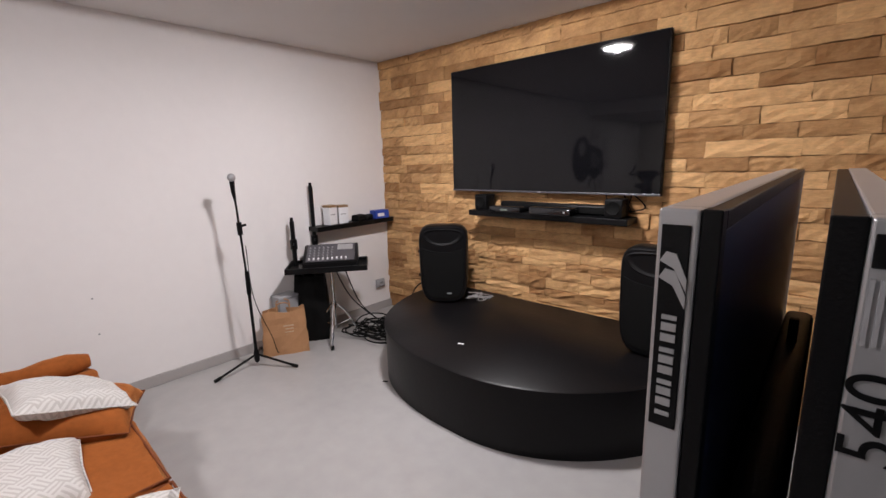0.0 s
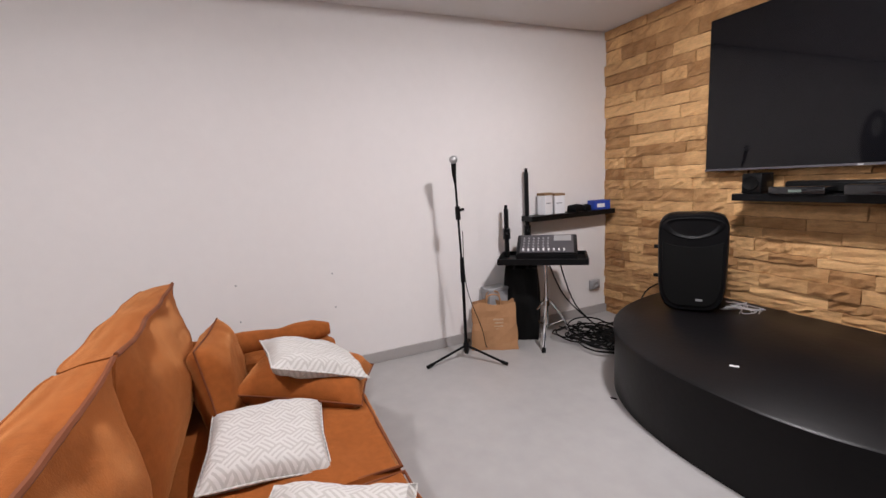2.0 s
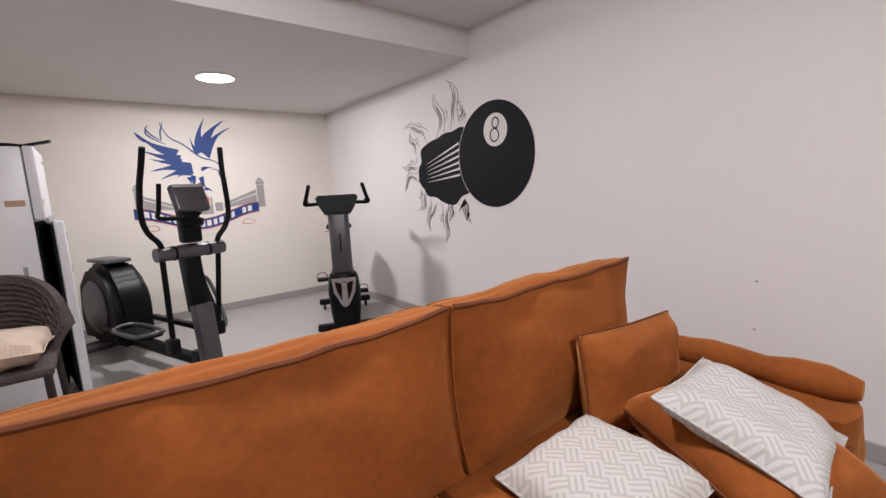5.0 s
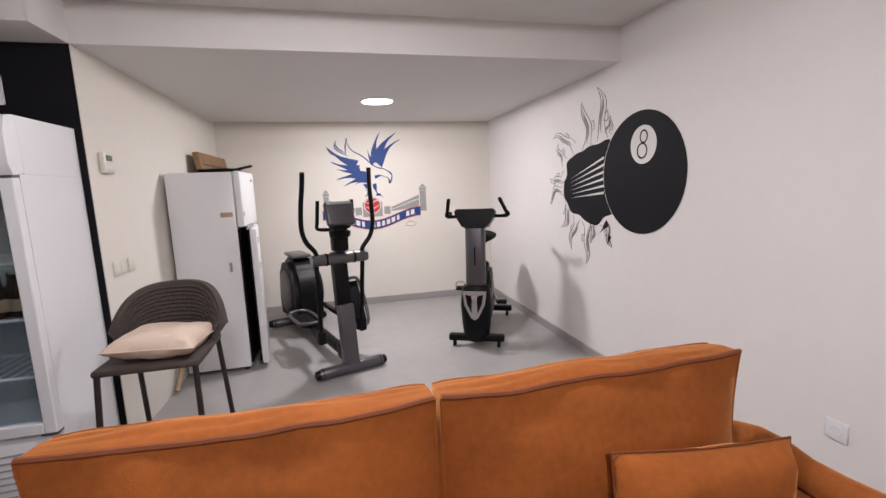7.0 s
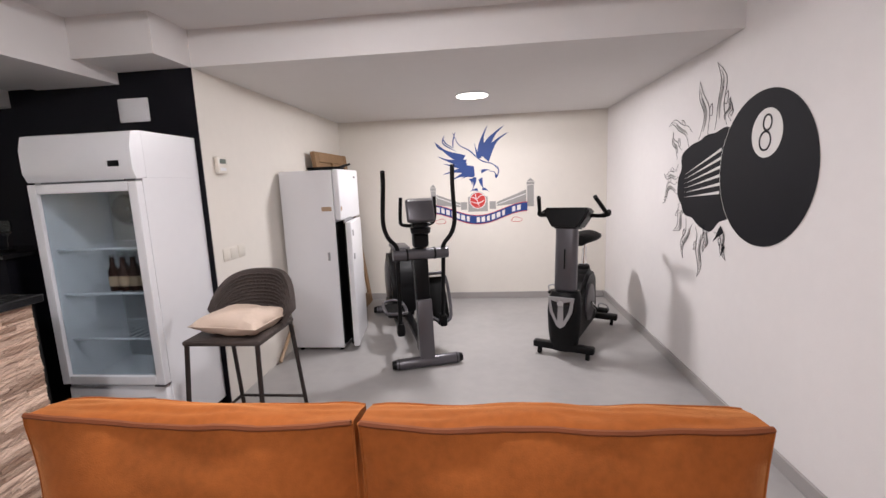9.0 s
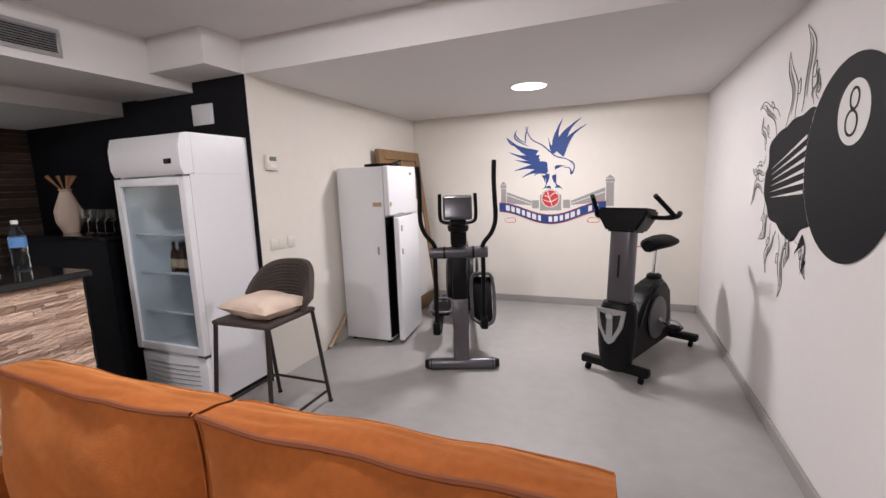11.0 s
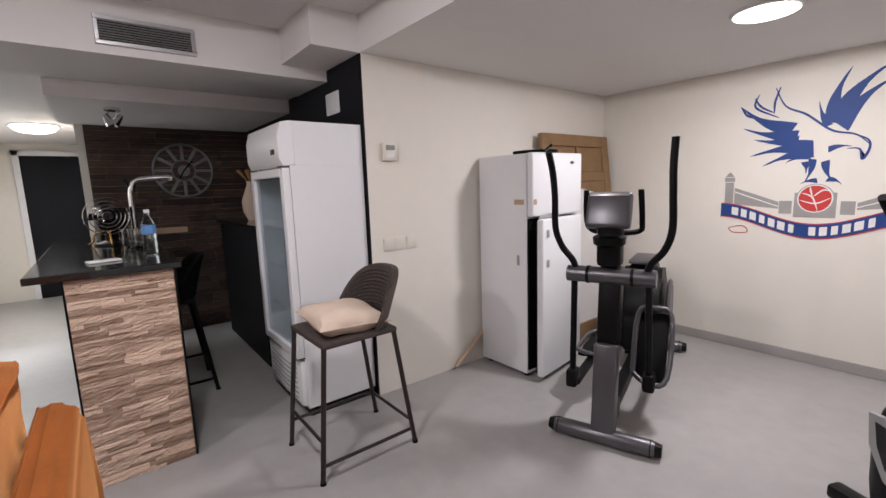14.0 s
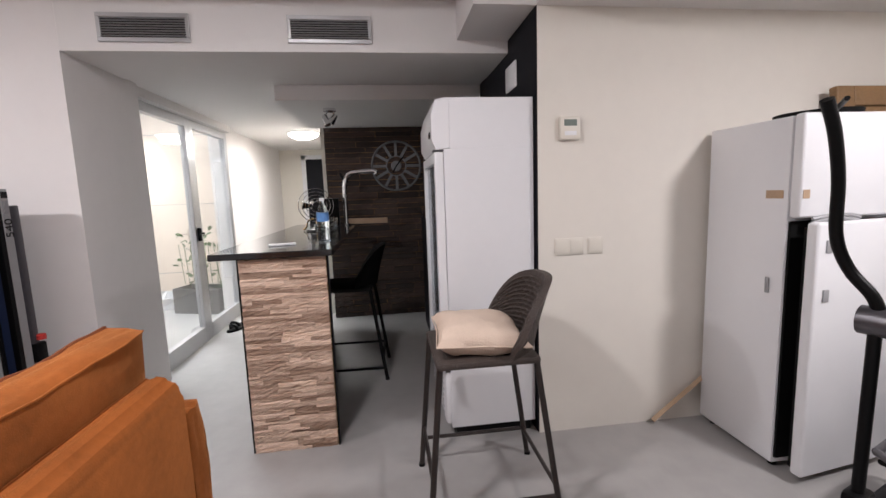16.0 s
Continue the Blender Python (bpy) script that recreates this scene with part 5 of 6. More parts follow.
    for sx in (-1, 1):
        bm = fresh()
        lathe(bm, [(0.05, 0.0), (0.2, 0.006), (0.215, 0.02), (0.2, 0.03)], seg=32, m=pose(sx * 0.155, 1.38, 0.40, 0, 90, 0))
        part("crank_disc", bm, STEELGREY, s, "grey crank disc")


elliptical()


def exercise_bike():
    s = thing("exercise_bike", pose(-1.955, -2.26, 0, 0, 0, 155) @ Matrix.Diagonal((1, 1, 0.965, 1)), "black and silver upright exercise bike on castors", "exercise machine")
    for y, half in ((0.0, 0.24), (0.92, 0.26)):
        bm = fresh()
        box(bm, -half, half, y - 0.035, y + 0.035, 0.055, 0.115, bev=0.014)
        f = part("floor_bar", bm, BLACK, s)
        for sx in (-1, 1):
            bm = fresh()
            lathe(bm, [(0.012, -0.014), (0.027, -0.012), (0.028, 0.012), (0.012, 0.014)], seg=16, m=pose(sx * (half - 0.05), y - 0.01, 0.0285, 0, 90, 0))
            part("castor", bm, RUBBER, f)
    bm = fresh()
    prof = [(0.105, 0.06, 0.02), (0.125, 0.22, 0.02), (0.135, 0.38, 0.03), (0.125, 0.50, 0.05), (0.11, 0.545, 0.06)]
    rings = []
    for w, z, yc in prof:
        rings.append([bm.verts.new((w * math.cos(a), yc + w * 0.72 * math.sin(a), z)) for a in (2 * math.pi * j / 20 for j in range(20))])
    for a, b in zip(rings, rings[1:]):
        for j in range(20):
            bm.faces.new((a[j], a[(j + 1) % 20], b[(j + 1) % 20], b[j]))
    bm.faces.new(rings[0][::-1])
    bm.faces.new(rings[-1])
    part("front_shroud", bm, BLACK, s, "glossy black front cover")
    shield = [(-0.10, 0.10), (0.10, 0.10), (0.085, -0.02), (0.03, -0.13), (0.0, -0.15), (-0.03, -0.13), (-0.085, -0.02)]
    bm = fresh()
    prism(bm, shield, 0.02, pose(0, -0.085, 0.42, -4, 0, 0))
    b = part("badge_shield", bm, SILVER, s, "silver shield badge", smooth=False)
    for sx in (-1, 1):
        bm = fresh()
        prism(bm, [(sx * 0.02, 0.06), (sx * 0.075, 0.075), (sx * 0.06, -0.01), (sx * 0.025, -0.09)], 0.006, pose(0, -0.0895, 0.42, -4, 0, 0))
        part("badge_inlay", bm, GLOSSBLACK, b, smooth=False)
    bm = fresh()
    lathe(bm, [(0.028, 0.0), (0.026, 0.006)], seg=20, m=pose(0, -0.088, 0.475, 90, 0, 0))
    part("badge_disc", bm, CHROME, b)
    bm = fresh()
    box(bm, -0.085, 0.085, -0.055, 0.055, 0.0, 0.56, bev=0.04, seg=4, m=pose(0, 0.06, 0.53, -5, 0, 0))
    part("column", bm, STEELGREY, s, "dark silver steering column")
    bm = fresh()
    box(bm, -0.006, 0.006, -0.059, -0.053, 0.2, 0.36, m=pose(0, 0.06, 0.53, -5, 0, 0))
    part("column_lettering", bm, BLACK, s, "illegible dark lettering", smooth=False)
    bm = fresh()
    prism(bm, [(-0.175, 0.17), (0.175, 0.17), (0.165, 0.11), (0.10, 0.0), (-0.10, 0.0), (-0.165, 0.11)], 0.2, pose(0, 0.03, 1.06, -8, 0, 0))
    bmesh.ops.bevel(bm, geom=list(bm.edges), offset=0.015, segments=2, affect="EDGES")
    c = part("console", bm, BLACK, s, "black wedge-shaped console housing")
    bm = fresh()
    box(bm, -0.13, 0.13, 0.232, 0.24, 1.1, 1.2)
    part("display", bm, LCD, c, smooth=False)
    for sx in (-1, 1):
        bm = fresh()
        tube(bm, [(sx * 0.10, 0.14, 1.16), (sx * 0.22, 0.20, 1.15), (sx * 0.27, 0.24, 1.155), (sx * 0.255, 0.2, 1.20), (sx * 0.215, 0.06, 1.31)], 0.016, 10, smooth=5)
        part("handlebar", bm, RUBBER, s, "black foam grip handlebar")
        bm = fresh()
        tube(bm, [(sx * 0.24, 0.22, 1.15), (sx * 0.27, 0.30, 1.155), (sx * 0.26, 0.38, 1.17)], 0.018, 10, smooth=4)
        part("rear_grip", bm, RUBBER, s)
    out = [(0.06, 0.08), (0.80, 0.08), (0.84, 0.25), (0.80, 0.52), (0.68, 0.62), (0.50, 0.60), (0.32, 0.50), (0.2, 0.36), (0.08, 0.34)]
    bm = fresh()
    prism(bm, out, 0.17, pose(0.085, 0, 0, 0, 0, 90))
    bmesh.ops.bevel(bm, geom=list(bm.edges), offset=0.03, segments=3, affect="EDGES")
    part("drive_shroud", bm, BLACK, s, "black flywheel housing")
    for sx in (-1, 1):
        bm = fresh()
        lathe(bm, [(0.05, -0.006), (0.165, 0.0), (0.165, 0.012), (0.15, 0.016), (0.05, 0.016)], seg=32, m=pose(sx * 0.09, 0.50, 0.34, 0, sx * 90, 0))
        part("crank_cover", bm, STEELGREY, s, "dark grey round crank cover")
        bm = fresh()
        tube(bm, [(sx * 0.10, 0.50, 0.34), (sx * 0.13, 0.50 + sx * 0.12, 0.34 - sx * 0.10)], 0.014, 8)
        part("crank", bm, CHROME, s)
        bm = fresh()
        box(bm, sx * 0.18 - 0.05, sx * 0.18 + 0.05, 0.45 + sx * 0.12, 0.55 + sx * 0.12, 0.325 - sx * 0.10, 0.35 - sx * 0.10, bev=0.008)
        p = part("pedal", bm, RUBBER, s)
        bm = fresh()
        tube(bm, [(sx * 0.14, 0.5 + sx * 0.12, 0.35 - sx * 0.10), (sx * 0.16, 0.46 + sx * 0.12, 0.41 - sx * 0.10), (sx * 0.22, 0.46 + sx * 0.12, 0.40 - sx * 0.10), (sx * 0.23, 0.5 + sx * 0.12, 0.35 - sx * 0.10)], 0.006, 6, smooth=4)
        part("strap", bm, GREYTRIM, p)
    bm = fresh()
    lathe(bm, [(0.06, 0.0), (0.055, 0.06), (0.035, 0.075)], (0, 0.66, 0.58), 18)
    part("post_collar", bm, BLACK, s)
    bm = fresh()
    tube(bm, [(0, 0.66, 0.6), (0, 0.70, 0.87)], 0.021, 14)
    part("seat_post", bm, CHROME, s, "chrome seat post")
    bm = fresh()
    rings = []
    for yy, w, zt in ((0.53, 0.05, 0.925), (0.57, 0.08, 0.935), (0.65, 0.105, 0.935), (0.74, 0.125, 0.935), (0.82, 0.125, 0.94), (0.86, 0.09, 0.94)):
        rings.append([bm.verts.new((w * math.cos(a), yy, zt - 0.035 + 0.048 * math.sin(a))) for a in (2 * math.pi * j / 16 for j in range(16))])
    for a, b in zip(rings, rings[1:]):
        for j in range(16):
            bm.faces.new((a[j], a[(j + 1) % 16], b[(j + 1) % 16], b[j]))
    bm.faces.new(rings[0][::-1])
    bm.faces.new(rings[-1])
    part("saddle", bm, RUBBER, s, "padded black saddle")
    bm = fresh()
    tube(bm, [(-0.02, 0.60, 0.885), (-0.13, 0.58, 0.87)], 0.005, 8)
    part("lever", bm, PAINTRED, s, "red adjusting lever")


exercise_bike()

# ---- fridge, cooler, stool ----
def fridge():
    s = thing("fridge_freezer", pose(0, 0, 0), "white fridge-freezer with its lower door ajar", "fridge")
    bm = fresh()
    box(bm, -0.12, 0.33, -2.90, -2.36, 0.03, 1.55, bev=0.008)
    part("body", bm, WHITEGOODS, s)
    bm = fresh()
    box(bm, -0.175, -0.125, -2.90, -2.36, 1.135, 1.555, bev=0.012, seg=3)
    part("freezer_door", bm, WHITEGOODS, s)
    bm = fresh()
    box(bm, -0.05, 0.0, 0.0, 0.54, 0.04, 1.12, bev=0.012, seg=3)
    d = part("fridge_door", bm, WHITEGOODS, s, "white door standing slightly open")
    d.matrix_basis = pose(-0.128, -2.90, 0, 0, 0, 8)
    bm = fresh()
    box(bm, 0.002, 0.016, 0.012, 0.528, 0.06, 1.10, bev=0.004)
    part("seal", bm, RUBBER, d, "black door seal")
    # The body is solid: a black sheet gives the shade behind the ajar door.
    bm = fresh()
    box(bm, -0.132, -0.1205, -2.89, -2.37, 0.06, 1.12)
    part("opening", bm, RUBBER, s, "black sheet standing in for shade behind the door", smooth=False)
    for z in (0.8, 1.0):
        bm = fresh()
        box(bm, -0.056, -0.05, 0.47, 0.50, z, z + 0.05, bev=0.002)
        part("clip", bm, GREYTRIM, d)
    for z, yy in ((1.115, 0.0), (1.13, 0.0)):
        bm = fresh()
        tube(bm, [(-0.178, -2.42, z), (-0.19, -2.5, z + 0.014), (-0.19, -2.58, z + 0.012), (-0.178, -2.64, z)], 0.008, 8, smooth=4)
        part("grip", bm, GREYTRIM, s)
    bm = fresh()
    lathe(bm, [(0.016, 0.0), (0.016, 0.003)], seg=20, m=pose(-0.176, -2.78, 1.49, 0, -90, 0) @ Matrix.Diagonal((0.6, 1.4, 1, 1)))
    part("badge", bm, STEELGREY, s)
    bm = fresh()
    box(bm, -0.10, -0.015, -2.3595, -2.358, 1.215, 1.25)
    part("sticker_tape", bm, PALEWOOD, s, "strip of brown tape", smooth=False)
    bm = fresh()
    box(bm, -0.1775, -0.176, -2.40, -2.37, 1.215, 1.25)
    part("sticker_tape", bm, PALEWOOD, s, "strip of brown tape", smooth=False)
    bm = fresh()
    box(bm, -0.06, -0.04, -2.3595, -2.352, 0.80, 0.87, bev=0.003)
    part("hinge_cover", bm, GREYTRIM, s)
    for y in (-2.85, -2.41):
        for x in (-0.08, 0.28):
            bm = fresh()
            tube(bm, [(x, y, 0), (x, y, 0.035)], 0.02, 10)
            part("foot", bm, BLACK, s)
    t = thing("griddle_pan", pose(0.02, -2.62, 1.551, 0, 0, 8), "flat dark pan with a handle lying on the fridge", "pan")
    bm = fresh()
    lathe(bm, [(0.13, 0.0), (0.155, 0.012), (0.158, 0.03), (0.152, 0.03), (0.13, 0.012)], seg=28)
    part("pan", bm, RUBBER, t)
    bm = fresh()
    tube(bm, [(-0.13, 0.08, 0.024), (-0.24, 0.2, 0.04)], 0.01, 8)
    part("handle", bm, BLACK, t)


fridge()


def leaning_door():
    s = thing("wooden_door_leaf", pose(0.09, -3.465, 0.0, 0, 7.0, 0), "old carved oak door leaf leaning against the wall", "door leaf")
    w, h = 0.475, 1.765
    bm = fresh()
    for b in ((-0.045, 0, -w, -w + 0.1, 0, h), (-0.045, 0, w - 0.1, w, 0, h), (-0.045, 0, -w + 0.1, w - 0.1, h - 0.1, h), (-0.045, 0, -w + 0.1, w - 0.1, 1.36, 1.44), (-0.045, 0, -w + 0.1, w - 0.1, 0, 0.14)):
        box(bm, *b, bev=0.006)
    part("frame", bm, WOOD, s, smooth=False)
    for y0, y1 in ((-w + 0.1, -0.02), (0.02, w - 0.1)):
        bm = fresh()
        box(bm, -0.03, -0.012, y0, y1, 1.44, h - 0.1, bev=0.01)
        part("panel", bm, WOOD, s, "raised upper panel", smooth=False)
    bm = fresh()
    box(bm, -0.045, 0, -0.02, 0.02, 1.44, h - 0.1, bev=0.004)
    part("muntin", bm, WOOD, s, smooth=False)
    bm = fresh()
    box(bm, -0.026, -0.016, -w + 0.1, w - 0.1, 0.14, 1.36)
    part("lower_panel", bm, PAINTWHITE, s, "pale lower panel", smooth=False)
    bm = fresh()
    n = 16
    arch = [(-w + 0.1, 1.36), (w - 0.1, 1.36)] + [((w - 0.1) * math.cos(math.pi * k / n), 1.08 + 0.22 * math.sin(math.pi * k / n)) for k in range(n + 1)]
    prism(bm, arch, 0.022, pose(-0.028, 0, 0, 0, 0, 90) @ pose(0, -0.014, 0))
    part("arch", bm, WOOD, s, "scalloped arch rail", smooth=False)
    p = thing("timber_batten", pose(0, 0, 0), "pale wooden plank leaning behind the fridge", "plank")
    bm = fresh()
    tube(bm, [(0.325, -2.08, 0.022), (0.342, -2.62, 0.42)], 0.016, 4)
    part("plank", bm, PALEWOOD, p, smooth=False)


leaning_door()


def drinks_cooler():
    s = thing("drinks_cooler", pose(0.392, -1.442, 0), "tall white glass-fronted drinks cooler with bottles inside", "drinks cooler")
    W, D, H = 0.62, 0.45, 1.74
    for nm, b in (("side_panel", (0, 0.035, 0, D, 0.06, 1.50)), ("side_panel", (W - 0.035, W, 0, D, 0.06, 1.50)), ("back_panel", (0.036, W - 0.036, 0, 0.035, 0.06, 1.50)), ("lower_body", (0.036, W - 0.036, 0.036, D - 0.021, 0.06, 0.37)), ("upper_body", (0.0, W, 0, D - 0.031, 1.5004, H))):
        bm = fresh()
        box(bm, *b, bev=0.0005)
        part(nm, bm, WHITEGOODS, s, smooth=False)
    bm = fresh()
    prism(bm, [(D - 0.03, 1.505), (D + 0.035, 1.495), (D + 0.055, 1.54), (D + 0.055, 1.66), (D + 0.035, 1.73), (D - 0.01, H), (D - 0.03, H)], W, pose(W, 0, 0, 0, 0, 90))
    part("canopy", bm, WHITEGOODS, s, "rounded white head panel")
    bm = fresh()
    box(bm, 0.07, 0.13, D + 0.05, D + 0.06, 1.56, 1.59, bev=0.003)
    part("thermostat_display", bm, BLACK, s)
    bm = fresh()
    for b in ((0.0, 0.05, D + 0.002, D + 0.045, 0.38, 1.485), (W - 0.05, W, D + 0.002, D + 0.045, 0.38, 1.485), (0.05, W - 0.05, D + 0.002, D + 0.045, 0.38, 0.43), (0.05, W - 0.05, D + 0.002, D + 0.045, 1.435, 1.485)):
        box(bm, *b, bev=0.005)
    d = part("glass_door", bm, WHITEGOODS, s, "white door frame with a misted pane", smooth=False)
    bm = fresh()
    box(bm, 0.05, W - 0.05, D + 0.018, D + 0.026, 0.43, 1.435)
    pane = part("pane", bm, FOGGED, d, "misted glass pane", smooth=False)
    pane.visible_shadow = False
    for z in (0.375, 1.488):
        bm = fresh()
        box(bm, 0.0, 0.06, D, D + 0.05, z, z + 0.008)
        part("hinge", bm, STEELGREY, d, smooth=False)
    bm = fresh()
    box(bm, 0.01, W - 0.01, D - 0.02, D + 0.03, 0.07, 0.365, bev=0.02)
    g = part("lower_grille", bm, WHITEGOODS, s)
    for k in range(7):
        bm = fresh()
        tube(bm, [(0.08, D + 0.031, 0.11 + k * 0.032), (W / 2, D + 0.031, 0.10 + k * 0.032), (W - 0.08, D + 0.031, 0.11 + k * 0.032)], 0.004, 6, smooth=4)
        part("slot", bm, GREYTRIM, g)
    bm = fresh()
    box(bm, 0.02, W - 0.02, 0.02, D - 0.02, 0.0, 0.06)
    part("plinth", bm, BLACK, s, smooth=False)
    bm = fresh()
    box(bm, 0.036, W - 0.036, 0.036, 0.05, 0.371, 1.50)
    part("back_liner", bm, GREYTRIM, s, smooth=False)
    for z in (0.62, 0.88, 1.13):
        bm = fresh()
        for k in range(12):
            tube(bm, [(0.04 + k * 0.051, 0.06, z), (0.04 + k * 0.051, D - 0.03, z)], 0.003, 6)
        tube(bm, [(0.036, D - 0.03, z), (W - 0.036, D - 0.03, z)], 0.007, 6)
        tube(bm, [(0.036, 0.06, z), (W - 0.036, 0.06, z)], 0.004, 6)
        part("wire_shelf", bm, WHITEGOODS, s)
    for k in range(5):
        for j in range(2):
            b = thing("beer_bottle", pose(0.392 + 0.07 + k * 0.062, -1.442 + D - 0.08 - j * 0.075, 0.8855), "dark brown glass bottle on the cooler shelf", "bottle", "bottles in the cooler")
            bm = fresh()
            lathe(bm, [(0.024, 0.0), (0.027, 0.004), (0.027, 0.11), (0.012, 0.15), (0.011, 0.19), (0.012, 0.2)], seg=14)
            part("glass", bm, BROWNGLASS, b)
            bm = fresh()
            lathe(bm, [(0.0275, 0.03), (0.0275, 0.085)], seg=14)
            part("label", bm, PALEWOOD, b)
            bm = fresh()
            lathe(bm, [(0.0135, 0.192), (0.0135, 0.204)], seg=12)
            part("cap", bm, SILVER, b)
    w = thing("extractor_fan", pose(0.78, -1.30, 1.33), "round black fan at the top of the cooler", "fan")
    bm = fresh()
    lathe(bm, [(0.085, -0.02), (0.09, 0.0), (0.08, 0.02), (0.03, 0.03)], seg=28, m=pose(0, 0, 0, -90, 0, 0))
    part("housing", bm, BLACK, w)
    bm = fresh()
    tube(bm, [(-0.02, 0.03, 0.0), (-0.05, 0.03, 0.01)], 0.005, 6)
    part("clip", bm, CHROME, w)


drinks_cooler()


def bar_stool(m, mats, label, cushion=True):
    frame_mat, weave = mats
    s = thing("bar_stool", m, label, "bar stool", "bar stools")
    feet = [(-0.21, 0.26), (0.21, 0.26), (-0.21, -0.26), (0.21, -0.26)]
    tops = [(-0.19, 0.20), (0.19, 0.20), (-0.19, -0.17), (0.19, -0.17)]
    for (fx, fy), (tx, ty) in zip(feet, tops):
        bm = fresh()
        tube(bm, [(fx, fy, 0.0), (tx, ty, 0.65)], 0.0125, 10)
        leg = part("leg", bm, frame_mat, s)
        bm = fresh()
        tube(bm, [(fx, fy, 0.0), (fx, fy, 0.012)], 0.015, 10)
        part("foot_cap", bm, RUBBER, leg)
    for a, b, z in (((-0.206, 0.243), (0.206, 0.243), 0.2), ((-0.208, -0.245), (-0.208, 0.25), 0.085), ((0.206, -0.24), (0.206, 0.243), 0.14), ((-0.206, -0.235), (0.206, -0.235), 0.14)):
        bm = fresh()
        tube(bm, [(*a, z), (*b, z)], 0.009, 8)
        part("stretcher", bm, frame_mat, s)
    bm = fresh()
    box(bm, -0.21, 0.21, -0.185, 0.215, 0.635, 0.665, bev=0.012)
    part("seat", bm, weave, s, "woven brown seat")
    bm = fresh()
    n, mrows, inner, outer = 24, 8, [], []
    for j in range(mrows + 1):
        u = j / mrows
        rin, rout = [], []
        for k in range(n + 1):
            a = radians(-160 + k * 140 / n)
            flare = 1 + 0.16 * u + 0.10 * u * u
            top = 0.285 * (1 - 0.72 * abs(2 * k / n - 1) ** 3.2)
            z = 0.66 + u * top
            for rr, dst in ((0.0, rin), (0.022, rout)):
                dst.append(bm.verts.new(((0.205 + rr) * flare * math.cos(a), 0.0 + (0.19 + rr) * (flare + 0.1 * u) * math.sin(a), z)))
        inner.append(rin)
        outer.append(rout)
    for g in (inner, outer):
        for j in range(mrows):
            for k in range(n):
                bm.faces.new((g[j][k], g[j][k + 1], g[j + 1][k + 1], g[j + 1][k]))
    for k in range(n):
        bm.faces.new((inner[-1][k], inner[-1][k + 1], outer[-1][k + 1], outer[-1][k]))
        bm.faces.new((inner[0][k], inner[0][k + 1], outer[0][k + 1], outer[0][k]))
    for k in (0, n):
        for j in range(mrows):
            bm.faces.new((inner[j][k], inner[j + 1][k], outer[j + 1][k], outer[j][k]))
    back = part("backrest", bm, weave, s, "curved woven wicker backrest")
    for r in range(13):
        bm = fresh()
        u = 0.06 + r * 0.07
        pts = []
        for k in range(n + 1):
            a = radians(-159 + k * 138 / n)
            flare = 1 + 0.16 * u + 0.10 * u * u
            top = 0.285 * (1 - 0.72 * abs(2 * k / n - 1) ** 3.2)
            off = 0.004 * (1 if (k + r) % 2 else -1)
            pts.append(((0.203 + off) * flare * math.cos(a), 0.0 + (0.188 + off) * (flare + 0.1 * u) * math.sin(a), 0.66 + u * top))
        tube(bm, pts, 0.006, 6)
        part("cane", bm, weave, back)
    return s


STOOL_AT = pose(-0.015, -1.07, 0)
bar_stool(STOOL_AT, (STOOLMETAL, WICKER), "dark brown wicker bar stool with slim metal legs")
c = thing("seat_cushion", pose(-0.03, -1.05, 0.718, 3, -2, -3), "plump beige cushion lying on the bar stool", "cushion")
bm = fresh()
pillow(bm, 0.37, 0.36, 0.12, seed=8.0, pinch=0.09)
part("cover", bm, BEIGE, c)
bm = fresh()
tube(bm, [(-0.185, -0.18, 0), (0, -0.168, 0), (0.185, -0.18, 0), (0.173, 0, 0), (0.185, 0.18, 0), (0, 0.168, 0), (-0.185, 0.18, 0), (-0.173, 0, 0), (-0.185, -0.18, 0)], 0.003, 6)
part("seam", bm, BEIGE, c)

# ---- wall fittings ----
t = thing("room_thermostat", pose(0.3585, -1.61, 1.58), "small ivory wall thermostat with a display", "thermostat")
bm = fresh()
box(bm, -0.028, 0, -0.05, 0.05, -0.055, 0.055, bev=0.006)
part("case", bm, IVORY, t)
bm = fresh()
box(bm, -0.030, -0.027, -0.032, 0.032, 0.01, 0.04)
part("display", bm, LCD, t, smooth=False)
bm = fresh()
box(bm, -0.030, -0.027, -0.03, 0.03, -0.035, -0.015)
part("flap", bm, WHITEGOODS, t, smooth=False)
for y, w, nk in ((-1.615, 0.075, 2), (-1.755, 0.04, 1)):
    t = thing("light_switch", pose(0.3585, y, 0.995), "ivory double light switch" if nk == 2 else "ivory single light switch", "switch", "switches on the gym wall")
    bm = fresh()
    box(bm, -0.005, 0, -w, w, -0.042, 0.042, bev=0.002)
    part("plate", bm, IVORY, t)
    for k in range(nk):
        y0 = -w + 0.006 + k * w
        bm = fresh()
        box(bm, -0.007, -0.0045, y0, y0 + (2 * w / nk) - 0.012, -0.033, 0.033, bev=0.001)
        part("rocker", bm, IVORY, t)
t = thing("blank_plate", pose(0.76, -1.4485, 1.925), "white blank cover plate on the black wall", "wall plate")
bm = fresh()
box(bm, -0.1, 0.1, 0.0, 0.012, -0.07, 0.07, bev=0.008)
part("plate", bm, WHITEGOODS, t)
bm = fresh()
box(bm, -0.085, 0.085, 0.011, 0.014, -0.055, 0.055, bev=0.002)
part("cover", bm, WHITEGOODS, t)
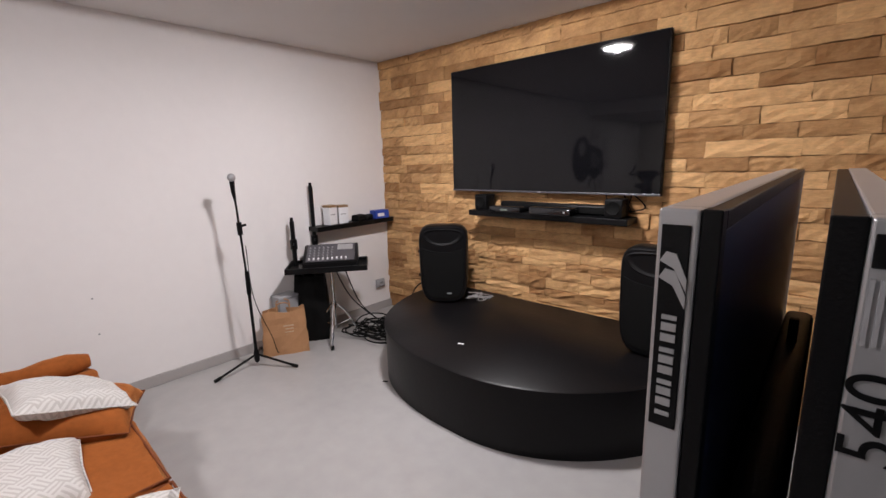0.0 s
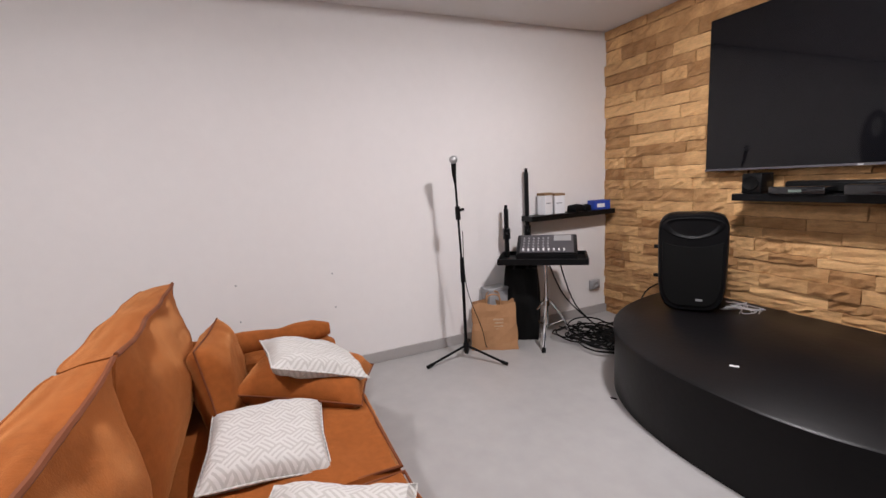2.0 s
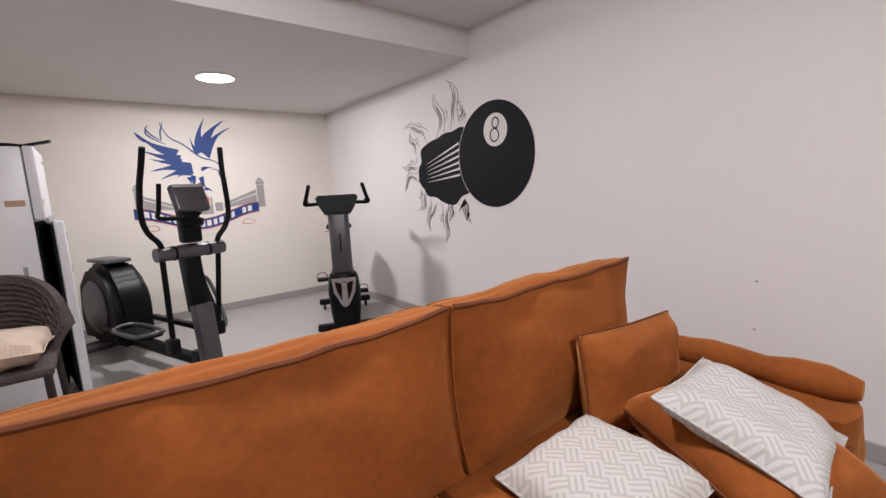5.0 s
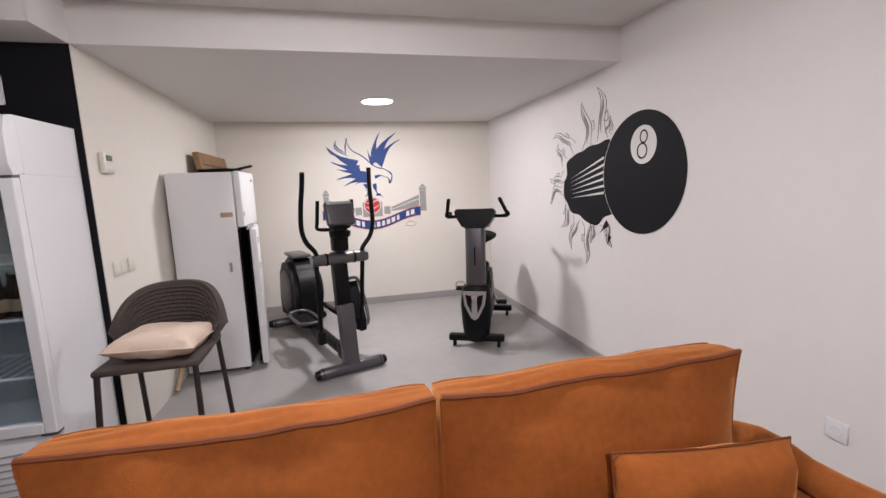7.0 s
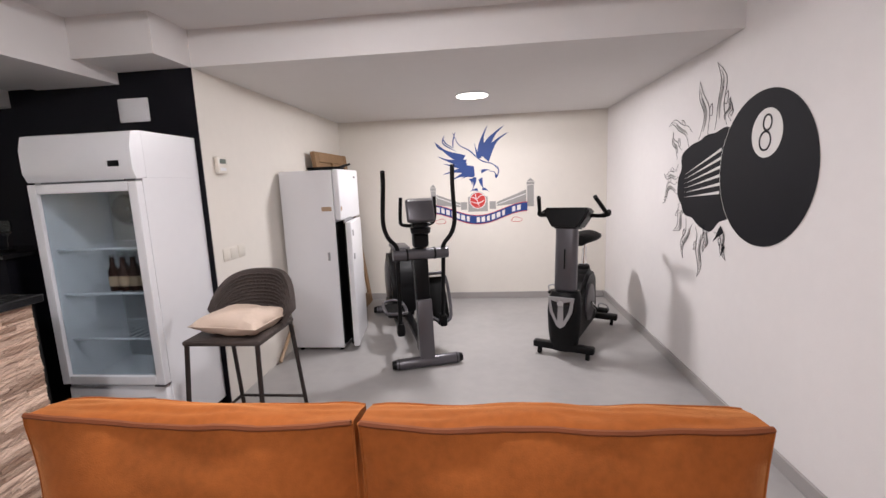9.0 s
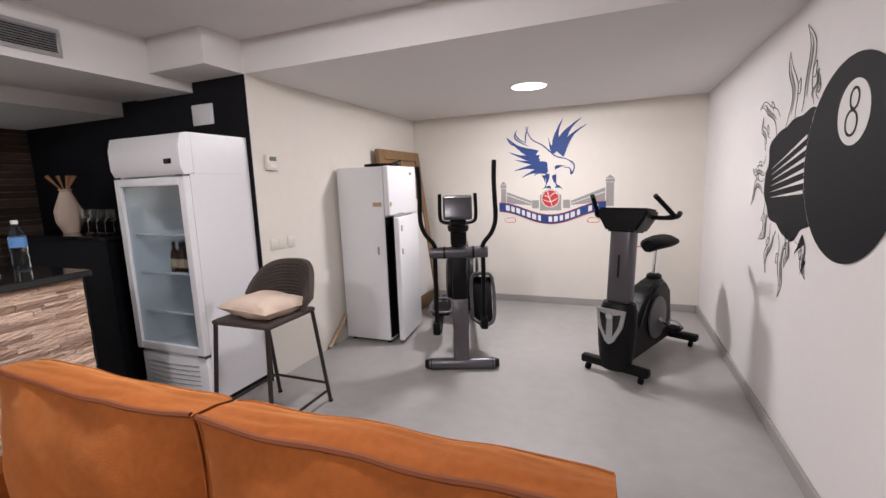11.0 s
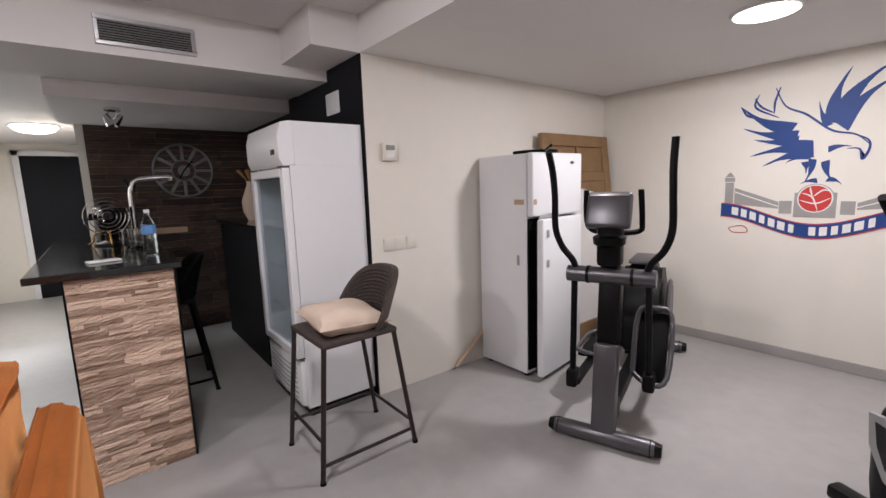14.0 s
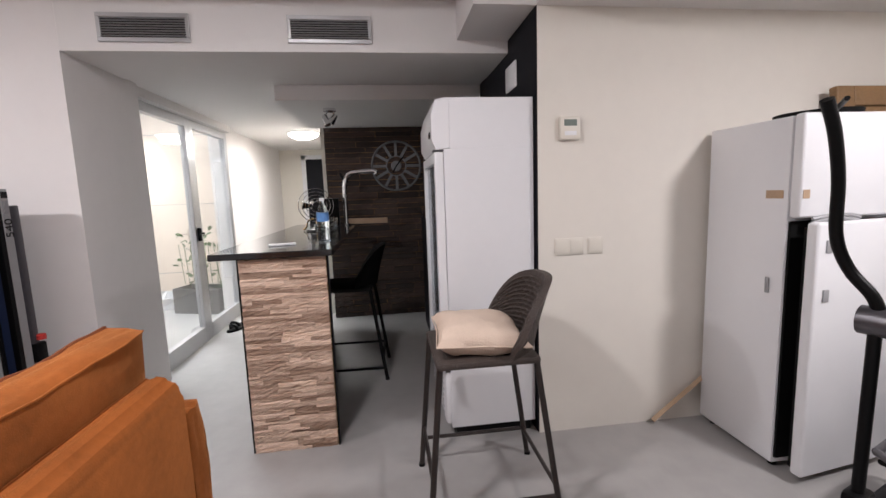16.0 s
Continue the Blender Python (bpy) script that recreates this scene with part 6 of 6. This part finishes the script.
for y, z in ((0.43, 0.685), (0.43, 0.455), (1.01, 0.68), (1.012, 0.45)):
    t = thing("wall_plug", pose(-2.7395, y, z), "empty screw plug in the white wall", "wall plug", "plugs in the wall")
    bm = fresh()
    lathe(bm, [(0.006, 0.0), (0.005, 0.002), (0.003, 0.002), (0.002, 0.001)], seg=10, m=pose(0, 0, 0, 0, 90, 0))
    part("collar", bm, GREYTRIM, t)

# ---- bar ----
bar = thing("bar_counter", pose(0, 0, 0), "bar counter with a black granite top and slate-strip end", "bar counter")
bm = fresh()
box(bm, 0.462, 0.54, -0.395, 0.02, 0.0, 1.0)
box(bm, 0.54, 2.48, -0.10, 0.02, 0.0, 1.0)
part("carcass", bm, DARKWALL, bar, "black painted bar front", smooth=False)
bm = fresh()
box(bm, 0.425, 2.56, -0.43, 0.15, 1.002, 1.034, bev=0.004)
part("worktop", bm, GRANITE, bar, "polished black granite worktop", smooth=False)
bm = fresh()
for y in (-0.404, 0.021):
    box(bm, 0.446, 0.474, y, y + 0.008, 0.0, 1.0)
part("edge_trim", bm, BLACK, bar, "black edge trim", smooth=False)
end_panel = fresh()
box(end_panel, 0.454, 0.462, -0.395, 0.02, 0.0, 1.0)
end_panel = part("end_panel", end_panel, MORTAR, bar, "slate strip cladding", smooth=False)

t = thing("water_bottle", pose(0.82, -0.34, 1.0355) @ Matrix.Diagonal((0.92, 0.92, 0.92, 1)), "clear plastic water bottle with a blue label", "bottle")
bm = fresh()
lathe(bm, [(0.03, 0.0), (0.037, 0.006), (0.037, 0.07), (0.034, 0.09), (0.037, 0.11), (0.037, 0.18), (0.014, 0.235), (0.013, 0.25)], seg=24)
part("body", bm, BOTTLEPET, t)
bm = fresh()
lathe(bm, [(0.0375, 0.125), (0.0375, 0.178)], seg=24)
part("label", bm, LABELBLUE, t, "blue and white label")
bm = fresh()
lathe(bm, [(0.015, 0.25), (0.0155, 0.268), (0.012, 0.27)], seg=18)
part("cap", bm, WHITEGOODS, t)
t = thing("phone", pose(0.72, -0.13, 1.0355, 0, 0, 12), "pale slim phone lying on the bar", "phone")
bm = fresh()
box(bm, -0.035, 0.035, -0.07, 0.07, 0.0, 0.009, bev=0.003)
part("case", bm, WHITEGOODS, t)
t = thing("table_fan", pose(1.70, -0.17, 1.0355, 0, 0, -75) @ Matrix.Diagonal((0.92, 0.92, 0.88, 1)), "black desk fan with a chrome wire cage and brass feet", "fan")
bm = fresh()
lathe(bm, [(0.09, 0.0), (0.09, 0.012), (0.02, 0.03), (0.016, 0.1)], seg=24)
part("base", bm, BLACK, t)
for k in range(3):
    bm = fresh()
    a = 2 * math.pi * k / 3 + 0.4
    tube(bm, [(0.02 * math.cos(a), 0.02 * math.sin(a), 0.10), (0.08 * math.cos(a), 0.08 * math.sin(a), 0.085), (0.10 * math.cos(a), 0.10 * math.sin(a), 0.03), (0.13 * math.cos(a), 0.13 * math.sin(a), 0.007)], 0.007, 8, smooth=4)
    part("foot", bm, BRASS, t, "curved brass foot")
cage = pose(0, 0, 0.22, 90, 0, 0)
for k in range(5):
    bm = fresh()
    r = 0.03 + k * 0.028
    tube(bm, [cage @ Vector((r * math.cos(a), r * math.sin(a), 0.045 - 0.02 * (k / 4) ** 2)) for a in (2 * math.pi * j / 28 for j in range(29))], 0.003, 6)
    part("cage_ring", bm, CHROME, t)
for k in range(4):
    bm = fresh()
    a = 2 * math.pi * k / 4
    pts = [cage @ Vector(p) for p in ((0.02 * math.cos(a), 0.02 * math.sin(a), 0), (0.10 * math.cos(a - 0.3), 0.10 * math.sin(a - 0.3), 0.012), (0.12 * math.cos(a + 0.25), 0.12 * math.sin(a + 0.25), -0.012), (0.03 * math.cos(a + 0.7), 0.03 * math.sin(a + 0.7), -0.004))]
    lo = [bm.verts.new(p + cage.to_3x3() @ Vector((0, 0, -0.002))) for p in pts]
    hi = [bm.verts.new(p + cage.to_3x3() @ Vector((0, 0, 0.002))) for p in pts]
    bm.faces.new(lo[::-1])
    bm.faces.new(hi)
    for j in range(4):
        bm.faces.new((lo[j], lo[(j + 1) % 4], hi[(j + 1) % 4], hi[j]))
    part("blade", bm, BLACK, t)
bm = fresh()
lathe(bm, [(0.045, -0.09), (0.05, -0.03), (0.03, 0.05)], seg=20, m=cage)
part("motor", bm, GLOSSBLACK, t)
t = thing("glass_bowl", pose(1.25, -0.30, 1.0355), "clear glass bowl with dark fruit", "bowl")
bm = fresh()
lathe(bm, [(0.04, 0.0), (0.07, 0.03), (0.085, 0.075), (0.081, 0.075), (0.066, 0.033), (0.03, 0.006)], seg=24)
part("bowl", bm, GLASS, t)
for k in range(3):
    t = thing("drinking_glass", pose(1.38 + 0.09 * k, -0.33 + 0.03 * k, 1.0355), "clear tumbler on the bar", "glass", "glasses on the bar")
    bm = fresh()
    lathe(bm, [(0.028, 0.0), (0.034, 0.11), (0.031, 0.11), (0.025, 0.008)], seg=18)
    part("glass", bm, GLASS, t)
t = thing("beer_tap", pose(2.19, -0.35, 1.0355), "chrome swan-neck beer tap on the bar", "tap")
bm = fresh()
tube(bm, [(0, 0, 0), (0, 0.0, 0.28), (0.0, -0.01, 0.38), (-0.01, -0.04, 0.435), (-0.03, -0.10, 0.455), (-0.05, -0.26, 0.462), (-0.05, -0.28, 0.44)], 0.021, 14, smooth=6)
part("neck", bm, CHROME, t)
bm = fresh()
lathe(bm, [(0.045, 0.0), (0.045, 0.012), (0.024, 0.02)], seg=20)
part("flange", bm, CHROME, t)
bm = fresh()
tube(bm, [(0.0, 0.0, 0.39), (0.0, 0.03, 0.45)], [0.008, 0.013], 10)
part("lever", bm, BLACK, t)
t = thing("bar_speaker", pose(2.16, -0.20, 1.0355, 0, 0, 10), "black box standing on the bar", "box")
bm = fresh()
box(bm, -0.09, 0.09, -0.09, 0.09, 0, 0.24, bev=0.01)
part("case", bm, BLACK, t)
bm = fresh()
box(bm, -0.095, -0.088, -0.075, 0.075, 0.02, 0.22, bev=0.004)
part("front", bm, RUBBER, t)
t = thing("wooden_sign", pose(2.22, -0.54, 1.065, 0, 0, -12), "pale wooden plank sign over the bar edge", "sign")
bm = fresh()
box(bm, -0.015, 0.005, -0.175, 0.175, -0.024, 0.024, bev=0.003)
part("board", bm, PALEWOOD, t, smooth=False)
bm = fresh()
tube(bm, [(0.012, 0.14, -0.05), (0.012, 0.14, 0.02)], 0.012, 8)
part("bracket", bm, BLACK, t)
bar_stool(pose(1.43, -0.40, 0, 0, 0, -2), (RUBBER, RUBBER), "black bar stool tucked in under the bar counter")
b = thing("back_counter", pose(0, 0, 0), "black back counter against the dark wall", "counter")
bm = fresh()
box(bm, 1.35, 2.6, -1.445, -1.05, 0.0, 1.08)
part("cabinet", bm, DARKWALL, b, smooth=False)
bm = fresh()
box(bm, 1.32, 2.62, -1.447, -1.02, 1.081, 1.11, bev=0.004)
part("worktop", bm, GRANITE, b, smooth=False)
v = thing("floor_vase", pose(2.05, -1.22, 1.1115), "tall beige ceramic vase on the back counter", "vase")
bm = fresh()
lathe(bm, [(0.05, 0.0), (0.085, 0.08), (0.09, 0.17), (0.05, 0.28), (0.035, 0.32), (0.045, 0.34)], seg=24)
part("body", bm, BEIGE, v)
rng = random.Random(21)
for k in range(9):
    a, r = rng.uniform(0, 6.3), rng.uniform(0.03, 0.12)
    bm = fresh()
    tube(bm, [(0, 0, 0.3), (r * 0.5 * math.cos(a), r * 0.5 * math.sin(a), 0.37), (r * math.cos(a), r * math.sin(a), 0.44)], [0.002, 0.006, 0.014], 6, smooth=3)
    part("dried_stem", bm, PAPER, v, "dry brown stem")
for k in range(4):
    t = thing("wine_glass", pose(1.5 + 0.1 * k, -1.2, 1.1115), "clear stemmed glass on the back counter", "glass", "glasses on the back counter")
    bm = fresh()
    lathe(bm, [(0.03, 0.0), (0.028, 0.004), (0.004, 0.01), (0.004, 0.08), (0.03, 0.11), (0.034, 0.15), (0.028, 0.18), (0.026, 0.18), (0.031, 0.15), (0.026, 0.115)], seg=16)
    part("glass", bm, GLASS, t)

k_ = thing("wall_clock", pose(2.884, -0.83, 1.585), "large round pale metal skeleton clock on the wood wall", "clock")
face = pose(0, 0, 0, 0, -90, 0)
for r, w in ((0.25, 0.011), (0.10, 0.006)):
    bm = fresh()
    tube(bm, [face @ Vector((r * math.cos(a), r * math.sin(a), 0)) for a in (2 * math.pi * j / 48 for j in range(49))], w, 8)
    part("rim", bm, CLOCKMETAL, k_)
bm = fresh()
lathe(bm, [(0.055, 0.0), (0.05, 0.012)], seg=28, m=face)
part("hub", bm, CLOCKMETAL, k_, "pale hub")
for j in range(12):
    a = 2 * math.pi * j / 12
    bm = fresh()
    box(bm, 0.10, 0.24, -0.014, 0.014, -0.003, 0.003, m=face @ pose(0, 0, 0, 0, 0, 30 * j))
    part("numeral_bar", bm, CLOCKMETAL, k_, smooth=False)
for a, ln in ((150, 0.08), (-40, 0.12)):
    bm = fresh()
    box(bm, 0.0, ln, -0.006, 0.006, 0.013, 0.016, m=face @ pose(0, 0, 0, 0, 0, a))
    part("hand_pointer", bm, BLACK, k_, smooth=False)

t = thing("ceiling_spotlight", pose(1.92, -0.295, 1.984), "unlit chrome twin ceiling spotlight", "spotlight")
bm = fresh()
lathe(bm, [(0.05, 0.0), (0.05, -0.02), (0.03, -0.025)], seg=24)
part("rose", bm, CHROME, t)
for sx, a in ((-1, 35), (1, -20)):
    bm = fresh()
    tube(bm, [(0.0, sx * 0.02, -0.02), (0.0, sx * 0.045, -0.06)], 0.006, 8)
    lathe(bm, [(0.018, 0.0), (0.03, -0.06), (0.03, -0.085), (0.026, -0.085)], seg=18, m=pose(0, sx * 0.045, -0.05, a, 12, 0))
    part("spot_head", bm, CHROME, t)

# ---- corridor and glass doors ----
t = thing("dome_light", pose(3.98, 0.27, 2.089), "lit round white glass ceiling dome", "ceiling light")
bm = fresh()
lathe(bm, [(0.19, 0.0), (0.185, -0.02), (0.15, -0.055), (0.09, -0.075), (0.02, -0.082)], seg=36)
part("glass_dome", bm, DOMEGLOW, t, "glowing white dome")
bm = fresh()
lathe(bm, [(0.2, 0.0), (0.2, -0.012), (0.188, -0.014)], seg=36)
part("rim", bm, CHROME, t)
bm = fresh()
box(bm, 5.97, 5.998, -0.04, 0.61, 0.0, 1.93)
door_1 = tagged(put(bm, "door_1", DARKWALL), "dark doorway at the corridor's end", "door", kind="structure")
bm = fresh()
for bx in ((5.96, 5.998, 0.61, 0.68, 0.0, 2.0), (5.96, 5.998, -0.045, 0.68, 1.93, 2.0)):
    box(bm, *bx, bev=0.004)
part("door_frame", bm, WHITEGOODS, door_1, "white door frame", smooth=False)

g = thing("glass_door", pose(1.545, 1.03, 0), "grey aluminium framed glazed double door to the patio", "door")
for x0, x1 in ((0.0, 0.93), (0.93, 1.862)):
    bm = fresh()
    for bx in ((x0, x0 + 0.075, -0.03, 0.03, 0.0, 2.02), (x1 - 0.075, x1, -0.03, 0.03, 0.0, 2.02), (x0 + 0.075, x1 - 0.075, -0.03, 0.03, 1.945, 2.02), (x0 + 0.075, x1 - 0.075, -0.03, 0.03, 0.0, 0.14)):
        box(bm, *bx, bev=0.004)
    leaf = part("leaf_frame", bm, ALU, g, "grey aluminium leaf", smooth=False)
    bm = fresh()
    box(bm, x0 + 0.075, x1 - 0.075, -0.004, 0.004, 0.14, 1.945)
    pn = part("pane", bm, GLASS, leaf, smooth=False)
    pn.visible_shadow = False
bm = fresh()
box(bm, 0.89, 0.91, -0.06, -0.03, 0.93, 1.05, bev=0.004)
tube(bm, [(0.90, -0.055, 1.0), (0.90, -0.08, 1.0), (0.81, -0.08, 1.0)], 0.009, 8)
part("handle", bm, BLACK, g, "black lever handle")
for z in (0.15, 0.95, 1.55, 1.85):
    bm = fresh()
    tube(bm, [(-0.0, -0.045, z), (0.0, -0.045, z + 0.1)], 0.012, 10)
    part("hinge", bm, BLACK, g)
structure("trim_door_head", WALL, [(1.54, 3.41, 0.95, 1.1, 2.022, 2.089)], "white lintel over the glass doors", "lintel")
structure("patio_floor", TERRACE, [(1.54, 5.2, 1.2, 3.3, -0.1, -0.01)], "pale tiled patio floor outside the doors", "floor")
structure("patio_wall", PEACH, [(1.54, 5.2, 3.1, 3.3, -0.01, 2.6), (5.0, 5.2, 1.2, 3.1, -0.01, 2.6)], "light peach rendered patio wall", "wall")
structure("threshold", ALU, [(1.54, 3.41, 1.0, 1.2, -0.05, 0.004)], "aluminium door threshold", "threshold")
p = thing("planter_box", pose(3.62, 1.48, -0.0095, 0, 0, 72), "grey trough planter with small green plants", "planter")
bm = fresh()
for bx in ((-0.3, 0.3, -0.15, -0.13, 0, 0.3), (-0.3, 0.3, 0.13, 0.15, 0, 0.3), (-0.3, -0.28, -0.13, 0.13, 0, 0.3), (0.28, 0.3, -0.13, 0.13, 0, 0.3), (-0.28, 0.28, -0.13, 0.13, 0, 0.25)):
    box(bm, *bx, bev=0.004)
part("trough", bm, DARKTROUGH, p, smooth=False)
bm = fresh()
for k in range(90):
    c0 = Vector((rng.uniform(-0.26, 0.26), rng.uniform(-0.11, 0.11), rng.uniform(0.28, 1.0)))
    d, e = Vector((rng.uniform(-1, 1), rng.uniform(-1, 1), rng.uniform(-0.4, 0.8))).normalized() * 0.07, Vector((rng.uniform(-1, 1), rng.uniform(-1, 1), rng.uniform(-1, 1))).normalized() * 0.025
    bm.faces.new([bm.verts.new(c0), bm.verts.new(c0 + d * 0.5 + e), bm.verts.new(c0 + d), bm.verts.new(c0 + d * 0.5 - e)])
for k in range(9):
    x = -0.24 + k * 0.06
    tube(bm, [(x, 0, 0.24), (x + rng.uniform(-0.05, 0.05), rng.uniform(-0.06, 0.06), 0.8)], 0.004, 5)
part("foliage", bm, LEAF, p, "sparse green leaves")
for k in range(2):
    t = thing("slipper", pose(2.72 + 0.11 * k, 0.84 + 0.03 * k, 0, 0, 0, 60 + 12 * k), "dark blue slip-on slipper on the floor", "slipper", "pair of slippers")
    bm = fresh()
    lathe(bm, [(0.045, 0.0), (0.047, 0.018), (0.04, 0.02)], seg=20, m=Matrix.Diagonal((1, 2.6, 1, 1)))
    part("sole", bm, RUBBER, t)
    bm = fresh()
    tube(bm, [(-0.045, 0.03, 0.015), (-0.03, 0.05, 0.055), (0.03, 0.05, 0.055), (0.045, 0.03, 0.015)], 0.014, 8, smooth=4)
    part("strap", bm, BLACK, t)
for z in (0.26, 1.25, 2.23):
    structure("patio_wall_joint", GREYTRIM, [(4.995, 5.0, 1.31, 3.09, z, z + 0.008)], "thin horizontal joint in the patio wall", "joint")
t = thing("plastic_tub", pose(4.05, 1.95, -0.0095, 0, 0, 20), "low white plastic tub on the patio floor", "tub")
bm = fresh()
for bx in ((-0.26, 0.26, -0.17, -0.155, 0, 0.14), (-0.26, 0.26, 0.155, 0.17, 0, 0.14), (-0.26, -0.245, -0.155, 0.155, 0, 0.14), (0.245, 0.26, -0.155, 0.155, 0, 0.14), (-0.245, 0.245, -0.155, 0.155, 0, 0.015)):
    box(bm, *bx, bev=0.004)
part("tub", bm, WHITEGOODS, t, smooth=False)
bm = fresh()
for bx in ((-0.275, 0.275, -0.185, -0.155, 0.1405, 0.152), (-0.275, 0.275, 0.155, 0.185, 0.1405, 0.152), (-0.275, -0.245, -0.155, 0.155, 0.1405, 0.152), (0.245, 0.275, -0.155, 0.155, 0.1405, 0.152)):
    box(bm, *bx, bev=0.003)
part("rim", bm, WHITEGOODS, t, smooth=False)
structure("ceiling_patio_edge", PEACH, [(1.54, 5.2, 1.2, 1.3, 2.1, 2.6)], "render above the patio doors", "wall")

# ---- pieces: stones, slate strips, boards ----
def rough_block(name, seed, mat, nx=6, nz=3, depth=0.022, jag=0.012):
    """A split-faced block one metre long and one high, to be scaled; its face looks along -y."""
    q = random.Random(seed)
    bm = fresh()
    grid = {}
    for i in range(nx + 1):
        for j in range(nz + 1):
            edge = i in (0, nx) or j in (0, nz)
            x, z = i / nx, j / nz
            y = -depth * (0.84 if edge else 1.0) - (0 if edge else q.uniform(-jag, jag)) + (q.uniform(-0.004, 0.004) if edge else 0)
            grid[i, j] = bm.verts.new((x + (q.uniform(-0.012, 0.012) if i in (0, nx) else 0), y, z + (q.uniform(-0.05, 0.02) if j == nz else q.uniform(-0.02, 0.05) if j == 0 else 0)))
    for i in range(nx):
        for j in range(nz):
            bm.faces.new((grid[i, j], grid[i + 1, j], grid[i + 1, j + 1], grid[i, j + 1]))
    ring = [grid[i, 0] for i in range(nx + 1)] + [grid[nx, j] for j in range(1, nz + 1)] + [grid[i, nz] for i in range(nx - 1, -1, -1)] + [grid[0, j] for j in range(nz - 1, 0, -1)]
    back = [bm.verts.new((v.co.x, 0.02, v.co.z)) for v in ring]
    for k in range(len(ring)):
        bm.faces.new((ring[k], back[k], back[(k + 1) % len(ring)], ring[(k + 1) % len(ring)]))
    me = bpy.data.meshes.new(name)
    bmesh.ops.recalc_face_normals(bm, faces=bm.faces)
    bm.to_mesh(me)
    bm.free()
    me.materials.append(mat)
    return me


STONES = [rough_block("stone", 40 + k, STONE, 6, 3, 0.02, 0.010) for k in range(14)]
rng = random.Random(77)
far_stones = ([], [])
z, count = 0.0, 0
while z < 2.35:
    hgt = min(rng.choice((0.055, 0.065, 0.08) if z < 0.95 else (0.075, 0.09, 0.105)), 2.36 - z)
    if 2.36 - z - hgt < 0.04:
        hgt = 2.36 - z
    x = -2.74
    while x < 0.83:
        ln = min(rng.uniform(0.17, 0.42), 0.84 - x)
        if 0.84 - x - ln < 0.1:
            ln = 0.84 - x
        hidden = (z + hgt < 0.36 and -1.8 < x and x + ln < 0.05) or (1.26 < z and z + hgt < 2.08 and -1.73 < x and x + ln < -0.26)
        m = Matrix.Translation((x, 3.40 - rng.uniform(0.0, 0.016), z)) @ Matrix.Diagonal((ln - 0.001, 1.0, hgt - 0.001, 1))
        me = rng.choice(STONES)
        if not hidden and count < 300:
            ob = new("stone", me)
            ob.parent = wall_north
            ob.matrix_basis = m
            count += 1
        else:
            base = len(far_stones[0])
            far_stones[0].extend(m @ v.co for v in me.vertices)
            far_stones[1].extend([base + i for i in f.vertices] for f in me.polygons)
        x += ln
    z += hgt
me = bpy.data.meshes.new("upper_stones")
me.from_pydata(far_stones[0], [], far_stones[1])
me.materials.append(STONE)
ob = new("upper_stones", me)
ob.parent = wall_north
ob["kind"] = "stuff"

STRIPS = [rough_block("slate_strip", 90 + k, STRIP, 6, 2, 0.008, 0.005) for k in range(10)]
z = 0.0
while z < 0.995:
    hgt = min(rng.choice((0.010, 0.013, 0.016, 0.021)), 1.0 - z)
    y = -0.393
    while y < 0.018:
        ln = min(rng.uniform(0.07, 0.24), 0.02 - y)
        if 0.02 - y - ln < 0.04:
            ln = 0.02 - y
        ob = new("slate_strip", rng.choice(STRIPS))
        ob.parent = end_panel
        ob.matrix_basis = Matrix.Translation((0.454 - rng.uniform(0.0, 0.006), y + ln, z)) @ pose(0, 0, 0, 0, 0, -90) @ Matrix.Diagonal((ln - 0.001, 1.0, hgt - 0.0005, 1))
        y += ln
    z += hgt

wood_face = fresh()
box(wood_face, 2.908, 2.919, -1.449, -0.112, 0.0, 1.984)
wood_face = tagged(put(wood_face, "wall_bar_cladding", MORTAR), "dark weathered wooden strip cladding behind the bar", "wall cladding", kind="structure")
BOARDS = [rough_block("board", 130 + k, PLANKWALL, 6, 2, 0.008, 0.003) for k in range(8)]
z = 0.0
while z < 1.98:
    hgt = min(rng.choice((0.05, 0.06, 0.07)), 1.984 - z)
    y = -1.449
    while y < -0.115:
        ln = min(rng.uniform(0.2, 0.5), -0.112 - y)
        if -0.112 - y - ln < 0.06:
            ln = -0.112 - y
        ob = new("board", rng.choice(BOARDS))
        ob.parent = wood_face
        ob.matrix_basis = Matrix.Translation((2.906 - rng.uniform(0.0, 0.006), y + ln, z)) @ pose(0, 0, 0, 0, 0, -90) @ Matrix.Diagonal((ln - 0.002, 1.0, hgt - 0.002, 1))
        y += ln
    z += hgt
